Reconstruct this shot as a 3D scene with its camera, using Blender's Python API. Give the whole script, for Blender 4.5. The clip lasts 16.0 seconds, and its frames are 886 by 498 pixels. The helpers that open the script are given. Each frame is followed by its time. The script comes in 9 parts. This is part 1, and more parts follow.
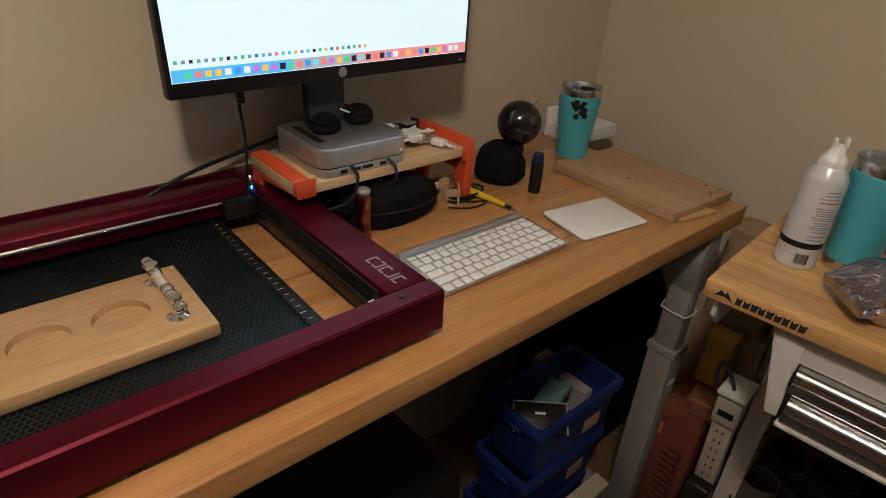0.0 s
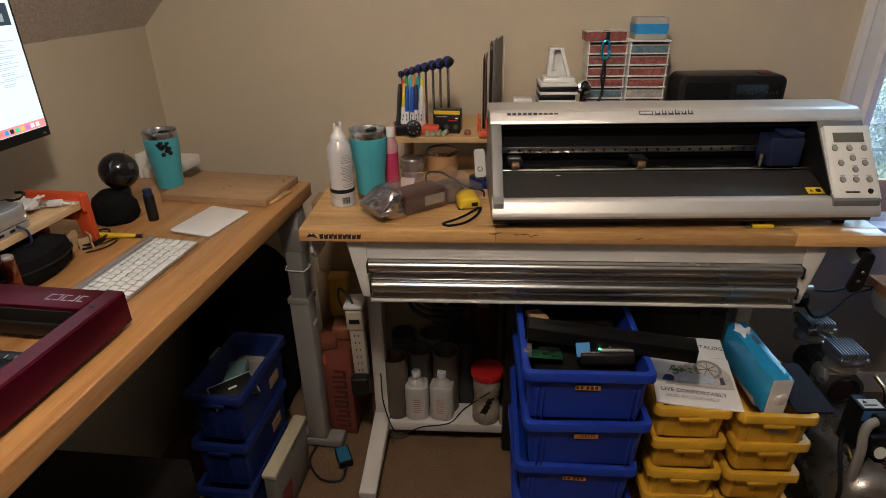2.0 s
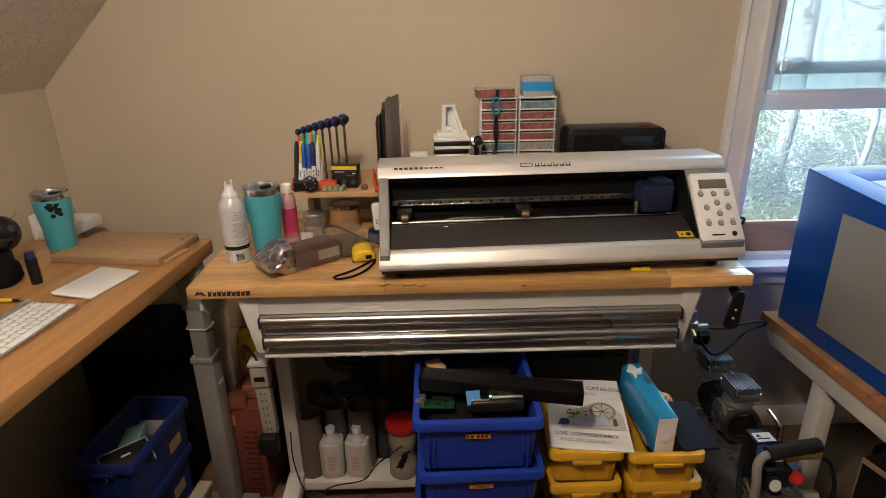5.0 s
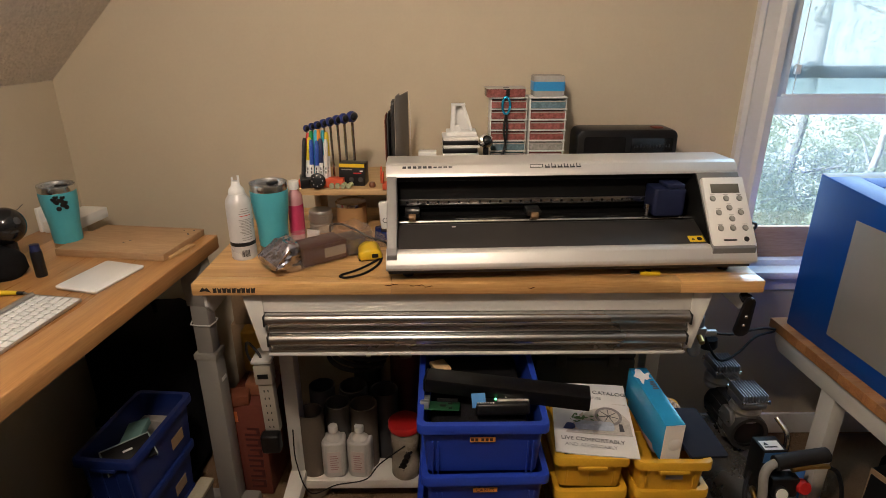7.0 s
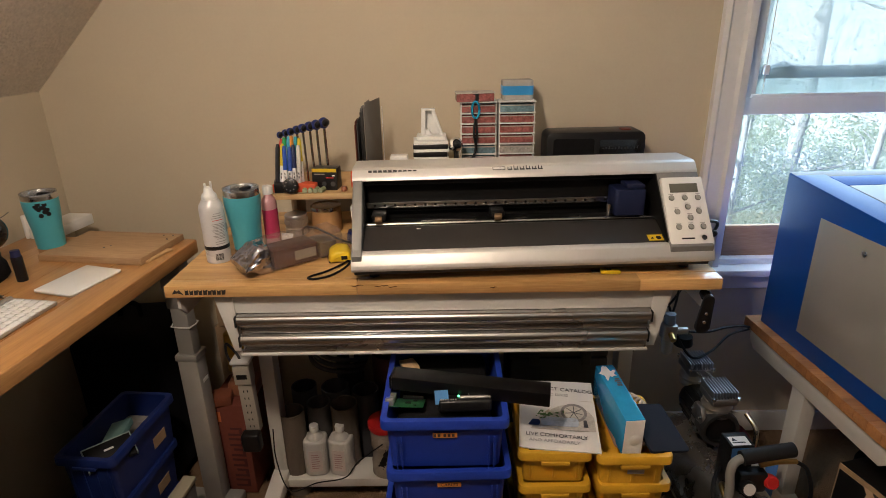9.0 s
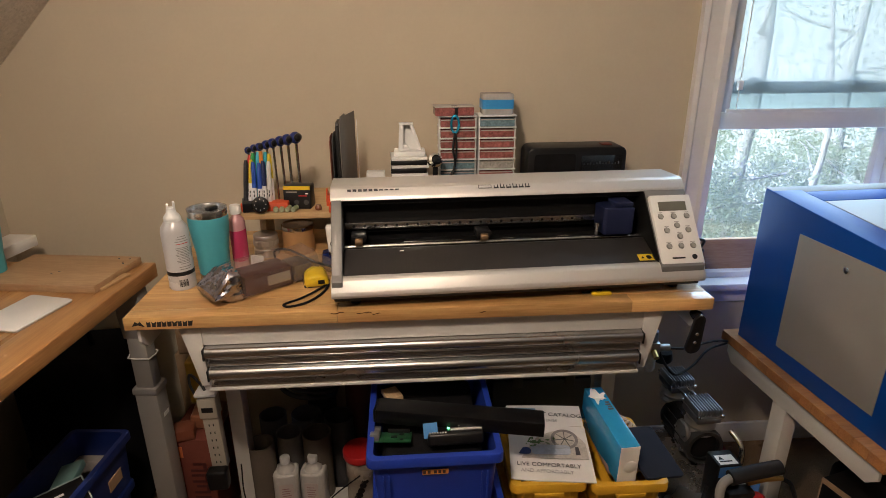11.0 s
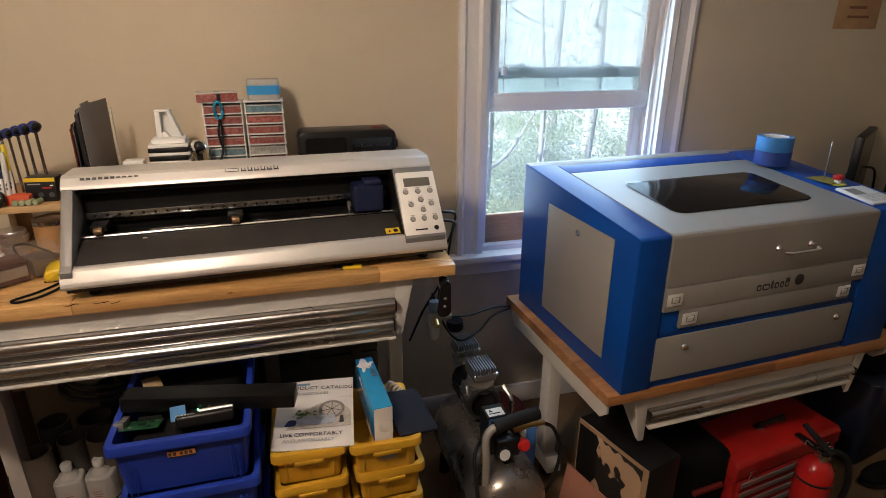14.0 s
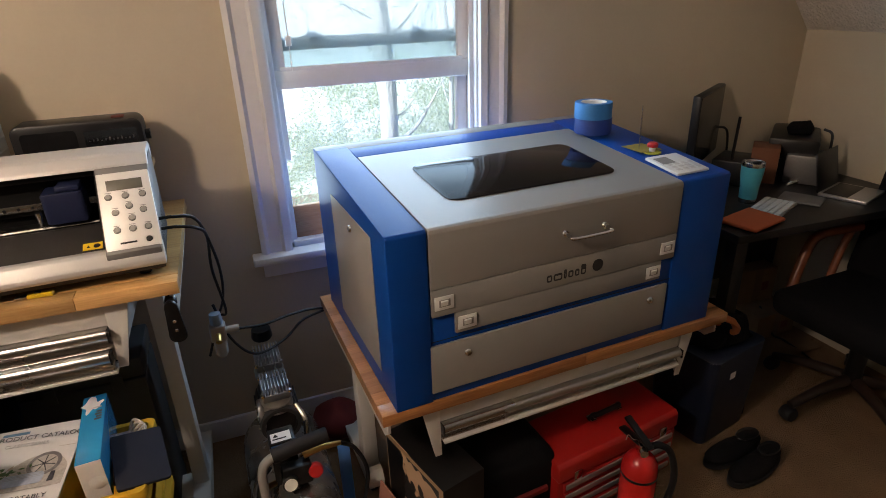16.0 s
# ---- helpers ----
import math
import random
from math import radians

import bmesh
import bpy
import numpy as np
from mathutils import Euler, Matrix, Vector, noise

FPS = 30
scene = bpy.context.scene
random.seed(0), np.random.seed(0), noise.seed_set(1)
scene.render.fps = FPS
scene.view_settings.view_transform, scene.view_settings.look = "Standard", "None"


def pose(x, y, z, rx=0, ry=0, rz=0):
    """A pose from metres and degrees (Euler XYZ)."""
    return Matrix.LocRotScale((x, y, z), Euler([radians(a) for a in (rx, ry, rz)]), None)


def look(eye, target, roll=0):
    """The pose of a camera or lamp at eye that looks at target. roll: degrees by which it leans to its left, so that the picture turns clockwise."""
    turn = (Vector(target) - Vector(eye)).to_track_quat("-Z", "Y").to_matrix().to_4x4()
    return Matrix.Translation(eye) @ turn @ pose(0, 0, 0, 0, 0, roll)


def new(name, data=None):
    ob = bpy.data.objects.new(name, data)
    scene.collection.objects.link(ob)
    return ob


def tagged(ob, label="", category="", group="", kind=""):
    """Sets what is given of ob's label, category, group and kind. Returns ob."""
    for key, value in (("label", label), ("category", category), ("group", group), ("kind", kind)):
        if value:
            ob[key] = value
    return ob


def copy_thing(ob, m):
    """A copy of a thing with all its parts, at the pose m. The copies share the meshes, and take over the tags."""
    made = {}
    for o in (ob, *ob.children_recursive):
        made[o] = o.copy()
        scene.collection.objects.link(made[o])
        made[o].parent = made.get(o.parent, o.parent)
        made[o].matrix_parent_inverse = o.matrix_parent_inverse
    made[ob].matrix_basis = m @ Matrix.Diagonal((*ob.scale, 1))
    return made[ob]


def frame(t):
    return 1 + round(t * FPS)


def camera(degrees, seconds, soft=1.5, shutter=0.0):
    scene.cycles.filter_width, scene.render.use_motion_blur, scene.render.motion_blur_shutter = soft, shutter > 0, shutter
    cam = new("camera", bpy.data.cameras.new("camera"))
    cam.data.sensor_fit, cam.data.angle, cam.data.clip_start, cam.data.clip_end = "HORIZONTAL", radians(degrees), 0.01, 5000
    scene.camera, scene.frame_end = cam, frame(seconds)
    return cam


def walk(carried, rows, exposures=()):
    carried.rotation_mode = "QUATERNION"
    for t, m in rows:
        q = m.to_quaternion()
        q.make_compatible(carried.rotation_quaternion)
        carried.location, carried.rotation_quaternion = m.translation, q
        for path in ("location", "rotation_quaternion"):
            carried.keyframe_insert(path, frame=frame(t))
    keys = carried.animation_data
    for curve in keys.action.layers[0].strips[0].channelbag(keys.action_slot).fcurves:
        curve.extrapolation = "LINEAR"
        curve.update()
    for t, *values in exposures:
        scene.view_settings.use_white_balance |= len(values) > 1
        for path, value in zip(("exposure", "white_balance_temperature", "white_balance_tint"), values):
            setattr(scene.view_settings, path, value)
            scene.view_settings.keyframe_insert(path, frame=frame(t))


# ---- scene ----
cam = camera(75.0, 16.0, 0.9)


def eye_pose(x, y, z, yaw, pitch, roll):
    """Yaw to the left from +y, pitch up, roll as the camera leans, in degrees."""
    return pose(x, y, z, 0, 0, yaw) @ pose(0, 0, 0, 90 + pitch) @ pose(0, 0, 0, 0, 0, roll)


PATH = [
    (0.0, -0.8607, -0.2173, 1.4145, -46.74, -29.34, 3.57),
    (0.5, -0.9846, -0.3437, 1.4434, -55.57, -28.97, 1.97),
    (1.0, -1.1200, -0.4684, 1.4930, -66.06, -29.08, -0.17),
    (1.5, -1.2055, -0.4461, 1.5158, -76.76, -27.04, -0.29),
    (2.0, -1.2456, -0.4085, 1.5031, -86.43, -25.68, -0.88),
    (2.5, -1.2720, -0.4764, 1.5175, -90.62, -23.82, -2.18),
    (3.0, -1.2770, -0.5728, 1.5234, -91.72, -22.25, -2.75),
    (3.5, -1.2859, -0.5985, 1.5207, -91.54, -21.10, -2.10),
    (4.0, -1.2797, -0.6135, 1.5265, -91.09, -21.17, -1.56),
    (4.5, -1.2686, -0.5863, 1.5151, -90.88, -21.00, -1.35),
    (7.0, -1.2434, -0.5699, 1.5141, -90.36, -21.06, -0.16),
    (7.5, -1.2437, -0.5973, 1.5215, -90.04, -21.17, -0.61),
    (8.0, -1.2456, -0.6101, 1.5255, -89.74, -21.13, -1.08),
    (8.5, -1.2596, -0.6501, 1.5240, -88.88, -20.74, -1.66),
    (9.0, -1.2814, -0.6794, 1.5203, -89.39, -20.67, -1.13),
    (11.5, -1.1701, -0.6020, 1.5324, -97.13, -20.18, 0.02),
    (12.0, -1.1513, -0.6249, 1.5153, -101.03, -20.52, 0.11),
    (12.5, -1.1474, -0.6450, 1.4989, -103.32, -20.88, -0.57),
    (13.0, -1.1891, -0.7150, 1.5165, -101.67, -20.91, -0.67),
    (13.5, -1.2669, -0.8394, 1.5157, -100.90, -21.01, -0.12),
    (14.0, -1.3263, -0.9355, 1.5180, -105.60, -20.78, 0.30),
    (14.5, -1.3427, -1.0987, 1.5144, -108.32, -21.01, -1.14),
    (15.0, -1.3012, -1.2700, 1.4938, -111.61, -22.23, -1.98),
    (15.5, -1.2482, -1.4025, 1.4969, -112.59, -22.76, -1.74),
    (16.0, -1.2535, -1.4896, 1.4980, -110.26, -23.70, -1.85),
]
EXPOSURES = [(0.0, 1.50, 6080, 13), (1.0, 1.60, 6000, 13), (2.0, 1.78, 6000, 12), (3.5, 2.03, 6300, 13), (9.0, 2.07, 6400, 14), (12.0, 1.92, 6480, 16), (13.5, 2.03, 6500, 16), (14.5, 2.14, 6560, 17), (16.0, 2.16, 6640, 18)]
walk(cam, [(t, eye_pose(*row)) for t, *row in PATH], EXPOSURES)
# ---- light ----
world = bpy.data.worlds.new("sky")
scene.world = world
world.use_nodes = True
wn = world.node_tree
sky = wn.nodes.new("ShaderNodeTexSky")
sky.sky_type, sky.sun_disc, sky.sun_elevation, sky.sun_rotation = "NISHITA", False, radians(28), radians(340)
wn.nodes["Background"].inputs[1].default_value = 0.15
wn.links.new(sky.outputs[0], wn.nodes["Background"].inputs[0])


def lamp(name, kind, at, target, power, colour, size=0.1, size_y=None):
    data = bpy.data.lights.new(name, kind)
    data.energy, data.color = power, colour
    if kind == "AREA":
        data.shape, data.size, data.size_y = "RECTANGLE", size, size_y or size
    else:
        data.shadow_soft_size = size
    ob = new(name, data)
    ob.matrix_world = look(at, target)
    return ob


lamp("ceiling_lamp", "POINT", (-1.02, -0.32, 2.16), (-1.02, -0.32, 0), 12.4, (1.0, 0.835, 0.66), 0.07)
lamp("window_daylight", "AREA", (0.672, -1.989, 1.38), (-1.0, -1.989, 1.23), 3.5, (0.48, 0.76, 1.0), 0.64, 1.26)


# ---- materials ----
def noise_node(nt, coord, scale, detail=3.0, rough=0.55, squash=None):
    n = nt.nodes.new("ShaderNodeTexNoise")
    n.inputs["Scale"].default_value, n.inputs["Detail"].default_value, n.inputs["Roughness"].default_value = scale, detail, rough
    if squash:
        mp = nt.nodes.new("ShaderNodeMapping")
        mp.inputs["Scale"].default_value = squash
        nt.links.new(coord, mp.inputs["Vector"])
        coord = mp.outputs[0]
    nt.links.new(coord, n.inputs["Vector"])
    return n.outputs["Fac"]


def ramp_node(nt, fac, stops):
    r = nt.nodes.new("ShaderNodeValToRGB")
    while len(r.color_ramp.elements) < len(stops):
        r.color_ramp.elements.new(0.5)
    for el, (p, c) in zip(r.color_ramp.elements, stops):
        el.position, el.color = p, (*c, 1)
    nt.links.new(fac, r.inputs[0])
    return r.outputs[0]


def mix_node(nt, fac, a, b, mode="MIX"):
    m = nt.nodes.new("ShaderNodeMix")
    m.data_type, m.blend_type = "RGBA", mode
    for socket, value in ((m.inputs[0], fac), (m.inputs[6], a), (m.inputs[7], b)):
        if hasattr(value, "links"):
            nt.links.new(value, socket)
        elif isinstance(value, tuple):
            socket.default_value = (*value, 1)
        else:
            socket.default_value = value
    return m.outputs[2]


def shade(c, k):
    return tuple(min(1.0, v * k) for v in c)


def base_mat(name):
    m = bpy.data.materials.new(name)
    m.use_nodes = True
    nt = m.node_tree
    return m, nt, nt.nodes["Principled BSDF"], nt.nodes.new("ShaderNodeTexCoord").outputs["Object"]


def add_bump(nt, bsdf, height, strength, distance):
    b = nt.nodes.new("ShaderNodeBump")
    b.inputs["Strength"].default_value, b.inputs["Distance"].default_value = strength, distance
    nt.links.new(height, b.inputs["Height"])
    nt.links.new(b.outputs[0], bsdf.inputs["Normal"])


def M(name, col, rough=0.5, metal=0.0, var=0.12, scale=7.0, bump=0.15, bscale=180.0, depth=0.0006, spec=0.5, squash=None, coat=0.0):
    """A surface with broad blotches and fine grain in colour, gloss and relief."""
    m, nt, bsdf, co = base_mat(name)
    broad, fine = noise_node(nt, co, scale, 4.0, 0.6, squash), noise_node(nt, co, bscale, 2.0, 0.5, squash)
    c = ramp_node(nt, broad, [(0.25, shade(col, 1 - var)), (0.75, shade(col, 1 + var))])
    c = mix_node(nt, 0.35, c, ramp_node(nt, fine, [(0.3, shade(col, 1 - var)), (0.7, shade(col, 1 + var))]))
    nt.links.new(c, bsdf.inputs["Base Color"])
    r = nt.nodes.new("ShaderNodeMapRange")
    r.inputs["To Min"].default_value, r.inputs["To Max"].default_value = max(0.02, rough - 0.08), min(1.0, rough + 0.1)
    nt.links.new(broad, r.inputs["Value"])
    nt.links.new(r.outputs[0], bsdf.inputs["Roughness"])
    bsdf.inputs["Metallic"].default_value = metal
    bsdf.inputs["Specular IOR Level"].default_value = spec
    bsdf.inputs["Coat Weight"].default_value = coat
    if bump:
        add_bump(nt, bsdf, fine, bump, depth)
    return m


def wood(name, dark, light, rough=0.35, along=(1, 14, 14), scale=2.2, knots=0.0, coat=0.0):
    """Long grain along the axis whose factor in along is 1; each piece differs a little."""
    m, nt, bsdf, co = base_mat(name)
    info = nt.nodes.new("ShaderNodeObjectInfo")
    off = nt.nodes.new("ShaderNodeVectorMath")
    off.operation = "ADD"
    sc = nt.nodes.new("ShaderNodeVectorMath")
    sc.operation = "SCALE"
    sc.inputs[0].default_value = (7.3, 11.1, 5.7)
    nt.links.new(info.outputs["Random"], sc.inputs["Scale"])
    nt.links.new(co, off.inputs[0])
    nt.links.new(sc.outputs[0], off.inputs[1])
    co = off.outputs[0]
    bands, fine = noise_node(nt, co, scale, 5.0, 0.6, along), noise_node(nt, co, scale * 9, 3.0, 0.5, along)
    c = ramp_node(nt, bands, [(0.34, dark), (0.5, tuple((a + b) / 2 for a, b in zip(dark, light))), (0.66, light)])
    c = mix_node(nt, 0.38, c, ramp_node(nt, fine, [(0.3, shade(dark, 0.8)), (0.7, light)]))
    tone = nt.nodes.new("ShaderNodeMapRange")
    tone.inputs["To Min"].default_value, tone.inputs["To Max"].default_value = 0.80, 1.14
    nt.links.new(info.outputs["Random"], tone.inputs["Value"])
    hsv = nt.nodes.new("ShaderNodeHueSaturation")
    nt.links.new(tone.outputs[0], hsv.inputs["Value"])
    nt.links.new(c, hsv.inputs["Color"])
    c = hsv.outputs[0]
    if knots:
        k = noise_node(nt, co, 9.0, 2.0, 0.5, tuple(0.35 * a if a > 1 else a for a in along))
        c = mix_node(nt, ramp_node(nt, k, [(knots, (0, 0, 0)), (knots + 0.03, (0.85, 0.85, 0.85))]), c, (0.05, 0.025, 0.012))
    nt.links.new(c, bsdf.inputs["Base Color"])
    r = nt.nodes.new("ShaderNodeMapRange")
    r.inputs["To Min"].default_value, r.inputs["To Max"].default_value = rough - 0.06, rough + 0.12
    nt.links.new(bands, r.inputs["Value"])
    nt.links.new(r.outputs[0], bsdf.inputs["Roughness"])
    bsdf.inputs["Coat Weight"].default_value = coat
    add_bump(nt, bsdf, fine, 0.12, 0.0008)
    return m


def glow(name, col, strength):
    m, nt, bsdf, co = base_mat(name)
    bsdf.inputs["Base Color"].default_value = (*shade(col, 0.3), 1)
    bsdf.inputs["Emission Color"].default_value = (*col, 1)
    bsdf.inputs["Emission Strength"].default_value = 0.21 * strength
    return m


WALL = M("wall_paint", (0.55, 0.475, 0.355), 0.75, var=0.03, scale=1.3, bump=0.25, bscale=90, depth=0.0012, spec=0.25)
CEIL = M("popcorn_ceiling", (0.70, 0.64, 0.56), 0.95, var=0.16, scale=60, bump=1.0, bscale=105, depth=0.009, spec=0.1)
CARPET = M("carpet", (0.235, 0.150, 0.088), 0.98, var=0.22, scale=5, bump=1.0, bscale=240, depth=0.008, spec=0.05)
TRIM = M("white_trim_paint", (0.74, 0.73, 0.72), 0.38, var=0.04, scale=3, bump=0.1, bscale=60)
WHITE_METAL = M("white_powder_coat", (0.66, 0.64, 0.60), 0.42, var=0.05, scale=4, bump=0.2, bscale=500, depth=0.0003)
GREY_METAL = M("grey_powder_coat", (0.27, 0.26, 0.245), 0.45, var=0.06, scale=6, bump=0.2, bscale=500, depth=0.0003)
STEEL = M("brushed_steel", (0.66, 0.65, 0.63), 0.22, 1.0, var=0.05, scale=3, bump=0.03, bscale=150, depth=0.0002, squash=(40, 1, 40))
CHROME = M("chrome", (0.78, 0.78, 0.77), 0.10, 1.0, var=0.03, scale=5, bump=0.0)
ALU = M("silver_aluminium", (0.52, 0.51, 0.50), 0.36, 0.85, var=0.05, scale=4, bump=0.12, bscale=300, depth=0.0003)
SILVER_PAINT = M("silver_paint", (0.68, 0.665, 0.64), 0.44, 0.55, var=0.05, scale=4, bump=0.1, bscale=500, depth=0.0002)
BLACK = M("black_plastic", (0.009, 0.009, 0.0095), 0.36, var=0.25, scale=9, bump=0.25, bscale=420, depth=0.0003, spec=0.35)
INNER_BLACK = M("matte_black_interior", (0.006, 0.006, 0.006), 0.55, var=0.2, scale=9, bump=0.1, bscale=300, depth=0.0002, spec=0.2)
GLOSS_BLACK = M("gloss_black", (0.011, 0.011, 0.012), 0.12, var=0.2, scale=6, bump=0.0)
RUBBER = M("black_rubber", (0.012, 0.012, 0.013), 0.6, var=0.25, scale=12, bump=0.3, bscale=300, spec=0.3)
FABRIC = M("black_fabric", (0.008, 0.008, 0.009), 0.95, var=0.4, scale=30, bump=0.9, bscale=700, depth=0.0015, spec=0.1)
DARK_GREY = M("dark_grey_plastic", (0.04, 0.04, 0.042), 0.5, var=0.15, scale=8, bump=0.2, bscale=350)
WHITE = M("white_plastic", (0.76, 0.76, 0.74), 0.4, var=0.05, scale=8, bump=0.1, bscale=300)
PAPER = M("white_paper", (0.80, 0.79, 0.77), 0.7, var=0.04, scale=6, bump=0.1, bscale=200)
BLUE_BIN = M("blue_bin_plastic", (0.010, 0.040, 0.34), 0.46, var=0.16, scale=5, bump=0.25, bscale=250, depth=0.0006)
YELLOW_BIN = M("yellow_bin_plastic", (0.62, 0.345, 0.022), 0.45, var=0.10, scale=5, bump=0.25, bscale=250, depth=0.0006)
BLUE_PAINT = M("blue_machine_paint", (0.003, 0.060, 0.315), 0.38, var=0.08, spec=0.18, scale=3, bump=0.35, bscale=650, depth=0.0004)
GREY_PAINT = M("light_grey_machine_paint", (0.28, 0.27, 0.255), 0.42, var=0.04, scale=3, bump=0.35, bscale=650, depth=0.0004)
RED_PAINT = M("red_toolbox_paint", (0.42, 0.018, 0.016), 0.3, var=0.12, scale=4, bump=0.2, bscale=500, depth=0.0003)
RED_ANOD = M("red_anodised", (0.105, 0.002, 0.014), 0.36, 0.65, var=0.12, scale=4, bump=0.12, bscale=400, depth=0.0003)
TEAL = M("teal_powder_coat", (0.07, 0.38, 0.45), 0.38, var=0.06, scale=6, bump=0.3, bscale=600, depth=0.0003)
ORANGE = M("orange_printed_plastic", (0.66, 0.085, 0.022), 0.5, var=0.10, scale=8, bump=0.6, bscale=300, depth=0.0012, squash=(1, 1, 12))
YELLOW = M("yellow_plastic", (0.72, 0.50, 0.02), 0.35, var=0.06, scale=9, bump=0.15, bscale=300)
RED = M("red_plastic", (0.52, 0.02, 0.02), 0.35, var=0.10, scale=9, bump=0.15, bscale=300)
NAVY = M("navy_plastic", (0.012, 0.019, 0.075), 0.4, var=0.15, scale=9, bump=0.15, bscale=300)
CARD = M("cardboard", (0.36, 0.24, 0.14), 0.85, var=0.12, scale=5, bump=0.4, bscale=120, depth=0.0008)
RED_CARD = M("rust_red_cardboard", (0.17, 0.042, 0.025), 0.8, var=0.15, scale=6, bump=0.4, bscale=120, depth=0.0008)
DESK_WOOD = wood("desk_wood", (0.35, 0.160, 0.050), (0.53, 0.285, 0.105), 0.27, (1, 18, 18), 2.0, coat=0.35)
BENCH_WOOD = wood("butcher_block", (0.50, 0.255, 0.083), (0.77, 0.49, 0.205), 0.30, (16, 1, 16), 1.8, 0.80, coat=0.3)
DARK_WOOD = wood("stained_block", (0.32, 0.13, 0.045), (0.50, 0.24, 0.09), 0.32, (16, 1, 16), 1.8, coat=0.25)
PLAIN_WOOD = wood("raw_wood", (0.50, 0.33, 0.165), (0.66, 0.47, 0.27), 0.55, (1, 12, 12), 2.5)
OAK = wood("oak_board", (0.42, 0.255, 0.115), (0.56, 0.37, 0.185), 0.5, (1, 12, 12), 3.0)
DRAWER_STEEL = M("polished_drawer_steel", (0.54, 0.535, 0.53), 0.26, 1.0, var=0.02, scale=3, bump=0.0)


def pane_glass(name, low, high):
    """Thin glass: clear straight through, a translucent veil for the bright haze, glossy by Fresnel."""
    m, nt, bsdf, co = base_mat(name)
    clear, gloss, mix, fr = (nt.nodes.new(k) for k in ("ShaderNodeBsdfTransparent", "ShaderNodeBsdfGlossy", "ShaderNodeMixShader", "ShaderNodeFresnel"))
    clear.inputs[0].default_value = (0.88, 0.97, 1.0, 1)
    gloss.inputs["Roughness"].default_value = 0.02
    fr.inputs["IOR"].default_value = 1.45
    nt.links.new(fr.outputs[0], mix.inputs[0])
    veil, haze = nt.nodes.new("ShaderNodeMixShader"), nt.nodes.new("ShaderNodeBsdfTranslucent")
    haze.inputs[0].default_value = (0.84, 0.97, 1.0, 1)
    streaks = nt.nodes.new("ShaderNodeMapRange")
    streaks.inputs["To Min"].default_value, streaks.inputs["To Max"].default_value = low, high
    nt.links.new(noise_node(nt, co, 6.0, 3.0, 0.6, (1, 2.2, 0.35)), streaks.inputs["Value"])
    nt.links.new(streaks.outputs[0], veil.inputs[0])
    nt.links.new(clear.outputs[0], veil.inputs[1])
    nt.links.new(haze.outputs[0], veil.inputs[2])
    nt.links.new(veil.outputs[0], mix.inputs[1])
    nt.links.new(gloss.outputs[0], mix.inputs[2])
    nt.links.new(mix.outputs[0], nt.nodes["Material Output"].inputs[0])
    return m


# The pale haze of the view is put into the pane material.
HAZED = pane_glass("hazed_glass", 0.34, 0.40)
VEIL_SHEET = pane_glass("thin_haze", 0.09, 0.13)


# ---- mesh tools ----
def merge(bm, other, m=None):
    if m is not None:
        other.transform(m)
    me = bpy.data.meshes.new("tmp")
    other.to_mesh(me)
    other.free()
    bm.from_mesh(me)
    bpy.data.meshes.remove(me)
    return bm


def bx(bm, x0, x1, y0, y1, z0, z1, bev=0.002, seg=2, m=None):
    b = bmesh.new()
    bmesh.ops.create_cube(b, size=1.0)
    b.transform(Matrix.Translation(((x0 + x1) / 2, (y0 + y1) / 2, (z0 + z1) / 2)) @ Matrix.Diagonal((abs(x1 - x0), abs(y1 - y0), abs(z1 - z0), 1)))
    if bev:
        bmesh.ops.bevel(b, geom=b.edges[:], offset=bev, segments=seg, affect="EDGES", profile=0.5)
    return merge(bm, b, m)


def box(*a, **k):
    return bx(bmesh.new(), *a, **k)


def prism(bm, poly, lo, hi, axis="y", bev=0.0, seg=2, m=None):
    """A closed outline of (a, b), drawn out from lo to hi along an axis; a, b are the two other axes in order."""
    b = bmesh.new()
    put = {"x": lambda p, h: (h, p[0], p[1]), "y": lambda p, h: (p[0], h, p[1]), "z": lambda p, h: (p[0], p[1], h)}[axis]
    lower, upper = [b.verts.new(put(p, lo)) for p in poly], [b.verts.new(put(p, hi)) for p in poly]
    b.faces.new(lower)
    b.faces.new(upper[::-1])
    for i in range(len(poly)):
        j = (i + 1) % len(poly)
        b.faces.new((lower[j], lower[i], upper[i], upper[j]))
    bmesh.ops.recalc_face_normals(b, faces=b.faces[:])
    if bev:
        bmesh.ops.bevel(b, geom=b.edges[:], offset=bev, segments=seg, affect="EDGES", profile=0.5)
    return merge(bm, b, m)


def rounded(w, h, r, n=5):
    """Outline of a rounded rectangle round the origin."""
    out = []
    for cx, cy, a0 in ((w / 2 - r, h / 2 - r, 0), (-w / 2 + r, h / 2 - r, 90), (-w / 2 + r, -h / 2 + r, 180), (w / 2 - r, -h / 2 + r, 270)):
        for i in range(n + 1):
            a = radians(a0 + 90 * i / n)
            out.append((cx + r * math.cos(a), cy + r * math.sin(a)))
    return out


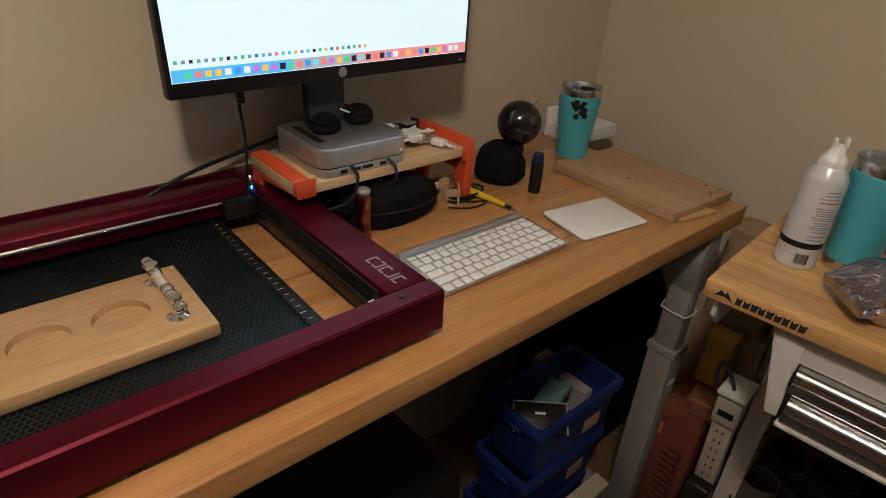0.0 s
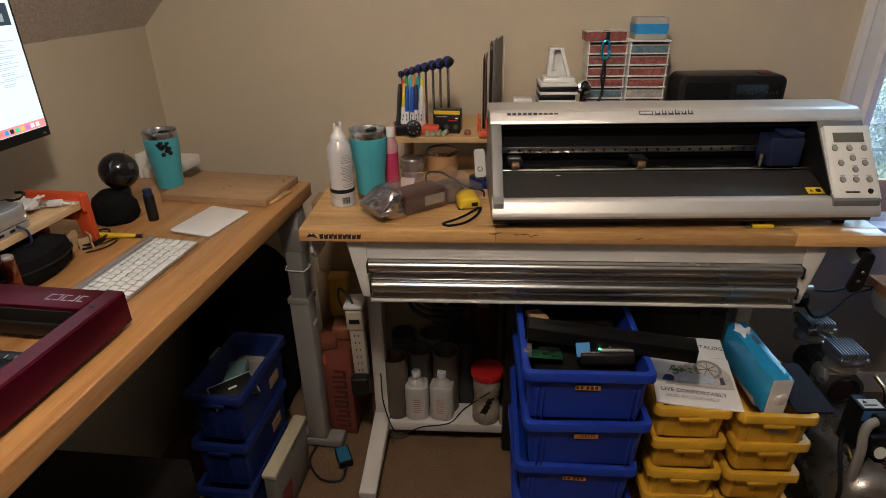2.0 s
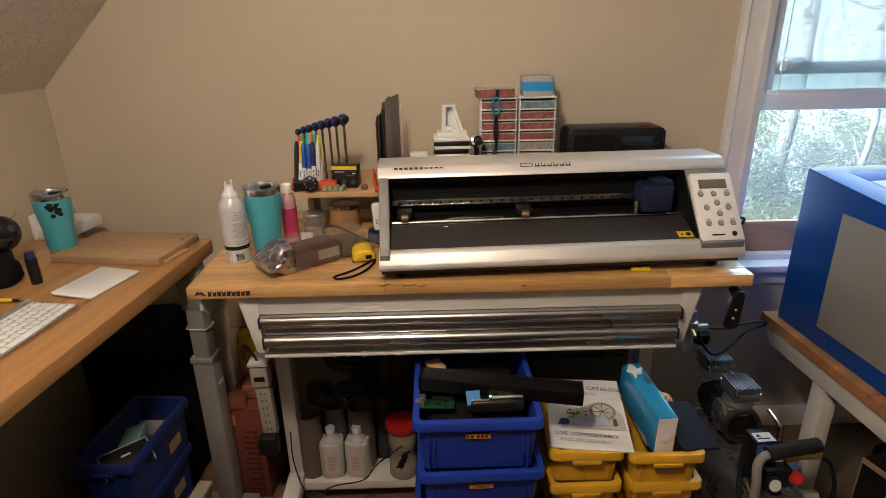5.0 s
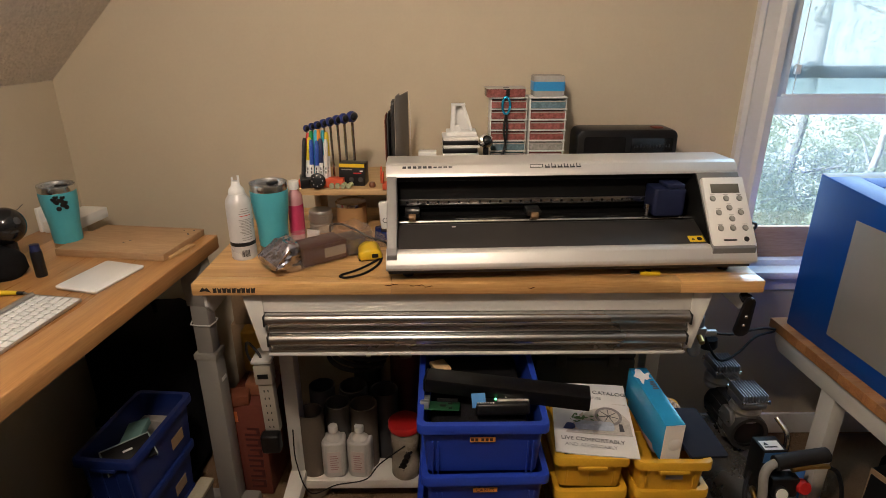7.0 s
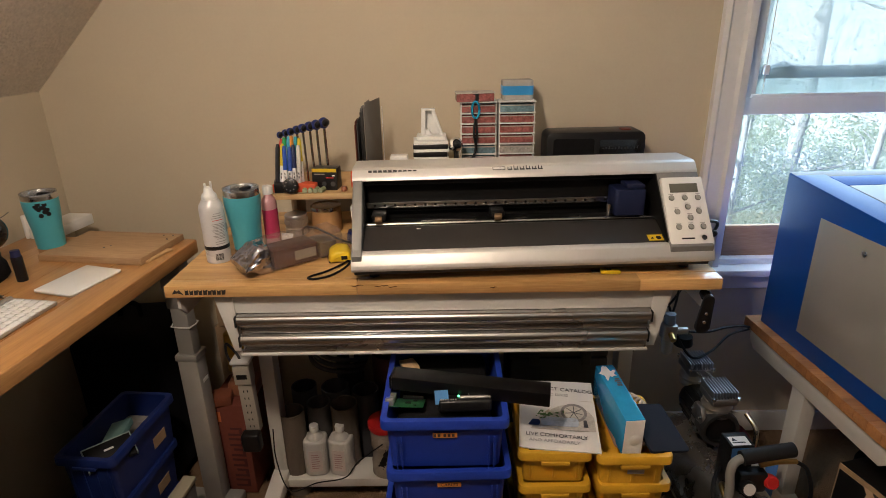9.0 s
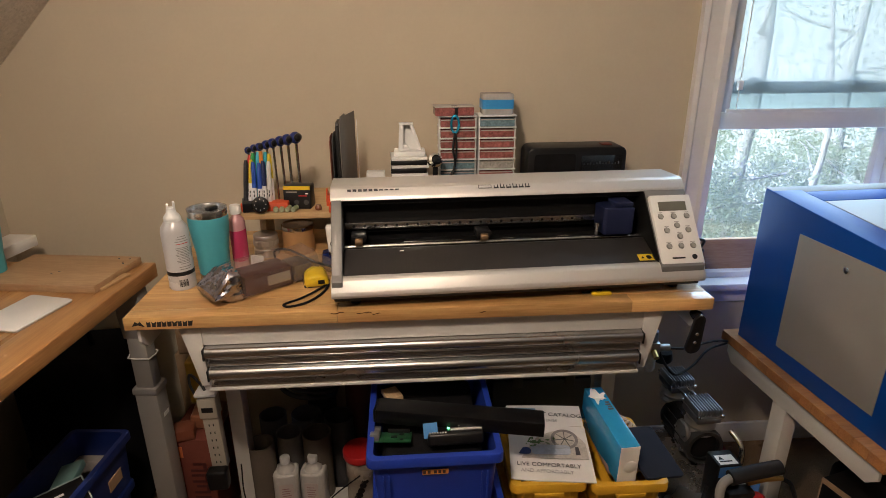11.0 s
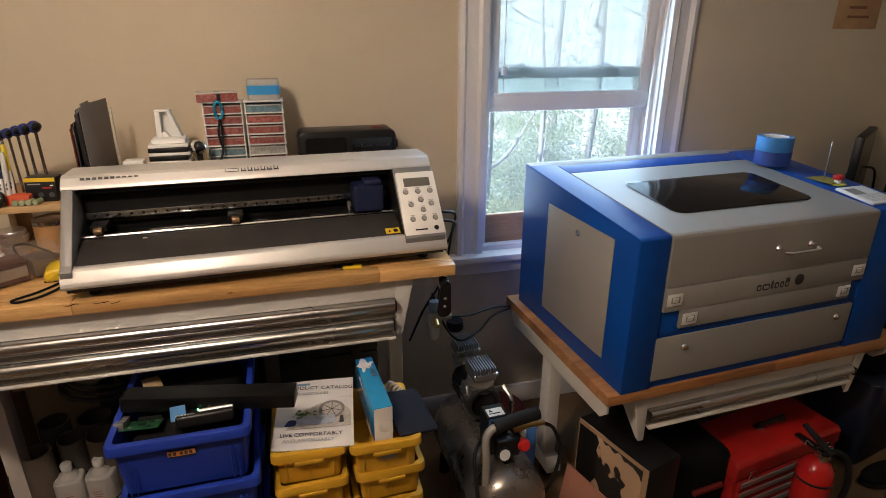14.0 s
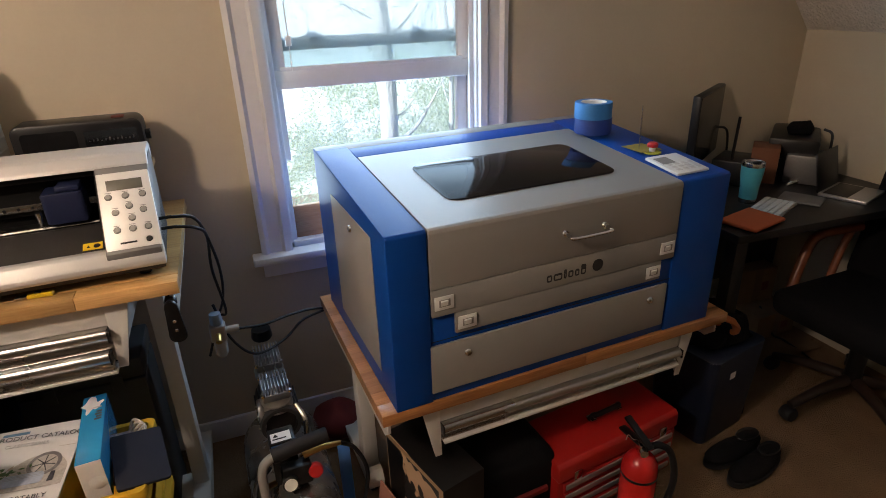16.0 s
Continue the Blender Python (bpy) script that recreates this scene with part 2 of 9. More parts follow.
def lathe(bm, profile, n=32, m=None, flat=1.0):
    """A turned form from (radius, z) pairs."""
    b = bmesh.new()
    rings = []
    for r, z in profile:
        if r < 1e-6:
            rings.append([b.verts.new((0, 0, z))])
        else:
            rings.append([b.verts.new((r * math.cos(2 * math.pi * i / n), flat * r * math.sin(2 * math.pi * i / n), z)) for i in range(n)])
    for a, c in zip(rings, rings[1:]):
        for i in range(n):
            j = (i + 1) % n
            if len(a) == 1 and len(c) == 1:
                continue
            b.faces.new([a[0], c[j], c[i]] if len(a) == 1 else [a[i], a[j], c[0]] if len(c) == 1 else [a[i], a[j], c[j], c[i]])
    bmesh.ops.recalc_face_normals(b, faces=b.faces[:])
    return merge(bm, b, m)


def smooth_path(pts, n=8):
    p = [Vector(q) for q in pts]
    p = [2 * p[0] - p[1]] + p + [2 * p[-1] - p[-2]]
    out = []
    for a, b, c, d in zip(p, p[1:], p[2:], p[3:]):
        for i in range(n):
            t = i / n
            out.append(0.5 * (2 * b + (c - a) * t + (2 * a - 5 * b + 4 * c - d) * t * t + (3 * b - a - 3 * c + d) * t ** 3))
    return out + [p[-2]]


def tube(bm, pts, r, n=8, smooth=8, taper=None, m=None):
    path = smooth_path(pts, smooth) if smooth else [Vector(q) for q in pts]
    b = bmesh.new()
    rings, up = [], None
    for i, q in enumerate(path):
        d = (path[min(i + 1, len(path) - 1)] - path[max(i - 1, 0)]).normalized()
        if up is None:
            up = d.orthogonal().normalized()
        up = (up - d * up.dot(d)).normalized()
        side = d.cross(up)
        rr = r if taper is None else r + (taper - r) * i / (len(path) - 1)
        rings.append([b.verts.new(q + rr * (math.cos(2 * math.pi * k / n) * up + math.sin(2 * math.pi * k / n) * side)) for k in range(n)])
    for a, c in zip(rings, rings[1:]):
        for k in range(n):
            b.faces.new((a[k], a[(k + 1) % n], c[(k + 1) % n], c[k]))
    b.faces.new(rings[0][::-1])
    b.faces.new(rings[-1])
    bmesh.ops.recalc_face_normals(b, faces=b.faces[:])
    return merge(bm, b, m)


def ball(bm, r, at=(0, 0, 0), squash=(1, 1, 1), u=24, v=16):
    b = bmesh.new()
    bmesh.ops.create_uvsphere(b, u_segments=u, v_segments=v, radius=r)
    return merge(bm, b, Matrix.Translation(at) @ Matrix.Diagonal((*squash, 1)))


def crumple(bm, amount, scale, seed=0.0):
    for v in bm.verts:
        v.co += Vector(noise.noise_vector(v.co * scale + Vector((seed, seed * 2, -seed)))) * amount
    return bm


def mesh_of(name, bm, mat, angle=38):
    me = bpy.data.meshes.new(name)
    bm.to_mesh(me)
    bm.free()
    me.materials.append(mat)
    me.polygons.foreach_set("use_smooth", [True] * len(me.polygons))
    me.set_sharp_from_angle(angle=radians(angle))
    return me


def part(name, bm, mat, parent, label="", angle=38):
    ob = new(name, mesh_of(name, bm, mat, angle))
    ob.parent = parent
    return tagged(ob, label)


def thing(name, label, category, m=None, group="", kind=""):
    ob = new(name)
    ob.empty_display_size = 0.05
    if m is not None:
        ob.matrix_world = m
    return tagged(ob, label, category, group, kind)


def solid(name, bm, mat, label, category, m=None, group="", kind="", angle=38):
    ob = new(name, mesh_of(name, bm, mat, angle))
    if m is not None:
        ob.matrix_world = m
    return tagged(ob, label, category, group, kind)


def write(name, text, size, mat, parent, m, label="", depth=0.0003, align="CENTER"):
    """Lettering in the built-in font, as a mesh."""
    cu = bpy.data.curves.new(name, "FONT")
    cu.body, cu.size, cu.extrude, cu.align_x, cu.align_y = text, size, depth, align, "CENTER"
    tmp = bpy.data.objects.new(name, cu)
    me = bpy.data.meshes.new_from_object(tmp)
    bpy.data.objects.remove(tmp)
    me.materials.clear()
    me.materials.append(mat)
    ob = new(name, me)
    ob.parent, ob.matrix_local = parent, m
    return tagged(ob, label)


# ---- the room ----
EAST, CORNER, KNEE, TOP = 0.645, 0.641, 1.36, 2.42
NORTH = pose(EAST, CORNER, 0, 0, 0, -4.0)
W0, W1, WZ0, WZ1 = -2.345, -1.633, 0.735, 2.06

bm = bmesh.new()
bmesh.ops.create_grid(bm, x_segments=100, y_segments=70, size=1.0)
bm.transform(Matrix.Translation((-3.4, -1.75, 0)) @ Matrix.Diagonal((4.6, 2.95, 1, 1)))
for v in bm.verts:
    v.co.z = 0.004 * noise.noise(v.co * 3.0) - 0.002
solid("floor", bm, CARPET, "tan carpet covering the whole workroom floor", "floor", kind="structure")

bm = bmesh.new()
bx(bm, EAST, EAST + 0.14, W1, 1.0, -0.02, 2.6, 0)
bx(bm, EAST, EAST + 0.14, -4.45, W0, -0.02, 2.6, 0)
bx(bm, EAST, EAST + 0.14, W0, W1, -0.02, WZ0 - 0.02, 0)
bx(bm, EAST, EAST + 0.14, W0, W1, WZ1, 2.6, 0)
solid("wall_east", bm, WALL, "beige painted gable wall with a window", "wall", kind="structure")
solid("wall_north", box(-8.7, 0.16, 0, 0.14, -0.02, KNEE + 0.2, bev=0), WALL, "low beige knee wall under the sloped ceiling", "wall", NORTH, kind="structure")
solid("wall_south", box(-8.0, 0.79, -4.015, -3.875, -0.02, 1.45, bev=0), WALL, "low beige knee wall at the far end", "wall", kind="structure")
# The west wall is unseen; its distance is chosen to weaken bounced light.
solid("wall_west", box(-8.0, -7.86, -4.4, 1.6, -0.02, 2.6, bev=0), WALL, "unseen closing wall, set far off to cut bounced light", "wall", kind="structure")
bm = bmesh.new()
rise = TOP - KNEE
prism(bm, [(CORNER + 0.4, KNEE - 0.4), (CORNER, KNEE), (CORNER - rise, TOP), (-2.92, TOP), (-3.875, 1.32), (-4.25, 0.89),
           (-4.25, 1.13), (-2.98, TOP + 0.15), (CORNER - rise + 0.1, TOP + 0.15), (CORNER + 0.4, KNEE - 0.15)], -8.0, EAST, "x")
for v in bm.verts:
    if v.co.y > CORNER - rise - 0.01:
        v.co.y += math.tan(radians(4.0)) * (EAST - v.co.x)
solid("ceiling", bm, CEIL, "sloped attic ceiling with rough popcorn texture", "ceiling", kind="structure")
solid("baseboard", box(EAST - 0.014, EAST - 0.0, -3.87, 0.62, 0.0, 0.09, bev=0.003), TRIM, "white painted baseboard along the gable wall", "baseboard", kind="structure")


# ---- window ----
win = thing("window_1", "white double-hung window with the lower sash raised", "window", kind="structure")
part("casing", prism(bmesh.new(), [(EAST - 0.022, W1 - 0.004), (EAST - 0.026, W1 + 0.02), (EAST - 0.014, W1 + 0.03), (EAST - 0.014, W1 + 0.07), (EAST - 0.028, W1 + 0.082), (EAST - 0.024, W1 + 0.098), (EAST, W1 + 0.098), (EAST, W1 - 0.004)], WZ0 - 0.02, WZ1 + 0.1, "z"), TRIM, win)
part("casing", prism(bmesh.new(), [(EAST - 0.022, W0 + 0.004), (EAST - 0.026, W0 - 0.02), (EAST - 0.014, W0 - 0.03), (EAST - 0.014, W0 - 0.07), (EAST - 0.028, W0 - 0.082), (EAST - 0.024, W0 - 0.098), (EAST, W0 - 0.098), (EAST, W0 + 0.004)], WZ0 - 0.02, WZ1 + 0.1, "z"), TRIM, win)
part("casing", box(EAST - 0.03, EAST, W0 - 0.099, W1 + 0.099, WZ1, WZ1 + 0.1, bev=0.004), TRIM, win)
part("jamb", box(EAST, EAST + 0.14, W1 - 0.012, W1, WZ0, WZ1, bev=0.001), TRIM, win)
part("jamb", box(EAST, EAST + 0.14, W0, W0 + 0.012, WZ0, WZ1, bev=0.001), TRIM, win)
part("jamb_stop", box(EAST + 0.02, EAST + 0.034, W1 - 0.028, W1 - 0.012, WZ0, WZ1, bev=0.002), TRIM, win)
part("jamb_stop", box(EAST + 0.02, EAST + 0.034, W0 + 0.012, W0 + 0.028, WZ0, WZ1, bev=0.002), TRIM, win)
part("head", box(EAST, EAST + 0.14, W0, W1, WZ1 - 0.015, WZ1, bev=0.001), TRIM, win)
part("window_sill", box(EAST - 0.06, EAST + 0.14, W0 - 0.13, W1 + 0.13, WZ0 - 0.045, WZ0 - 0.018, bev=0.006), TRIM, win)
part("apron", box(EAST - 0.018, EAST, W0 - 0.10, W1 + 0.10, WZ0 - 0.105, WZ0 - 0.045, bev=0.004), TRIM, win)
part("sloped_sill", box(EAST + 0.0, EAST + 0.16, W0 + 0.012, W1 - 0.012, WZ0 - 0.018, WZ0 + 0.004, bev=0.002), TRIM, win)
sash = part("lower_sash", box(EAST + 0.036, EAST + 0.066, W0 + 0.013, W1 - 0.013, 1.240, 1.298, bev=0.003), TRIM, win, "raised sash with a white bottom rail")
part("stile", box(EAST + 0.036, EAST + 0.066, W1 - 0.065, W1 - 0.013, 1.298, 2.04, bev=0.003), TRIM, sash)
part("stile", box(EAST + 0.036, EAST + 0.066, W0 + 0.013, W0 + 0.065, 1.298, 2.04, bev=0.003), TRIM, sash)
part("bead", box(EAST + 0.033, EAST + 0.037, W0 + 0.05, W1 - 0.05, 1.295, 1.307, bev=0.001), TRIM, sash)
ob = part("pane", box(EAST + 0.049, EAST + 0.053, W0 + 0.062, W1 - 0.062, 1.296, 2.04, bev=0), HAZED, sash, "window pane with a pale haze put over the view")
ob.visible_shadow = False
GREYBLUE = M("blue_grey_sash", (0.30, 0.40, 0.45), 0.5, var=0.06)
upper = part("upper_sash", box(EAST + 0.082, EAST + 0.112, W0 + 0.013, W1 - 0.013, 1.352, 1.390, bev=0.003), GREYBLUE, win, "blue-grey meeting rail of the upper sash")
for y in (-1.80, -2.15):
    part("sash_lock", lathe(bmesh.new(), [(0, 0.016), (0.016, 0.014), (0.022, 0.006), (0.036, 0.004), (0.036, 0), (0, 0)], 16, pose(EAST + 0.092, y, 1.390)), GREYBLUE, upper)
part("stile", box(EAST + 0.082, EAST + 0.112, W1 - 0.05, W1 - 0.013, 1.0, 2.04, bev=0.003), TRIM, upper)
part("stile", box(EAST + 0.082, EAST + 0.112, W0 + 0.013, W0 + 0.05, 1.0, 2.04, bev=0.003), TRIM, upper)
part("cord", tube(bmesh.new(), [(EAST + 0.034, W1 - 0.085, 1.29), (EAST + 0.033, W1 - 0.083, 1.6), (EAST + 0.034, W1 - 0.08, 2.04)], 0.0015, 6), TRIM, win)
part("cord_clip", box(EAST + 0.024, EAST + 0.036, W1 - 0.092, W1 - 0.074, 1.369, 1.399, bev=0.002), TRIM, win)
# Added sheet across the open half; it only hazes the view outside.
ob = part("haze_sheet", box(EAST + 0.120, EAST + 0.122, W0 + 0.013, W1 - 0.013, WZ0 + 0.004, 1.36, bev=0), VEIL_SHEET, win, "added thin sheet that hazes the view")
ob.visible_shadow = False
part("insert_board", box(EAST + 0.03, EAST + 0.05, W0 + 0.014, W1 - 0.014, WZ0 + 0.004, WZ0 + 0.118, bev=0.002), wood("board_in_window", (0.33, 0.18, 0.09), (0.46, 0.28, 0.16), 0.6, (12, 1, 12), 3.0), win, "brown wooden board closing the bottom gap")
# ---- standing desk under the knee wall ----
DESK_Z = 0.947
DESK = pose(0.357, 0.087, 0, 0, 0, -5.2)
desk = thing("standing_desk", "orange-brown wooden standing desk on grey lifting legs", "desk", DESK)
top = part("desktop", box(-1.749, -0.001, 0.02, 0.543, DESK_Z - 0.041, DESK_Z - 0.0015, bev=0.001), DESK_WOOD, desk, "glossy orange-brown wooden top with a rounded edge")
edges = (0.118, 0.246, 0.331, 0.448, 0.545)
part("plank", box(-1.75, 0, -0.006, 0.1177, DESK_Z - 0.042, DESK_Z, bev=0.0035, seg=3), DESK_WOOD, top)
for y0, y1 in zip(edges, edges[1:]):
    part("plank", box(-1.75, 0, y0, y1 - 0.0003, DESK_Z - 0.042, DESK_Z, bev=0.0006, seg=1), DESK_WOOD, top)
part("end_cap", box(-0.002, 0.003, 0.03, 0.15, DESK_Z - 0.036, DESK_Z - 0.012, bev=0.001), BLACK, desk)
for x in (-0.078, -1.36):
    leg = part("leg", box(x - 0.029, x + 0.029, 0.003, 0.067, 0.04, 0.60, bev=0.006), GREY_METAL, desk, "grey steel lifting column")
    part("inner_column", box(x - 0.023, x + 0.023, 0.009, 0.061, 0.60, 0.80, bev=0.006), GREY_METAL, leg)
    part("collar", box(x - 0.032, x + 0.032, 0.0, 0.070, 0.585, 0.605, bev=0.003), GREY_METAL, leg)
    part("head", prism(bmesh.new(), [(x - 0.024, 0.76), (x - 0.034, 0.84), (x - 0.02, 0.915), (x + 0.02, 0.915), (x + 0.034, 0.84), (x + 0.024, 0.76)], 0.003, 0.067, "y", 0.004), GREY_METAL, leg)
    part("foot", box(x - 0.03, x + 0.03, -0.05, 0.53, 0.008, 0.04, bev=0.006), GREY_METAL, leg)
    part("label", box(x - 0.012, x + 0.016, 0.0015, 0.003, 0.50, 0.512, bev=0), PAPER, leg)
    part("cable_tie", tube(bmesh.new(), [(x - 0.026, 0.006, 0.70), (x + 0.026, 0.006, 0.698), (x + 0.026, 0.064, 0.70), (x - 0.026, 0.064, 0.702), (x - 0.026, 0.006, 0.70)], 0.002, 6, 2), WHITE, leg)
part("crossbar", box(-1.36, -0.05, 0.24, 0.30, DESK_Z - 0.10, DESK_Z - 0.045, bev=0.004), BLACK, desk)
part("side_rail", box(-0.075, -0.005, 0.012, 0.53, DESK_Z - 0.055, DESK_Z - 0.043, bev=0.002), GREY_METAL, desk)
part("side_rail", box(-1.42, -1.34, 0.03, 0.53, DESK_Z - 0.055, DESK_Z - 0.043, bev=0.002), GREY_METAL, desk)


# ---- laser engraver on the desk ----
def engraver(m):
    t = thing("laser_engraver", "open-frame laser engraver with dark red metal rails", "laser engraver", m)
    w, d, z0, z1 = 0.60, 0.535, 0.012, 0.070
    front = part("front_rail", prism(bmesh.new(), [(0.0, z0), (0.0, z1 - 0.003), (0.003, z1), (0.032, z1), (0.034, z1 - 0.003), (0.034, z0)], -w, 0, "x"), RED_ANOD, t)
    right = part("side_rail", box(-0.062, 0, 0.0342, d, z0 + 0.001, z1, bev=0.003), RED_ANOD, t, "dark red side rail with a plum sheen")
    part("side_rail", box(-w, -w + 0.062, 0.0342, d, z0 + 0.001, z1, bev=0.003), RED_ANOD, t)
    part("rear_rail", prism(bmesh.new(), [(d - 0.06, z0), (d - 0.06, z1 - 0.02), (d - 0.05, z1 - 0.008), (d - 0.036, z1 - 0.008), (d - 0.034, z1 - 0.014), (d - 0.026, z1 - 0.014), (d - 0.024, z1 - 0.002), (d, z1 - 0.002), (d, z0)], -w + 0.063, -0.063, "x"), RED_ANOD, t)
    part("inner_cover", box(-0.0655, -0.0625, 0.05, d - 0.06, z0, z1 - 0.006, bev=0.001), BLACK, t)
    part("belt", box(-0.069, -0.0656, 0.06, d - 0.10, z0 + 0.022, z0 + 0.028, bev=0.0005), RUBBER, t)
    part("gantry_rod", tube(bmesh.new(), [(-w + 0.06, d - 0.115, 0.055), (-0.07, d - 0.115, 0.055)], 0.0035, 12, 0), CHROME, t, "polished steel gantry rod")
    part("gantry", prism(bmesh.new(), [(d - 0.108, 0.03), (d - 0.108, 0.066), (d - 0.098, 0.074), (d - 0.072, 0.074), (d - 0.068, 0.066), (d - 0.068, 0.03)], -w + 0.07, -0.07, "x", 0.001), RED_ANOD, t)
    part("gantry_carriage", box(-0.12, -0.066, d - 0.135, d - 0.07, 0.03, 0.058, bev=0.004), BLACK, t)
    part("button", lathe(bmesh.new(), [(0, 0.004), (0.006, 0.004), (0.007, 0)], 20, pose(-0.03, d - 0.05, z1)), CHROME, t)
    part("status_lamp", ball(bmesh.new(), 0.0036, (-0.060, d - 0.105, z1 - 0.004)), glow("blue_led", (0.05, 0.28, 1.0), 9.0), t, "blue status lamp")
    part("status_lamp", ball(bmesh.new(), 0.002, (-0.05, d - 0.07, z1 + 0.001)), glow("white_led", (0.9, 0.9, 1.0), 3.0), t)
    LOGO = M("pale_print", (0.30, 0.25, 0.31), 0.5, var=0.05, bump=0)
    for i in range(5):
        bm = bmesh.new()
        y = 0.048 + 0.0145 * i
        bx(bm, -0.042, -0.039, y, y + 0.011, z1, z1 + 0.0004, 0)
        if i != 1:
            bx(bm, -0.026, -0.023, y, y + 0.011, z1, z1 + 0.0004, 0)
        bx(bm, -0.042, -0.023, y + (0 if i % 2 else 0.008), y + (0.003 if i % 2 else 0.011), z1 + 0.0001, z1 + 0.0005, 0)
        part("logo_mark", bm, LOGO, right)
    for x, y in ((-0.03, 0.03), (-w + 0.03, 0.03), (-0.03, d - 0.03), (-w + 0.03, d - 0.03)):
        part("foot", lathe(bmesh.new(), [(0, 0), (0.014, 0), (0.016, 0.004), (0.014, z0 + 0.001), (0, z0 + 0.001)], 20, pose(x, y, 0)), RED, t, "red rubber foot")
    part("limit_switch", box(-0.074, -0.060, 0.045, 0.062, 0.03, 0.048, bev=0.001), WHITE, t)
    part("screw", lathe(bmesh.new(), [(0, 0.0015), (0.004, 0.0012), (0.0045, 0)], 12, pose(-0.052, 0.02, z1)), BLACK, t)
    return t


XT = pose(-0.418, 0.192, DESK_Z, 0, 0, -5.2)
engraver(XT)


def honeycomb(m):
    t = thing("honeycomb_bed", "black steel honeycomb bed with a ruler along its edge", "work bed", m)
    part("frame", box(-0.44, 0, 0, 0.43, 0, 0.012, bev=0.001), BLACK, t)
    cell, verts, faces = 0.0075, [], []
    for j in range(62):
        for i in range(56):
            cx, cy = -0.422 + i * cell + (cell / 2 if j % 2 else 0), 0.012 + j * cell * 0.87
            if cy > 0.415:
                continue
            base = len(verts)
            for k in range(6):
                a = radians(60 * k + 30)
                verts.append((cx + cell * 0.56 * math.cos(a), cy + cell * 0.56 * math.sin(a), 0.0165))
            for k in range(6):
                a = radians(60 * k + 30)
                verts.append((cx + cell * 0.44 * math.cos(a), cy + cell * 0.44 * math.sin(a), 0.0165))
            faces += [(base + k, base + (k + 1) % 6, base + 6 + (k + 1) % 6, base + 6 + k) for k in range(6)]
    me = bpy.data.meshes.new("honeycomb_grid")
    me.from_pydata(verts, [], faces)
    me.materials.append(M("dark_steel_cells", (0.028, 0.05, 0.056), 0.4, 0.6, var=0.3, scale=20, bump=0))
    ob = new("honeycomb_grid", me)
    ob.parent = t
    tagged(ob, "fine dark honeycomb grid", kind="stuff")
    bm = bmesh.new()
    for i in range(24):
        bx(bm, -0.016 if i % 4 else -0.019, -0.010, 0.02 + i * 0.0165, 0.0210 + i * 0.0165, 0.0172, 0.0175, 0)
    ob = part("ruler_scale", bm, PAPER, t)
    part("edge_strip", box(-0.02, -0.0005, 0.006, 0.424, 0.012, 0.0172, bev=0.001), BLACK, t)
    return t


honeycomb(XT @ pose(-0.118, 0.038, 0.0015))


def serving_board(m):
    t = thing("serving_board", "light oak board with two round recesses and a glass handle", "wooden board", m)
    w, d, h = 0.36, 0.165, 0.019
    bm = box(-w, 0, 0, d, 0, h, bev=0.003)
    board = part("board", bm, OAK, t)
    cut = bmesh.new()
    for x in (-0.088, -0.172, -0.256):
        lathe(cut, [(0, h - 0.009), (0.032, h - 0.009), (0.032, h + 0.02), (0, h + 0.02)], 48, pose(x, 0.080, 0))
    cutter_me = mesh_of("cutter", cut, OAK)
    cutter = bpy.data.objects.new("cutter", cutter_me)
    mod = board.modifiers.new("recess", "BOOLEAN")
    mod.object, mod.operation, mod.solver = cutter, "DIFFERENCE", "EXACT"
    scene.collection.objects.link(cutter)
    cutter.parent = t
    bpy.context.view_layer.update()
    cut_me = bpy.data.meshes.new_from_object(board.evaluated_get(bpy.context.evaluated_depsgraph_get()))
    board.modifiers.clear()
    board.data = cut_me
    cut_me.set_sharp_from_angle(angle=radians(30))
    bpy.data.objects.remove(cutter)
    handle = part("handle", tube(bmesh.new(), [(-0.035, 0.035, h + 0.022), (-0.035, 0.135, h + 0.022)], 0.0065, 16, 0), M("cloudy_acrylic", (0.62, 0.54, 0.47), 0.12, var=0.1, bump=0), t, "clear bar handle with chrome fittings")
    for y in (0.04, 0.13):
        part("post", lathe(bmesh.new(), [(0, 0), (0.013, 0), (0.013, 0.002), (0.006, 0.006), (0.005, 0.02), (0.008, 0.024), (0.008, 0.03), (0, 0.031)], 24, pose(-0.035, y, h)), CHROME, handle)
    for y in (0.024, 0.055, 0.07, 0.115, 0.148):
        part("ring", lathe(bmesh.new(), [(0.0064, -0.005), (0.0080, -0.003), (0.0082, 0.0), (0.0080, 0.003), (0.0064, 0.005)], 28, pose(-0.035, y, h + 0.022, 90)), CHROME, handle)
    return t


serving_board(pose(-0.638, 0.350, DESK_Z + 0.0192, 0, 0, -5.0))


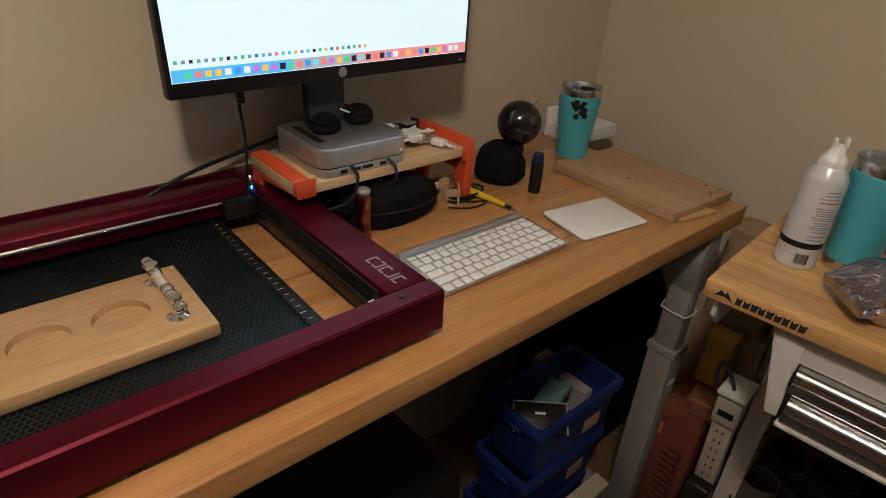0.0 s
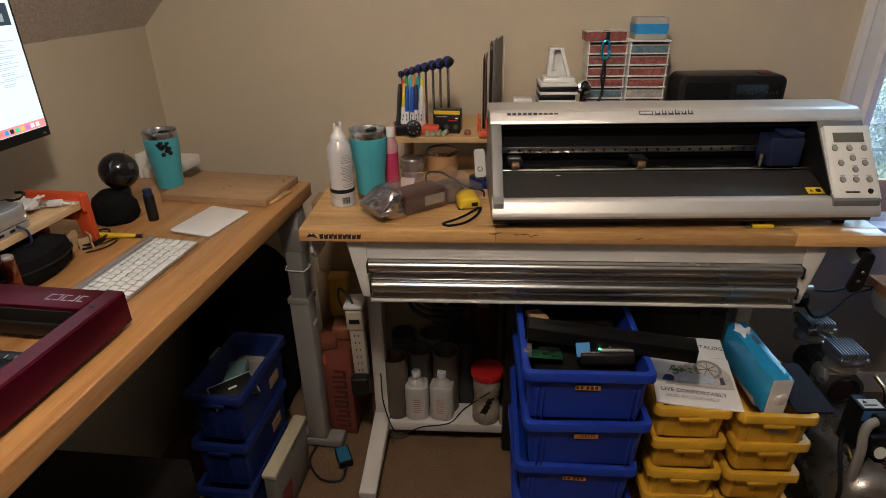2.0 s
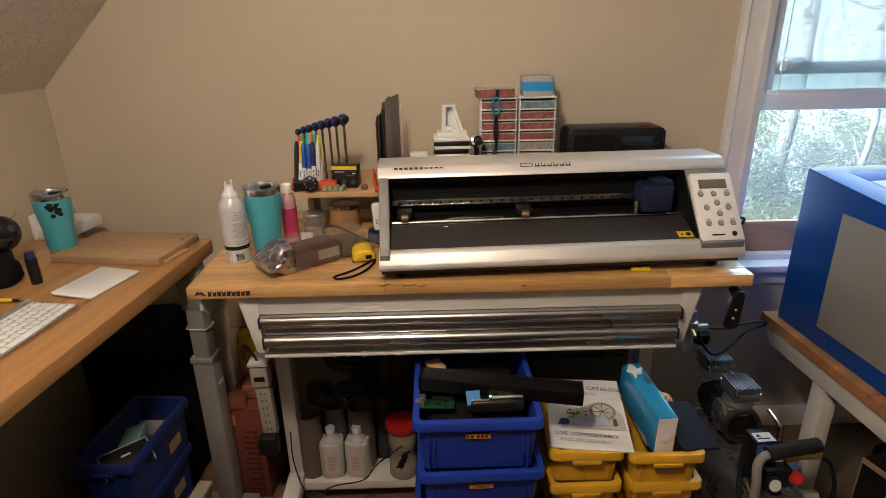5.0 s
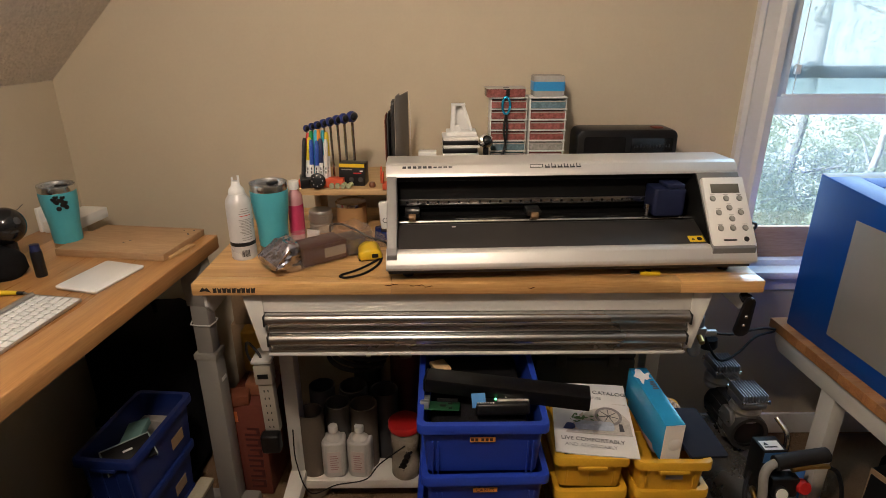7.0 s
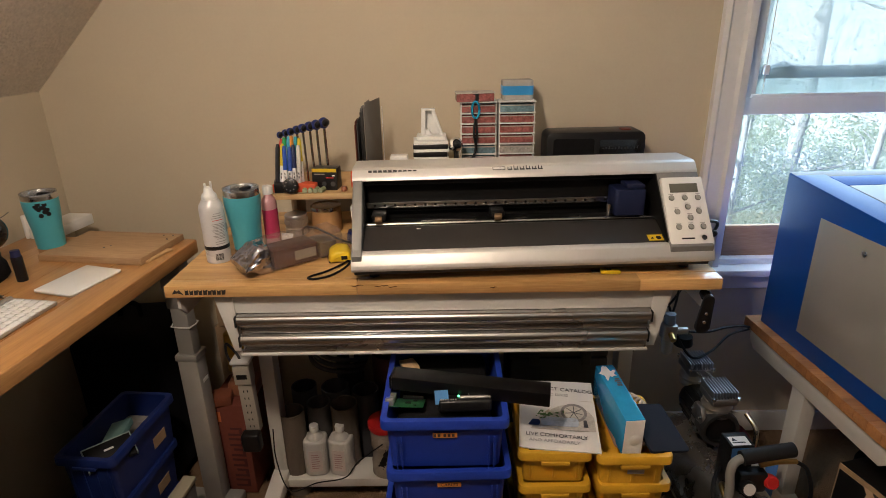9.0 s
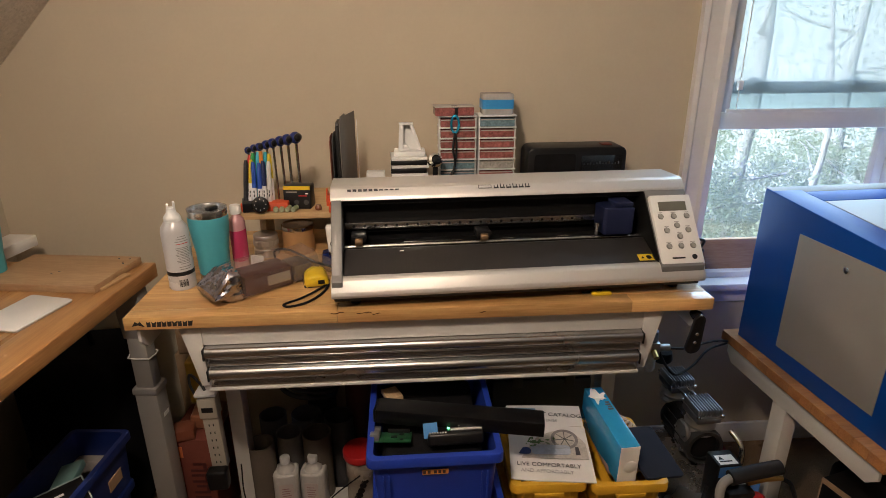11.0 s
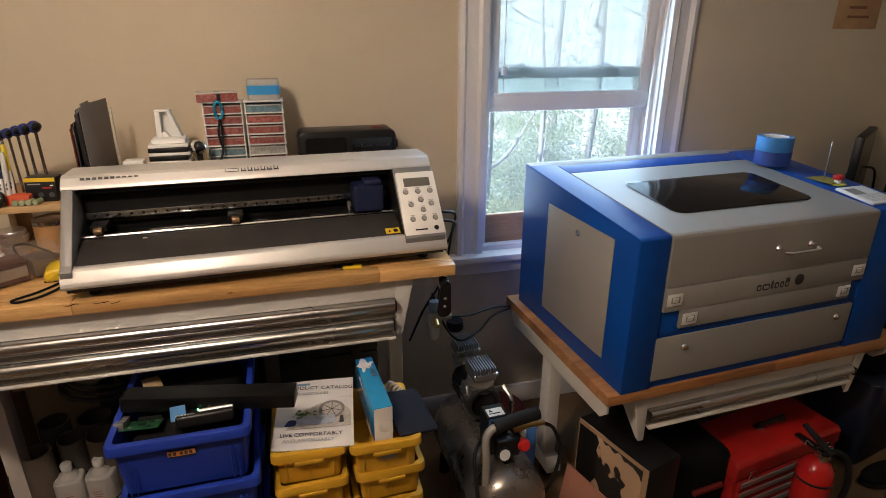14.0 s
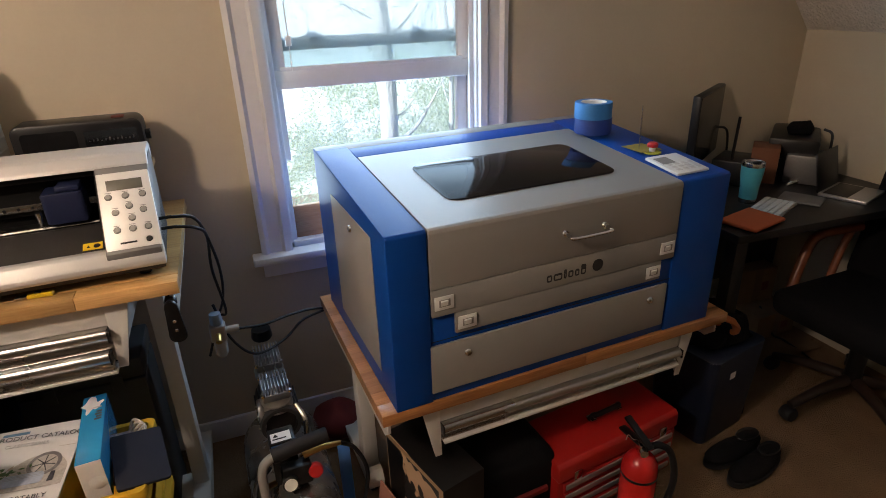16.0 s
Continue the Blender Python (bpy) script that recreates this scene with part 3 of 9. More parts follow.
# ---- monitor ----
def monitor(m):
    t = thing("computer_monitor", "black computer monitor switched on, showing a white page", "monitor", m)
    w, h, z0 = 0.542, 0.325, 1.188
    part("bezel", box(0, w, 0, 0.022, z0, z0 + h, bev=0.003), BLACK, t)
    part("back_cover", prism(bmesh.new(), [(0.06, z0 + 0.05), (w - 0.06, z0 + 0.05), (w - 0.06, z0 + h - 0.04), (0.06, z0 + h - 0.04)], 0.0221, 0.05, "y", 0.006), BLACK, t)
    y = -0.0006
    white = glow("screen_white", (0.80, 0.95, 1.0), 1.5)
    screen = part("screen", box(0.007, w - 0.007, y, 0.002, z0 + 0.022, z0 + h - 0.006, bev=0), white, t, "bright white screen with a row of small icons")
    sx0, sx1, sz0, sz1 = 0.008, w - 0.008, z0 + 0.023, z0 + h - 0.007

    def pane(name, a0, a1, b0, b1, col, s=1.6, lift=0.0003):
        return part(name, box(sx0 + a0 * (sx1 - sx0), sx0 + a1 * (sx1 - sx0), y - lift - 0.0002, y - lift, sz0 + b0 * (sz1 - sz0), sz0 + b1 * (sz1 - sz0), bev=0), glow("screen_" + name, col, s), screen)

    pane("desktop_strip", 0.0, 1.0, 0.0, 0.055, (0.45, 0.42, 0.45), 1.5)
    pane("desktop_strip", 0.0, 0.33, 0.0, 0.056, (0.10, 0.50, 0.85), 1.5, 0.0005)
    pane("desktop_strip", 0.55, 1.0, 0.0, 0.056, (0.85, 0.32, 0.28), 1.5, 0.0005)
    pane("window_shadow", 0.0, 0.14, 0.55, 0.95, (0.80, 0.86, 0.88), 2.2)
    pane("window_bar", 0.0, 1.0, 0.93, 1.0, (0.70, 0.80, 0.84), 2.0)
    pane("photo", 0.84, 0.985, 0.70, 0.84, (0.05, 0.07, 0.09), 1.0)
    pane("photo_light", 0.875, 0.955, 0.725, 0.775, (0.45, 0.52, 0.55), 1.0, 0.0005)
    rng = random.Random(4)
    for i in range(46):
        bar = pane("text_bar", *(lambda a, b, l: (a, a + l, b, b + 0.006))(0.85 + 0.02 * rng.random(), 0.30 + 0.012 * i if i < 26 else 0.02, 0.05 + 0.06 * rng.random()), (0.55, 0.62, 0.66), 1.4, 0.0004) if i < 26 and i % 3 else None
    for i in range(10):
        pane("text_bar", 0.012, 0.05 + 0.05 * rng.random(), 0.60 + 0.032 * i, 0.606 + 0.032 * i, (0.55, 0.66, 0.72), 1.5, 0.0005)
    for i in range(36):
        a = 0.03 + i * 0.0262
        pane("dock_icon", a + 0.002, a + 0.0195, 0.013, 0.043, [(0.9, 0.9, 0.95), (0.05, 0.35, 0.9), (0.1, 0.7, 0.3), (0.9, 0.25, 0.2), (0.95, 0.6, 0.1), (0.02, 0.02, 0.03), (0.2, 0.75, 0.85), (0.6, 0.2, 0.7)][rng.randrange(8)], 1.4, 0.0008)
    for i in range(30):
        a = 0.008 + i * 0.0195
        pane("swatch", a + 0.001, a + 0.0105, 0.080, 0.096, [(0.02, 0.02, 0.03), (0.05, 0.2, 0.8), (0.1, 0.6, 0.2), (0.85, 0.2, 0.15), (0.9, 0.6, 0.1), (0.25, 0.3, 0.5), (0.1, 0.65, 0.7)][rng.randrange(7)], 1.2, 0.0006)
    part("badge", lathe(bmesh.new(), [(0, 0.0006), (0.0075, 0.0006), (0.008, 0)], 24, pose(w / 2, 0, z0 + 0.011, 90)), ALU, t, "round silver badge")
    part("power_led", box(w - 0.02, w - 0.014, -0.0006, 0, z0 + 0.008, z0 + 0.0095, bev=0), PAPER, t)
    part("neck", box(w / 2 - 0.035, w / 2 + 0.035, 0.052, 0.078, DESK_Z + 0.01, z0 + 0.16, bev=0.004), DARK_GREY, t)
    part("base", prism(bmesh.new(), rounded(0.25, 0.17, 0.02), 0, 0.01, "z", 0.002, m=pose(w / 2, 0.035, DESK_Z)), DARK_GREY, t)
    part("cable", tube(bmesh.new(), [(0.12, 0.045, z0 + 0.06), (0.115, 0.05, z0 - 0.02), (0.118, 0.05, z0 - 0.10), (0.11, 0.06, DESK_Z + 0.004)], 0.0025, 6), BLACK, t)
    part("plug", box(0.112, 0.124, 0.044, 0.056, z0 - 0.03, z0 + 0.0, bev=0.003), BLACK, t)
    return t


monitor(pose(-0.568, 0.576, 0, 0, 0, -4.2))


# ---- riser shelf with the small computer ----
SH = pose(-0.418, 0.489, DESK_Z, 0, 0, -5.0)
riser = thing("desk_riser", "small wooden riser shelf with orange printed ends", "riser shelf", SH)
part("board", box(0.004, 0.328, 0.004, 0.15, 0.092, 0.108, bev=0.002), PLAIN_WOOD, riser, "pale wooden board")
end = part("end_bracket", prism(bmesh.new(), [(0.0, 0.095), (0.0, 0.116), (0.006, 0.121), (0.15, 0.121), (0.155, 0.116), (0.155, 0.0), (0.13, 0.0), (0.125, 0.085), (0.05, 0.09)], -0.022, 0.0035, "x", 0.0015), ORANGE, riser, "orange 3d-printed bracket")
part("pale_edge", box(-0.0245, -0.0222, 0.004, 0.15, 0.098, 0.117, bev=0.001), PLAIN_WOOD, end, "pale unpainted edge")
part("lip", box(-0.021, 0.012, -0.004, -0.0002, 0.091, 0.121, bev=0.0015), ORANGE, end)
end = part("end_bracket", prism(bmesh.new(), [(0.0, 0.0), (0.0, 0.118), (0.006, 0.124), (0.15, 0.124), (0.155, 0.118), (0.155, 0.0), (0.13, 0.0), (0.12, 0.06), (0.035, 0.06), (0.025, 0.0)], 0.3285, 0.345, "x", 0.0015), ORANGE, riser, "orange 3d-printed bracket")
part("lip", box(0.318, 0.3283, -0.003, 0.0035, 0.085, 0.124, bev=0.0015), ORANGE, end)
part("wood_screw_block", box(0.006, 0.02, 0.006, 0.02, 0.1082, 0.118, bev=0.002), PLAIN_WOOD, riser)


def rounded_slab(w, d, h, r, bev, m, at=(0, 0, 0)):
    return prism(bmesh.new(), rounded(w, d, r, 6), 0, h, "z", bev, 2, Matrix.Translation(at) @ m)


DULL = M("dull_silver", (0.52, 0.51, 0.49), 0.36, 0.8, var=0.08)
hub = thing("usb_hub", "flat silver usb hub with ports along its front", "usb hub", SH @ pose(0.113, 0.088, 0.108))
part("body", rounded_slab(0.172, 0.162, 0.0145, 0.022, 0.002, Matrix.Identity(4)), DULL, hub)
for x, w in ((-0.045, 0.012), (-0.02, 0.012), (0.0, 0.02), (0.03, 0.012)):
    part("port", box(x - w / 2, x + w / 2, -0.0818, -0.079, 0.005, 0.0105, bev=0.0005), BLACK, hub)
mini = thing("mini_computer", "square silver mini computer with a dark grooved top", "computer", SH @ pose(0.113, 0.088, 0.1237))
part("body", rounded_slab(0.172, 0.164, 0.031, 0.026, 0.003, Matrix.Identity(4)), DULL, mini)
part("top_plate", rounded_slab(0.160, 0.152, 0.0016, 0.022, 0.0006, Matrix.Identity(4), (0, 0, 0.031)), M("dark_dull_silver", (0.34, 0.33, 0.315), 0.38, 0.8, var=0.08), mini)
part("top_slot", rounded_slab(0.012, 0.09, 0.0008, 0.004, 0, Matrix.Identity(4), (-0.062, 0.0, 0.0327)), BLACK, mini)
part("base_gap", rounded_slab(0.168, 0.158, 0.002, 0.024, 0, Matrix.Identity(4), (0, 0, -0.0012)), BLACK, mini)
part("status_lamp", box(0.066, 0.0675, -0.0823, -0.0815, 0.008, 0.0095, bev=0), glow("mini_led", (1, 1, 1), 6), mini)
phones = thing("headphones", "folded black headphones lying on the computer", "headphones", SH @ pose(0.118, 0.10, 0.1566, 0, 0, 14))
for x in (-0.035, 0.045):
    cup = part("ear_cup", lathe(bmesh.new(), [(0, 0), (0.024, 0), (0.031, 0.006), (0.031, 0.012), (0.023, 0.019), (0, 0.020)], 24, pose(x, 0, 0.0, 8, 0, 20), flat=0.8), FABRIC, phones)
    part("cushion", lathe(bmesh.new(), [(0.0, 0.0205), (0.015, 0.020), (0.026, 0.016), (0.028, 0.020), (0.020, 0.026), (0.012, 0.0245), (0, 0.024)], 24, pose(x, 0, 0.0, 8, 0, 20), flat=0.8), FABRIC, cup)
part("headband", tube(bmesh.new(), [(-0.05, 0.02, 0.012), (-0.03, 0.05, 0.014), (0.01, 0.058, 0.014), (0.05, 0.045, 0.014), (0.065, 0.015, 0.012)], 0.006, 8), BLACK, phones)
part("tag", box(-0.004, 0.010, -0.008, 0.008, 0.026, 0.029, bev=0.001, m=pose(0, 0, 0, 10, 25, 20)), PAPER, phones, "small white paper tag")


def adapter_pile(m):
    rng = random.Random(11)
    for i in range(11):
        a, b = (rng.random() - 0.5) * 0.075, (rng.random() - 0.5) * 0.10
        t = thing("cable_adapter", "white cable adapter in a loose pile on the riser", "adapter", m @ pose(a, b, 0.0095 + 0.006 * (i % 3), 0, 0, rng.random() * 360), "white adapters on the riser")
        part("body", box(-0.014, 0.014, -0.008, 0.008, -0.006, 0.006, bev=0.002), WHITE, t)
        part("plug", box(0.014, 0.024, -0.006, 0.006, -0.003, 0.003, bev=0.0008), ALU, t)
        part("lead", tube(bmesh.new(), [(-0.014, 0, 0), (-0.03, 0.004, -0.002), (-0.042, 0.014, 0.002)], 0.0025, 6), WHITE, t)


adapter_pile(SH @ pose(0.265, 0.075, 0.108))
solid("cable_coil", tube(bmesh.new(), [(0.02 * math.cos(a * 0.9) + 0.004 * a, 0.018 * math.sin(a * 0.9), 0.004 + 0.0012 * a) for a in range(16)], 0.0032, 6), BLACK, "black cable coiled at the back of the riser", "cable", SH @ pose(0.235, 0.13, 0.108))

# ---- loose things on the desk ----
bm = bmesh.new()
prof = [(0, 0), (0.075, 0.0), (0.092, 0.012), (0.098, 0.034), (0.09, 0.058), (0.06, 0.072), (0, 0.076)]
lathe(bm, prof, 40, flat=0.62)
case = thing("zip_case", "soft black zip case under the riser shelf", "case", pose(-0.248, 0.505, DESK_Z, 0, 0, -12))
part("shell", crumple(bm, 0.006, 14), FABRIC, case)
part("zip", tube(bmesh.new(), [(0.0995 * math.cos(a), 0.062 * math.sin(a), 0.037) for a in [2 * math.pi * i / 24 for i in range(25)]], 0.002, 6, 2), BLACK, case)
part("zip_pull", box(0.098, 0.116, -0.004, 0.004, 0.032, 0.035, bev=0.001), ALU, case)

torch = thing("pocket_torch", "copper-coloured pocket torch standing on end", "torch", pose(-0.335, 0.461, DESK_Z))
COPPER = M("copper", (0.42, 0.17, 0.09), 0.25, 1.0, var=0.1)
part("body", lathe(bmesh.new(), [(0, 0), (0.0125, 0), (0.013, 0.004), (0.013, 0.03), (0.0122, 0.032), (0.0122, 0.04), (0.013, 0.042), (0.0135, 0.082), (0.012, 0.086)], 24), COPPER, torch)
part("cap", lathe(bmesh.new(), [(0.012, 0.086), (0.0122, 0.09), (0.009, 0.093), (0, 0.0925)], 24), ALU, torch, "pale metal cap")


def keyboard(m):
    t = thing("keyboard", "slim aluminium keyboard with white keys", "keyboard", m)
    w, d = 0.278, 0.122
    part("tray", prism(bmesh.new(), rounded(w, d, 0.008), 0.0, 0.0065, "z", 0.001, m=pose(-w / 2, d / 2, 0, 2.6)), ALU, t)
    part("battery_tube", tube(bmesh.new(), [(-w + 0.003, d - 0.006, 0.0075), (-0.003, d - 0.006, 0.0075)], 0.0072, 14, 0), ALU, t)
    rows = [[1.0] * 14, [1.0] * 13 + [1.5], [1.5] + [1.0] * 12 + [1.0], [1.75] + [1.0] * 11 + [1.75], [2.25] + [1.0] * 10 + [2.25], [1.0, 1.0, 1.0, 1.25, 5.0, 1.25, 1.0, 1.0, 1.0, 1.0]]
    shared = {}
    for r, row in enumerate(rows):
        depth = 0.0092 if r == 0 else 0.0162
        y = d - 0.020 - (0 if r == 0 else 0.0115 + 0.0185 * (r - 1)) - depth
        unit, x = (w - 0.014) / sum(row), -w + 0.007
        for k in row:
            kw = round(k * unit - 0.003, 4)
            key = (kw, depth)
            if key not in shared:
                shared[key] = mesh_of("key", box(-kw / 2, kw / 2, -depth / 2, depth / 2, 0, 0.0026, bev=0.0011, seg=1), WHITE)
            ob = new("key", shared[key])
            ob.parent = t
            yy = y + depth / 2
            ob.matrix_local = pose(x + k * unit / 2, yy, 0.0066 + (yy - d / 2) * math.tan(radians(2.6)), 2.6)
            x += k * unit
    return t


keyboard(pose(-0.082, 0.222, DESK_Z + 0.004, 0, 0, -5.6))

pad = thing("trackpad", "thin white trackpad beside the keyboard", "trackpad", pose(0.042, 0.248, DESK_Z + 0.002, 2.2, 0, -13.3))
part("glass_top", prism(bmesh.new(), rounded(0.164, 0.112, 0.008), 0.003, 0.0062, "z", 0.0008), WHITE, pad)
part("body", prism(bmesh.new(), rounded(0.162, 0.110, 0.008), 0, 0.003, "z"), ALU, pad)

brd = thing("cutting_board", "worn pale wooden board with screw holes", "wooden board", pose(0.352, 0.116, DESK_Z, 0, 0, -8))
part("board", box(-0.205, 0, 0, 0.31, 0, 0.020, bev=0.002), wood("worn_board", (0.34, 0.20, 0.10), (0.47, 0.31, 0.17), 0.6, (12, 1, 12), 3.2), brd)
for x, y in ((-0.02, 0.02), (-0.045, 0.024), (-0.055, 0.018), (-0.02, 0.05), (-0.12, 0.15), (-0.135, 0.16)):
    part("hole", lathe(bmesh.new(), [(0, 0.0004), (0.0028, 0.0004), (0.003, 0)], 10, pose(x, y, 0.020)), BLACK, brd)
solid("wood_offcut", box(-0.10, 0.0, 0, 0.03, 0, 0.006, bev=0.001), OAK, "thin wooden offcut lying in front of the board", "offcut", pose(0.262, 0.108, DESK_Z, 0, 0, -16))


LID, nt, bsdf, co = base_mat("clear_lid_plastic")
bsdf.inputs["Base Color"].default_value = (0.30, 0.30, 0.30, 1)
bsdf.inputs["Roughness"].default_value = 0.06
bsdf.inputs["Alpha"].default_value = 0.35


def tumbler(m, label, sticker=False, s=1.0):
    t = thing("tumbler", label, "tumbler", m)
    prof = [(0, 0), (0.034, 0), (0.0352, 0.004), (0.0354, 0.019), (0.0362, 0.03), (0.0375, 0.07), (0.0425, 0.11), (0.0452, 0.14), (0.0455, 0.158)]
    part("body", lathe(bmesh.new(), [(r * s, z * s) for r, z in prof[3:]] + [(0.0445 * s, 0.159 * s)], 40), TEAL, t, "teal powder-coated body")
    part("base", lathe(bmesh.new(), [(r * s, z * s) for r, z in prof[:4]], 40), STEEL, t, "bare steel base")
    part("rim", lathe(bmesh.new(), [(0.0445 * s, 0.1585 * s), (0.0448 * s, 0.174 * s), (0.0440 * s, 0.176 * s), (0.0425 * s, 0.174 * s), (0.0420 * s, 0.15 * s), (0.033 * s, 0.06 * s), (0, 0.058 * s)], 40), STEEL, t, "bare steel rim")
    part("lid", lathe(bmesh.new(), [(0, 0.1665 * s), (0.034 * s, 0.1665 * s), (0.037 * s, 0.172 * s), (0.0422 * s, 0.177 * s), (0.0452 * s, 0.1775 * s), (0.0452 * s, 0.1755 * s), (0.0422 * s, 0.172 * s)], 40), LID, t, "clear slider lid")
    part("slider", box(-0.008, 0.008, -0.03, 0.0, 0.1668 * s, 0.176 * s, bev=0.003), BLACK, t)
    if sticker:
        bm = bmesh.new()
        rng = random.Random(3)
        for i in range(15):
            a, z, r = radians(196 + rng.random() * 40), (0.118 + 0.034 * rng.random()) * s, 0.0452 * s
            lathe(bm, [(0, 0.0005), (0.003 + 0.003 * rng.random(), 0.0003), (0.0065, 0)], 7, Matrix.Translation((r * math.cos(a), r * math.sin(a), z)) @ Matrix.Rotation(a, 4, "Z") @ pose(0, 0, 0, 0, 84))
        part("decal", bm, BLACK, t, "black blotchy decal")
    return t


tumbler(pose(0.268, 0.458, DESK_Z), "teal insulated tumbler with a dark decal and steel rim", True, 1.0)

cam_ball = thing("ball_webcam", "glossy black spherical webcam on a dark stand", "webcam", pose(0.074, 0.472, DESK_Z))
part("ball", ball(bmesh.new(), 0.045, (0, 0, 0.124), u=40, v=24), GLOSS_BLACK, cam_ball)
part("lens", lathe(bmesh.new(), [(0, 0.0458), (0.007, 0.0453), (0.009, 0.044)], 20, pose(0, 0, 0.124, 68, 0, -12)), M("lens_glass", (0.05, 0.05, 0.055), 0.05, var=0, bump=0), cam_ball)
part("stem", lathe(bmesh.new(), [(0, 0), (0.016, 0), (0.016, 0.09), (0, 0.09)], 20), BLACK, cam_ball)
pouch = crumple(lathe(bmesh.new(), [(0, 0), (0.046, 0), (0.054, 0.012), (0.053, 0.042), (0.042, 0.066), (0.026, 0.076), (0, 0.078)], 32), 0.007, 22, 1.0)
solid("cloth_pouch", pouch, FABRIC, "slouched black cloth pouch round the webcam stand", "pouch", pose(0.058, 0.497, DESK_Z))
tin = thing("lip_balm_tube", "small black tube with a blue end", "tube", pose(0.06, 0.404, DESK_Z))
part("tube", lathe(bmesh.new(), [(0, 0), (0.012, 0), (0.0128, 0.003), (0.0128, 0.062), (0.012, 0.066)], 24), BLACK, tin)
part("cap", lathe(bmesh.new(), [(0.012, 0.066), (0.011, 0.07), (0.0105, 0.082), (0, 0.083)], 24), NAVY, tin, "dark blue cap")

pencil = thing("craft_knife", "slim yellow craft knife lying across the desk", "knife", pose(-0.053, 0.437, DESK_Z + 0.0075, 0, 0, -86))
part("handle", tube(bmesh.new(), [(-0.055, 0, 0), (-0.02, 0, 0.0), (0.03, 0, -0.001), (0.048, 0, -0.002)], 0.0085, 10, 3, taper=0.0045), YELLOW, pencil)
part("collar", tube(bmesh.new(), [(0.048, 0, -0.002), (0.062, 0, -0.003)], 0.0042, 10, 0), BLACK, pencil, "black ringed collar")
part("tip", tube(bmesh.new(), [(0.062, 0, -0.003), (0.072, 0, -0.004)], 0.0028, 8, 0, taper=0.001), STEEL, pencil)
peg = thing("wooden_jig", "small notched laser-cut wooden jig", "jig", pose(-0.135, 0.488, DESK_Z, 0, 0, 12))
part("plate", prism(bmesh.new(), [(0, 0), (0.04, 0), (0.04, 0.014), (0.034, 0.014), (0.034, 0.022), (0.04, 0.022), (0.04, 0.038), (0.028, 0.044), (0.0, 0.04), (0, 0.028), (0.006, 0.028), (0.006, 0.016), (0, 0.016)], 0, 0.004, "y"), PLAIN_WOOD, peg)
part("plate", prism(bmesh.new(), [(0, 0), (0.05, 0), (0.05, 0.03), (0, 0.034)], 0.03, 0.034, "y"), PLAIN_WOOD, peg)
part("plate", box(0.016, 0.020, 0.0041, 0.0299, 0, 0.03, bev=0.0005), PLAIN_WOOD, peg)
peg_b = thing("wooden_jig", "small notched wooden jig standing on edge", "jig", pose(-0.112, 0.452, DESK_Z, 0, 0, 48))
part("plate", prism(bmesh.new(), [(0, 0), (0.034, 0), (0.034, 0.012), (0.027, 0.012), (0.027, 0.02), (0.034, 0.02), (0.034, 0.034), (0, 0.036), (0, 0.022), (0.007, 0.022), (0.007, 0.012), (0, 0.012)], 0, 0.004, "y"), PLAIN_WOOD, peg_b)
part("plate", box(0.012, 0.016, 0.0041, 0.026, 0, 0.028, bev=0.0005), PLAIN_WOOD, peg_b)
solid("thin_lead", tube(bmesh.new(), [(-0.14, 0.455, DESK_Z + 0.004), (-0.11, 0.43, DESK_Z + 0.003), (-0.07, 0.425, DESK_Z + 0.003), (-0.045, 0.445, DESK_Z + 0.003), (-0.05, 0.475, DESK_Z + 0.014), (-0.09, 0.488, DESK_Z + 0.016), (-0.10, 0.462, DESK_Z + 0.003), (-0.04, 0.418, DESK_Z + 0.003)], 0.0018, 6), BLACK, "thin black lead curling over the desk", "cable")
bm = bmesh.new()
for k, r in enumerate((0.03, 0.026, 0.033)):
    tube(bm, [(r * math.cos(a) * (1.4 if k else 1.2) + 0.006 * k, r * math.sin(a) * 0.7, 0.003 + 0.004 * k) for a in [0.5 * i for i in range(14)]], 0.0024, 6)
solid("cable_bundle", bm, BLACK, "loose bundle of black cable beside the jig", "cable", pose(-0.083, 0.476, DESK_Z))
solid("power_cable", tube(bmesh.new(), [(-0.26, 0.70, DESK_Z + 0.08), (-0.28, 0.72, DESK_Z + 0.124), (-0.32, 0.72, DESK_Z + 0.122), (-0.39, 0.72, DESK_Z + 0.111), (-0.513, 0.72, DESK_Z + 0.089), (-0.618, 0.72, DESK_Z + 0.055), (-0.72, 0.735, DESK_Z + 0.012), (-0.80, 0.75, DESK_Z + 0.005)], 0.0035, 8), BLACK, "thick black power cable running behind the engraver", "cable", pose(0.0, -0.03, 0))
solid("usb_lead", tube(bmesh.new(), [(-0.345, 0.452, DESK_Z + 0.122), (-0.35, 0.43, DESK_Z + 0.11), (-0.37, 0.43, DESK_Z + 0.075), (-0.415, 0.46, DESK_Z + 0.06), (-0.42, 0.54, DESK_Z + 0.04)], 0.0028, 6), BLACK, "black usb lead hanging from the hub", "cable", pose(0.008, 0.034, 0))
solid("usb_lead", tube(bmesh.new(), [(-0.275, 0.446, DESK_Z + 0.122), (-0.272, 0.43, DESK_Z + 0.112), (-0.27, 0.432, DESK_Z + 0.085), (-0.265, 0.46, DESK_Z + 0.07)], 0.0026, 6), NAVY, "dark blue usb lead plugged into the hub", "cable", pose(0.008, 0.034, 0))
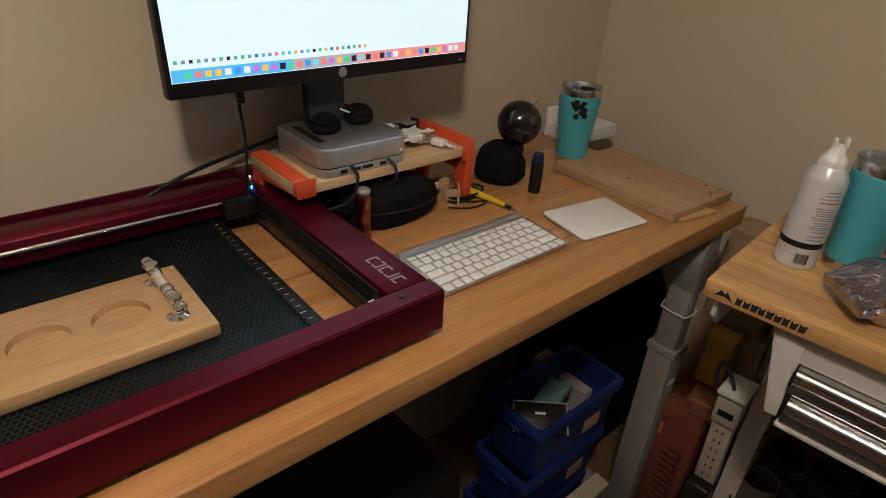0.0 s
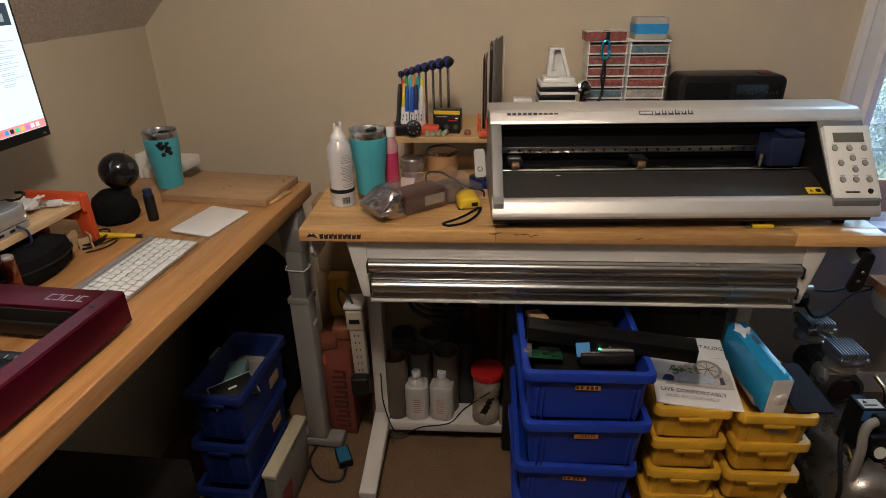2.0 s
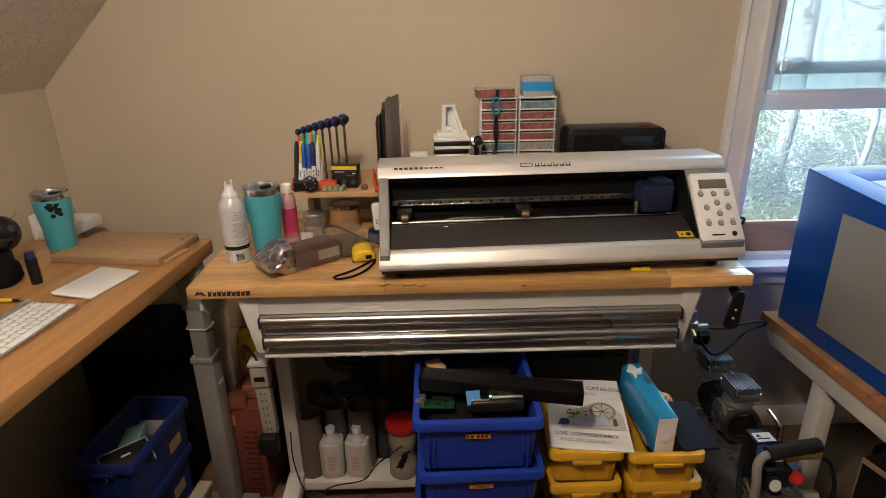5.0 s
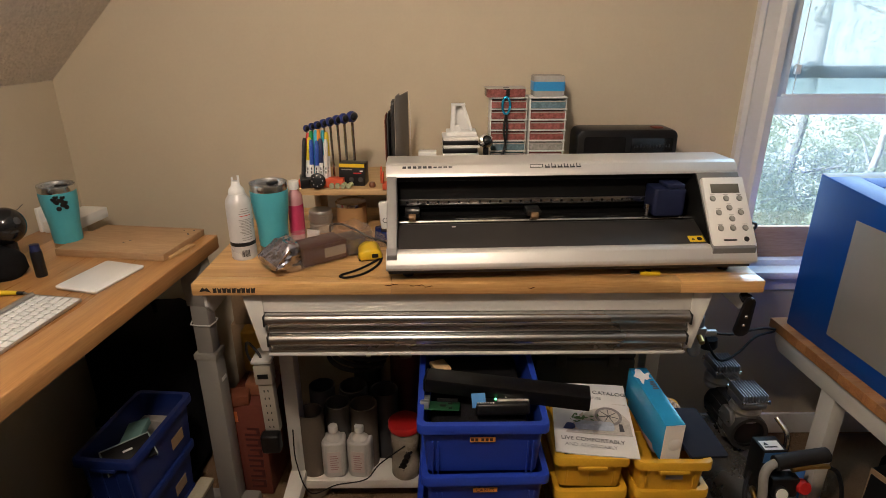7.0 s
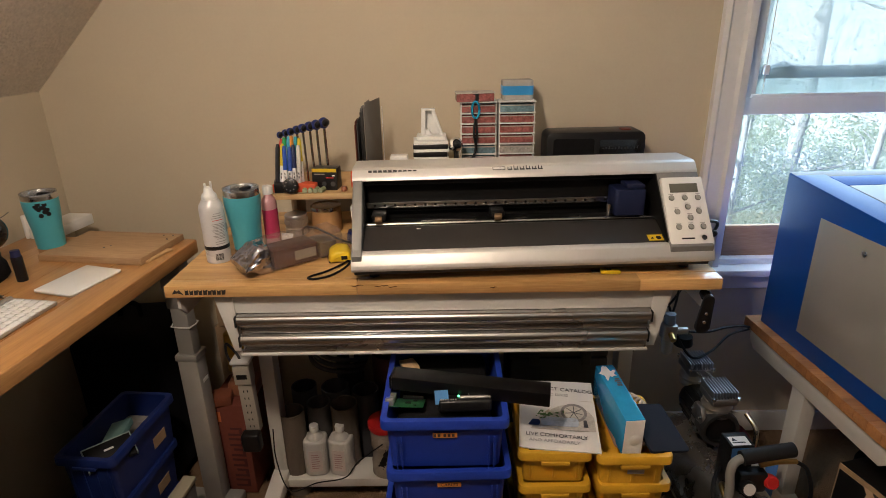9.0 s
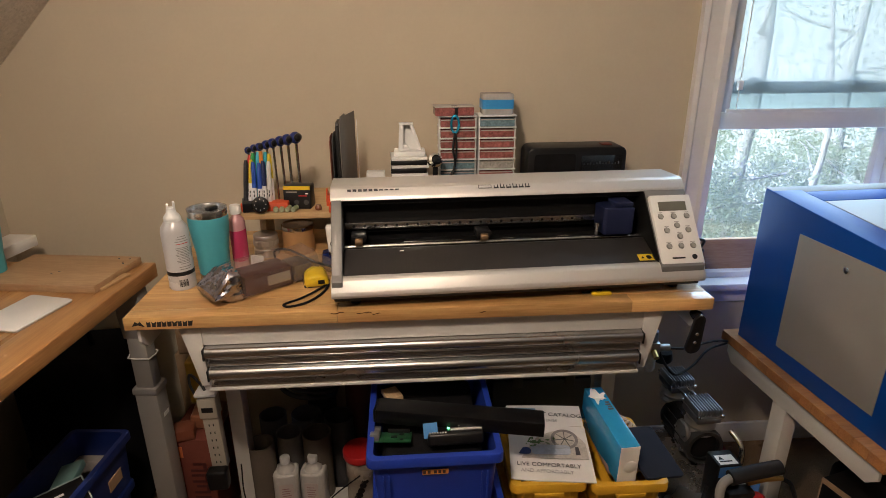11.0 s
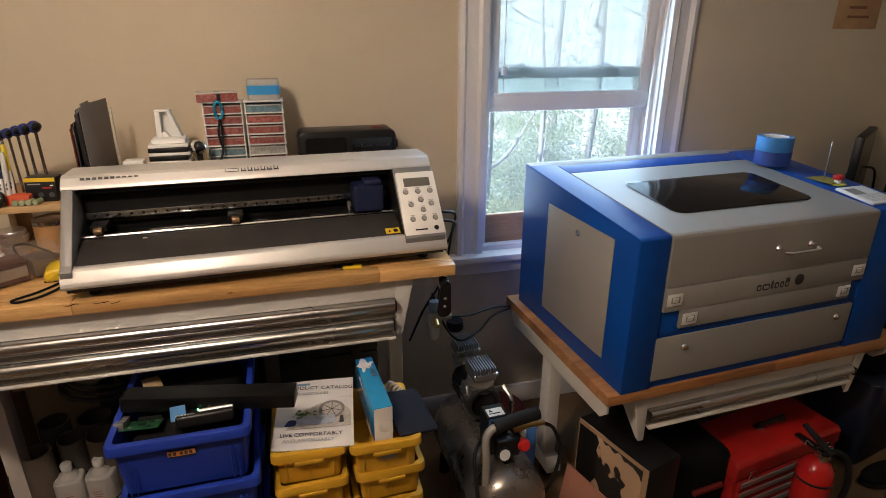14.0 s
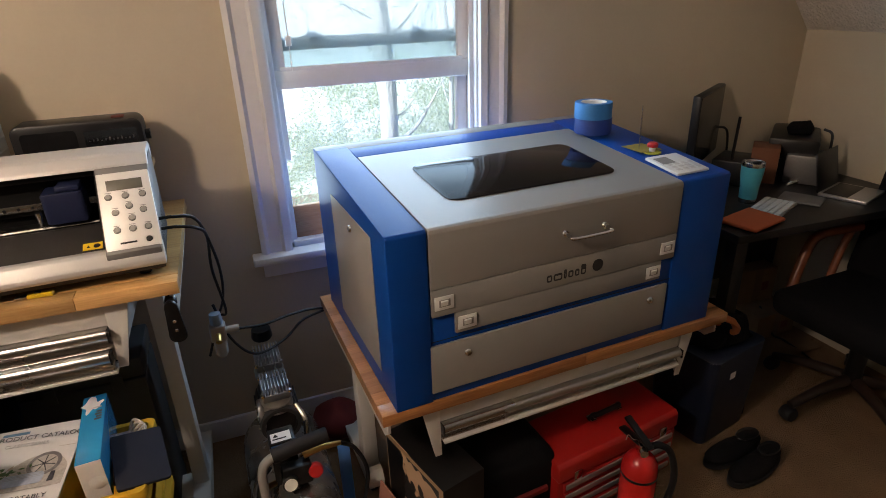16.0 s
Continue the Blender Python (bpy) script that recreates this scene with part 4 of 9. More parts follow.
solid("audio_lead", tube(bmesh.new(), [(0.06, 0.47, DESK_Z + 0.12), (0.13, 0.50, DESK_Z + 0.118), (0.22, 0.53, DESK_Z + 0.11), (0.34, 0.60, DESK_Z + 0.09)], 0.0013, 6), BLACK, "thin black lead from the webcam to the wall", "cable", pose(0.03, 0.037, 0))
plate = thing("wall_box", "white plastic wall box lying behind the tumbler", "wall box", pose(0.400, 0.541, DESK_Z, 0, 0, -8))
part("cover", box(-0.03, 0.05, 0.06, 0.072, 0, 0.075, bev=0.004), WHITE, plate)
part("tray", box(-0.03, 0.14, -0.03, 0.055, 0, 0.034, bev=0.004), WHITE, plate)

# Added black bulk that keeps the corner under the desk as dark as shade.
dark_bulk = crumple(box(-0.17, 0.15, -0.16, 0.14, 0, 0.62, bev=0.07, seg=4), 0.03, 7, 2.0)
dark_fill = thing("backpack", "black fabric bulk added to fill the dark corner under the desk", "backpack", pose(0.506, 0.434, 0.003, 0, 0, -8))
part("body", dark_bulk, FABRIC, dark_fill)
part("front_pocket", crumple(box(-0.215, -0.165, -0.12, 0.10, 0.05, 0.33, bev=0.022, seg=3), 0.008, 14), FABRIC, dark_fill)
part("carry_loop", tube(bmesh.new(), [(0.0, -0.05, 0.61), (0.0, -0.04, 0.66), (0.0, 0.02, 0.66), (0.0, 0.03, 0.61)], 0.008, 8), FABRIC, dark_fill)
part("zip", tube(bmesh.new(), [(-0.218, -0.10, 0.30), (-0.22, -0.01, 0.315), (-0.218, 0.08, 0.30)], 0.003, 6), DARK_GREY, dark_fill)
# ---- workbench along the gable wall ----
BZ = 0.953


def bench_top(parent, y0, y1, depth, z1, h, mat, seed):
    """Butcher-block top: staves of its own, laid side by side."""
    rng = random.Random(seed)
    n = 14
    w = depth / n
    for i in range(n):
        y = y1
        step = 0.35 + 0.5 * rng.random()
        while y > y0 + 1e-4:
            e = max(y0, y - step)
            if e - y0 < 0.18:
                e = y0
            ob = part("stave", box(i * w, (i + 1) * w - 0.0002, e, y - 0.0002, z1 - h, z1 + 0.0002 * rng.random(), bev=0.002 if i in (0,) else 0.0004, seg=2 if i == 0 else 1), mat, parent)
            y, step = e, 0.5 + 0.5 * rng.random()


def drawer_front(parent, y0, y1, z0, z1, x):
    """A pressed front: a round roll at the top, a shallow hollow under it, a folded lip at the foot."""
    h = z1 - z0
    roll = [(x - 0.003 - 0.013 * math.sin(radians(k)), z1 - 0.015 + 0.014 * math.cos(radians(k))) for k in range(0, 166, 8)]
    hollow = [(x + 0.0035 + 0.006 * math.sin(math.pi * k / 12), z1 - 0.030 - (h - 0.037) * k / 12) for k in range(13)]
    outline = [(x + 0.02, z1 - 0.001)] + roll + hollow + [(x - 0.003, z0 + 0.006), (x - 0.004, z0 + 0.0035), (x - 0.003, z0 + 0.0008), (x + 0.02, z0 + 0.0008)]
    d = part("drawer", prism(bmesh.new(), outline, y0, y1, "y"), DRAWER_STEEL, parent, "stainless steel drawer front with a rolled pull", 50)
    for y in (y0, y1):
        part("end_cap", box(x - 0.0175, x + 0.01, y - 0.002, y + 0.002, z0 + 0.44 * h, z1 - 0.001, bev=0.001), BLACK, d)
    return d


def workbench(m, width, depth, top, thick, wood_mat, drawers, label, seed, leg_x=0.32, leg_in=0.104, foot_x=0.0, beam=True):
    """Origin at the front left corner on the floor; x to the back, y to the left, so that the bench runs to minus y."""
    t = thing("workbench", label, "workbench", m, "steel workbenches")
    bench_top(t, -width, 0, depth, top, thick, wood_mat, seed)
    z = top - thick
    part("apron", box(0.0265, 0.05, -width + 0.143, -0.143, z - 0.058, z - 0.001, bev=0.002), WHITE_METAL, t)
    part("apron", box(depth - 0.05, depth - 0.035, -width + 0.09, -0.09, z - 0.12, z - 0.001, bev=0.002), WHITE_METAL, t)
    for s, y in ((1, -0.092), (-1, -width + 0.092)):
        ys = y + 0.072 * s
        part("side_apron", prism(bmesh.new(), [(0.02, z - 0.001), (0.02, z - 0.04), (0.05, z - 0.068), (depth - 0.05, z - 0.068), (depth - 0.02, z - 0.04), (depth - 0.02, z - 0.001)], ys - 0.004, ys + 0.004, "y", 0.001), WHITE_METAL, t)
        part("front_bracket", prism(bmesh.new(), [(y - 0.014 * s, z - 0.001), (y - 0.063 * s, z - 0.001), (y - 0.065 * s, z - 0.163), (y - 0.047 * s, z - 0.163)], 0.022, 0.026, "x", 0.0005), WHITE_METAL, t)
        yb = y - 0.050 * s
        part("bracket_side", prism(bmesh.new(), [(0.0265, z - 0.001), (0.0265, z - 0.163), (0.036, z - 0.163), (0.15, z - 0.062), (0.15, z - 0.001)], yb - 0.0015, yb + 0.0015, "y"), WHITE_METAL, t)
        yl = -leg_in if s > 0 else -width + leg_in
        leg = part("leg", box(leg_x, leg_x + 0.06, yl - 0.022, yl + 0.022, 0.10, z - 0.06, bev=0.003), WHITE_METAL, t, "white steel leg")
        part("inner_leg", box(leg_x + 0.006, leg_x + 0.054, yl - 0.018, yl + 0.018, z - 0.10, z - 0.002, bev=0.003), GREY_METAL, leg)
        part("foot", prism(bmesh.new(), [(foot_x, 0.062), (foot_x, 0.084), (leg_x - 0.02, 0.115), (leg_x + 0.08, 0.115), (depth, 0.084), (depth, 0.062)], yl - 0.026, yl + 0.026, "y", 0.003), WHITE_METAL, leg)
        for x in (foot_x + 0.05, depth - 0.05):
            c = part("caster", lathe(bmesh.new(), [(0, -0.011), (0.024, -0.011), (0.026, -0.006), (0.026, 0.006), (0.024, 0.011), (0, 0.011)], 24, pose(x + 0.01, yl, 0.028, 90)), RUBBER, leg, "black caster wheel")
            part("fork", prism(bmesh.new(), [(x - 0.02, 0.062), (x + 0.02, 0.062), (x + 0.024, 0.028), (x + 0.002, 0.026)], yl - 0.016, yl - 0.0135, "y"), STEEL, c)
            part("fork", prism(bmesh.new(), [(x - 0.02, 0.062), (x + 0.02, 0.062), (x + 0.024, 0.028), (x + 0.002, 0.026)], yl + 0.0135, yl + 0.016, "y"), STEEL, c)
    if beam:
        part("lower_beam", box(leg_x - 0.025, leg_x + 0.085, -width + leg_in + 0.027, -leg_in - 0.027, 0.06, 0.094, bev=0.003), WHITE_METAL, t)
    dz = z - 0.058
    for i in range(drawers):
        drawer_front(t, -width + 0.158 + 0.006 * i, -0.158 - 0.006 * i, dz - 0.052 * (i + 1), dz - 0.052 * i, 0.020 - 0.006 * i)
    zl = dz - 0.052 * drawers
    part("bottom_lip", box(0.008, 0.0545, -width + 0.160, -0.160, zl - 0.008, zl - 0.001, bev=0.001), WHITE_METAL, t, "thin white lip under the drawers")
    part("drawer_box", box(0.055, depth - 0.06, -width + 0.15, -0.15, dz - 0.052 * drawers, dz - 0.004, bev=0.002), WHITE_METAL, t)
    return t


bench = workbench(pose(-0.008, 0.014, 0), 1.352, 0.61, BZ, 0.030, BENCH_WOOD, 2, "steel workbench with a butcher-block top and two drawers", 3)
bm = bmesh.new()
for i in range(9):
    y = -0.050 - i * 0.0112
    prism(bm, [(y, BZ - 0.0225), (y - 0.0085, BZ - 0.0225), (y - 0.0092 - 0.001 * (i % 3), BZ - 0.0095), (y - 0.004, BZ - 0.0115 - 0.002 * (i % 2)), (y - 0.0005, BZ - 0.0095)], -0.0006, 0.0004, "x")
prism(bm, [(-0.018, BZ - 0.020), (-0.026, BZ - 0.0085), (-0.032, BZ - 0.013), (-0.036, BZ - 0.0085), (-0.046, BZ - 0.022), (-0.032, BZ - 0.0175)], -0.0006, 0.0004, "x")
part("burned_logo", bm, M("scorched_wood", (0.02, 0.014, 0.01), 0.8), bench, "scorched black maker's mark")
KNOT = M("dark_knot", (0.07, 0.025, 0.008), 0.9, spec=0.1)
rngk = random.Random(12)
for y, l, z in ((-0.47, 0.030, 0.004), (-0.53, 0.034, 0.006), (-0.557, 0.020, 0.009), (-0.80, 0.016, 0.014)):
    edge = [(y + l * (k / 6 - 0.5), BZ - z + 0.0016 * rngk.random() + 0.0012 * math.sin(k)) for k in range(7)]
    edge += [(p, q - 0.0012 - 0.002 * rngk.random() * math.sin(math.pi * k / 6)) for k, (p, q) in reversed(list(enumerate(edge)))]
    part("knot", prism(bmesh.new(), edge, -0.0006, 0.0004, "x"), KNOT, bench, "ragged dark streak in the wood")
crank = part("crank", prism(bmesh.new(), [(p[0] * (1.0 if p[1] < 0 else 0.72), p[1]) for p in rounded(0.038, 0.115, 0.018)], -0.005, 0.005, "z", 0.002), BLACK, bench, "black height crank")
crank.matrix_local = pose(0.012, -1.327, 0.852, 0, 80, 0) @ pose(0, 0, 0, 0, 0, 90)
part("crank_knob", lathe(bmesh.new(), [(0, 0), (0.010, 0), (0.014, 0.008), (0.012, 0.026), (0, 0.029)], 20, pose(0, 0.044, 0.005)), GLOSS_BLACK, crank)
for z, r in ((0.005, 0), (-0.005, 180)):
    for y in (-0.022, 0.004):
        part("crank_screw", lathe(bmesh.new(), [(0, 0.002), (0.0035, 0.002), (0.0045, 0)], 14, pose(0, y, z, r)), STEEL, crank, "bright screw head")


# ---- vinyl cutter ----
DEEP_NAVY = M("deep_navy_plastic", (0.012, 0.018, 0.055), 0.35)
def vinyl_cutter(m):
    """Origin at the front left foot; x to the back, minus y to the right end."""
    t = thing("vinyl_cutter", "wide silver and black vinyl cutter with a control panel", "vinyl cutter", m)
    W = 0.878
    part("base", prism(bmesh.new(), [(0.012, 0.018), (0.30, 0.018), (0.30, 0.12), (0.16, 0.09), (0.012, 0.052)], -W + 0.004, -0.004, "y", 0.002), DARK_GREY, t)
    part("front_bar", prism(bmesh.new(), [(0.004, 0.031), (-0.006, 0.033), (-0.009, 0.040), (-0.007, 0.048), (0.005, 0.070), (0.012, 0.075), (0.03, 0.077), (0.03, 0.031)], -W, 0, "y", 0.0015), SILVER_PAINT, t, "brushed silver front bar")
    part("platen", prism(bmesh.new(), [(0.014, 0.070), (0.018, 0.0745), (0.105, 0.108), (0.112, 0.108), (0.112, 0.07)], -0.768, -0.027, "y", 0.001), M("ribbed_black", (0.027, 0.025, 0.024), 0.40, var=0.15, scale=3, bump=0.6, bscale=60, squash=(0.1, 30, 0.1)), t, "ribbed black media table")
    part("rear_wall", box(0.20, 0.215, -0.77, -0.025, 0.08, 0.235, bev=0.002), INNER_BLACK, t)
    part("bed", box(0.112, 0.20, -0.768, -0.027, 0.07, 0.100, bev=0.001), INNER_BLACK, t)
    part("grit_roller", tube(bmesh.new(), [(0.128, -0.766, 0.1065), (0.128, -0.029, 0.1065)], 0.0055, 12, 0), STEEL, t)
    rail = part("guide_rail", box(0.172, 0.182, -0.766, -0.029, 0.137, 0.153, bev=0.001), STEEL, t, "steel guide rail with a row of holes")
    for i in range(27):
        part("rail_hole", lathe(bmesh.new(), [(0, 0.0004), (0.0036, 0.0004), (0.0036, 0)], 10, pose(0.172, -0.05 - i * 0.0263, 0.145, 0, -90)), BLACK, rail)
    part("rail_beam", box(0.183, 0.199, -0.766, -0.029, 0.125, 0.215, bev=0.002), INNER_BLACK, t)
    part("upper_shade", box(0.15, 0.20, -0.768, -0.027, 0.205, 0.232, bev=0.001), INNER_BLACK, t)
    BRASS = M("brass_roller", (0.20, 0.12, 0.06), 0.45, 0.5)
    for y in (-0.062, -0.366):
        arm = part("pinch_roller", box(0.125, 0.175, y - 0.018, y + 0.018, 0.118, 0.134, bev=0.003), BLACK, t, "black pinch roller arm with a brass wheel")
        part("wheel", lathe(bmesh.new(), [(0, -0.009), (0.0085, -0.009), (0.0095, -0.006), (0.0095, 0.006), (0.0085, 0.009), (0, 0.009)], 20, pose(0.122, y, 0.121, 90)), BRASS, arm)
    for y, l in ((-0.17, 0.14), (-0.41, 0.03), (-0.55, 0.03)):
        part("clip", box(0.126, 0.130, y - l, y, 0.1125, 0.116, bev=0.0005), STEEL, t)
    part("platen_mark", box(0.094, 0.0965, -0.168, -0.158, 0.1035, 0.1055, bev=0.0003), PAPER, t)
    carr = part("carriage", prism(bmesh.new(), rounded(0.07, 0.078, 0.008), 0.118, 0.186, "z", 0.004, m=pose(0.142, -0.70, 0)), DEEP_NAVY, t, "dark blue cutting carriage")
    part("carriage_cap", box(0.112, 0.17, -0.735, -0.69, 0.187, 0.198, bev=0.003), DEEP_NAVY, carr)
    part("blade_holder", tube(bmesh.new(), [(0.118, -0.648, 0.148), (0.118, -0.648, 0.116)], 0.007, 12, 0, taper=0.004), CHROME, carr)
    side = [(0.0, 0.034), (-0.002, 0.072), (0.014, 0.082), (0.135, 0.221), (0.30, 0.221), (0.30, 0.02), (0.02, 0.02)]
    part("side_cheek", prism(bmesh.new(), side, -0.026, -0.002, "y", 0.0015), M("dark_silver", (0.22, 0.215, 0.21), 0.4, 0.4, var=0.05), t, "dark silver end cheek")
    part("side_cheek", prism(bmesh.new(), side, -W + 0.004, -0.769, "y", 0.0015), M("dark_silver_end", (0.22, 0.215, 0.21), 0.4, 0.4, var=0.05), t)
    part("inner_cheek", prism(bmesh.new(), [(0.018, 0.076), (0.016, 0.084), (0.136, 0.219), (0.20, 0.219), (0.20, 0.076)], -0.7688, -0.7665, "y"), INNER_BLACK, t)
    top = part("top_cover", prism(bmesh.new(), [(0.136, 0.219), (0.140, 0.226), (0.156, 0.243), (0.168, 0.247), (0.27, 0.244), (0.298, 0.233), (0.304, 0.20), (0.286, 0.20), (0.262, 0.23), (0.172, 0.23), (0.160, 0.216)], -W + 0.003, -0.0, "y", 0.0012), SILVER_PAINT, t, "silver top cover with a printed badge")
    slope = math.degrees(math.atan2(0.028, 0.022))
    face = lambda y, k: pose(0.1395 + 0.0215 * k, y, 0.2265 + 0.0275 * k, 90 - 0, 0, -90) @ pose(0, 0, 0, -(90 - slope))
    INK = M("dark_ink", (0.03, 0.03, 0.035), 0.5, var=0.1, bump=0)
    for i in range(6):
        bm = bmesh.new()
        bx(bm, -0.011 + 0.0016, 0.0085, -0.0035, -0.0012, 0.0, 0.0004, 0)
        bx(bm, -0.009, -0.006, -0.0035, 0.0045 if i % 2 else 0.002, 0.0001, 0.0005, 0)
        bx(bm, 0.003, 0.006, -0.0035, 0.003, 0.0001, 0.0005, 0)
        part("logo_mark", bm, INK, top).matrix_local = face(-0.398 - 0.0155 * i, 0.5) @ Matrix.Scale(0.68, 4, (1, 0, 0)) @ Matrix.Scale(1.5, 4, (0, 1, 0))
    part("logo_mark", prism(bmesh.new(), rounded(0.032, 0.009, 0.001), 0, 0.0004, "z"), INK, top).matrix_local = face(-0.37, 0.5)
    part("logo_mark", prism(bmesh.new(), rounded(0.029, 0.006, 0.001), 0.0003, 0.0007, "z"), SILVER_PAINT, top).matrix_local = face(-0.37, 0.5)
    for i in range(10):
        part("logo_mark", box(-0.0045, 0.0045, -0.003 if i < 6 else -0.0018, 0.003 if i < 6 else 0.0018, 0, 0.0004, bev=0), INK, top).matrix_local = face(-0.045 - 0.0125 * i, 0.5)
    # control panel
    ang = math.degrees(math.atan2(0.152, 0.118))
    pm = pose(0.014, -0.823, 0.0655) @ pose(0, 0, 0, 0, -ang) @ pose(0.0, 0, 0.0)
    pan = part("control_panel", prism(bmesh.new(), [(0.0, 0.052), (0.0, -0.055), (0.178, -0.051), (0.178, 0.051)], 0.0, 0.014, "z", 0.002), M("pale_silver_panel", (0.84, 0.83, 0.80), 0.42, 0.2, var=0.03), t, "silver control panel with round buttons")
    pan.matrix_local = pm
    part("display", box(0.136, 0.160, -0.036, 0.034, 0.0142, 0.0150, bev=0.0004), M("dark_lcd", (0.14, 0.135, 0.11), 0.2, var=0.05, bump=0), pan, "dark status display")
    for x, ys in ((0.122, (-0.033, 0.0, 0.033)), (0.098, (-0.004,)), (0.086, (-0.03, 0.024)), (0.07, (-0.006,)), (0.046, (-0.034, -0.004, 0.026))):
        for y in ys:
            b = part("button", lathe(bmesh.new(), [(0, 0.0022), (0.0052, 0.002), (0.006, 0)], 20, pose(x, y, 0.0142)), M("grey_button", (0.34, 0.33, 0.30), 0.4, bump=0) if not bpy.data.materials.get("grey_button") else bpy.data.materials["grey_button"], pan, "small round grey button")
            part("button_ring", lathe(bmesh.new(), [(0.0062, 0.0004), (0.0072, 0.0004), (0.0074, 0)], 20, pose(x, y, 0.0142)), DARK_GREY, b)
            part("button_caption", box(x + 0.009, x + 0.0102, y - 0.006, y + 0.006, 0.0141, 0.0144, bev=0), GREY_METAL, pan)
    part("power_button", lathe(bmesh.new(), [(0, 0.002), (0.0055, 0.002), (0.0065, 0)], 20, pose(0.018, -0.032, 0.0142)), BLACK, pan)
    part("slot", box(0.014, 0.018, -0.008, 0.024, 0.0142, 0.0148, bev=0.0003), BLACK, pan)
    st = part("warning_sticker", box(-0.011, 0.011, -0.0185, 0.0185, 0, 0.0005, bev=0), YELLOW, t, "yellow warning sticker")
    st.matrix_local = pose(0.037, -0.744, 0.0826) @ pose(0, 0, 0, 0, -21)
    part("sticker_symbol", crumple(lathe(bmesh.new(), [(0, 0.0006), (0.006, 0.0006), (0.007, 0)], 9, pose(0.0, -0.008, 0.0005)), 0.001, 300), BLACK, st)
    part("sticker_symbol", prism(bmesh.new(), [(-0.004, 0.004), (-0.004, 0.012), (0.004, 0.008)], 0.0005, 0.0008, "z"), BLACK, st)
    for y in (-0.05, -W + 0.05):
        for x in (0.05, 0.26):
            part("foot", lathe(bmesh.new(), [(0, 0), (0.013, 0), (0.012, 0.019), (0, 0.019)], 16, pose(x, y, 0)), RUBBER, t)
    return t


vinyl_cutter(pose(-0.010, -0.446, BZ + 0.0003, 0, 0, 2.4))
# ---- things on the bench ----
can = thing("aerosol_can", "white aerosol can with a nozzle cap and printed label", "aerosol can", pose(0.166, -0.06, BZ + 0.0004, 0, 0, 20))
part("body", lathe(bmesh.new(), [(0, 0), (0.030, 0), (0.0318, 0.003), (0.0315, 0.006), (0.0315, 0.146), (0.0295, 0.156), (0.0225, 0.167), (0.0205, 0.171), (0, 0.172)], 40), M("satin_white_can", (0.57, 0.56, 0.555), 0.28, 0.1, var=0.05), can)
part("nozzle", lathe(bmesh.new(), [(0, 0.171), (0.0195, 0.171), (0.0200, 0.178), (0.0180, 0.183), (0.0120, 0.190), (0.0095, 0.203), (0, 0.204)], 28), WHITE, can, "white plastic nozzle")
part("trigger", box(-0.008, 0.008, -0.0105, -0.005, 0.200, 0.216, bev=0.002), WHITE, can)
part("trigger", box(-0.008, 0.008, 0.004, 0.009, 0.200, 0.212, bev=0.002), WHITE, can)
part("label_band", lathe(bmesh.new(), [(0.0316, 0.038), (0.0319, 0.0382), (0.0319, 0.048), (0.0316, 0.0482)], 40), BLACK, can, "black label stripe")
for a, z, w, mt in ((205, 0.118, 0.030, RED), (205, 0.108, 0.036, GREY_METAL), (207, 0.100, 0.032, GREY_METAL), (203, 0.092, 0.036, GREY_METAL), (205, 0.084, 0.028, GREY_METAL), (205, 0.130, 0.026, GREY_METAL), (203, 0.076, 0.034, GREY_METAL), (207, 0.068, 0.024, GREY_METAL), (205, 0.124, 0.034, GREY_METAL), (206, 0.136, 0.022, GREY_METAL), (204, 0.0725, 0.030, GREY_METAL), (206, 0.0805, 0.026, GREY_METAL), (204, 0.0885, 0.034, GREY_METAL), (206, 0.0965, 0.030, GREY_METAL), (204, 0.104, 0.032, GREY_METAL), (205, 0.060, 0.030, GREY_METAL), (203, 0.054, 0.026, GREY_METAL)):
    part("text_bar", prism(bmesh.new(), [(0.0318 * math.cos(radians(a + d)), 0.0318 * math.sin(radians(a + d))) for d in range(-int(w * 900), int(w * 900) + 1, 6)] + [(0.0313 * math.cos(radians(a + d)), 0.0313 * math.sin(radians(a + d))) for d in range(int(w * 900), -int(w * 900) - 1, -6)], z, z + 0.0016, "z"), mt, can)
for i in range(9):
    a = radians(170 + 4.2 * i)
    part("barcode_bar", box(-0.0004, 0.0003, -0.0005 - 0.0003 * (i % 3), 0.0006, 0.010, 0.028, bev=0, m=Matrix.Translation((0.0316 * math.cos(a), 0.0316 * math.sin(a), 0)) @ Matrix.Rotation(a, 4, "Z")), BLACK, can)

tumbler(pose(0.214, -0.127, BZ + 0.0004, 0, 0, 60), "large teal insulated tumbler with a clear lid", False, 1.06)

pink = thing("liquid_bottle", "clear plastic bottle of pink liquid with a white cap", "bottle", pose(0.293, -0.172, BZ + 0.0004))
PINK = M("pink_liquid", (0.55, 0.05, 0.14), 0.2, var=0.08, bump=0, coat=0.4)
part("body", lathe(bmesh.new(), [(0, 0), (0.025, 0), (0.027, 0.004), (0.027, 0.122), (0.024, 0.134), (0.013, 0.144), (0.0115, 0.150), (0, 0.150)], 32, flat=0.75), M("pink_bottle", (0.58, 0.30, 0.32), 0.2, var=0.08, bump=0, coat=0.4), pink)
part("label", lathe(bmesh.new(), [(0.0272, 0.022), (0.0276, 0.024), (0.0276, 0.104), (0.0272, 0.106)], 32, flat=0.76), PINK, pink, "deep pink label")
part("cap", lathe(bmesh.new(), [(0.0135, 0.148), (0.014, 0.168), (0.013, 0.171), (0, 0.171)], 24), WHITE, pink, "white screw cap")

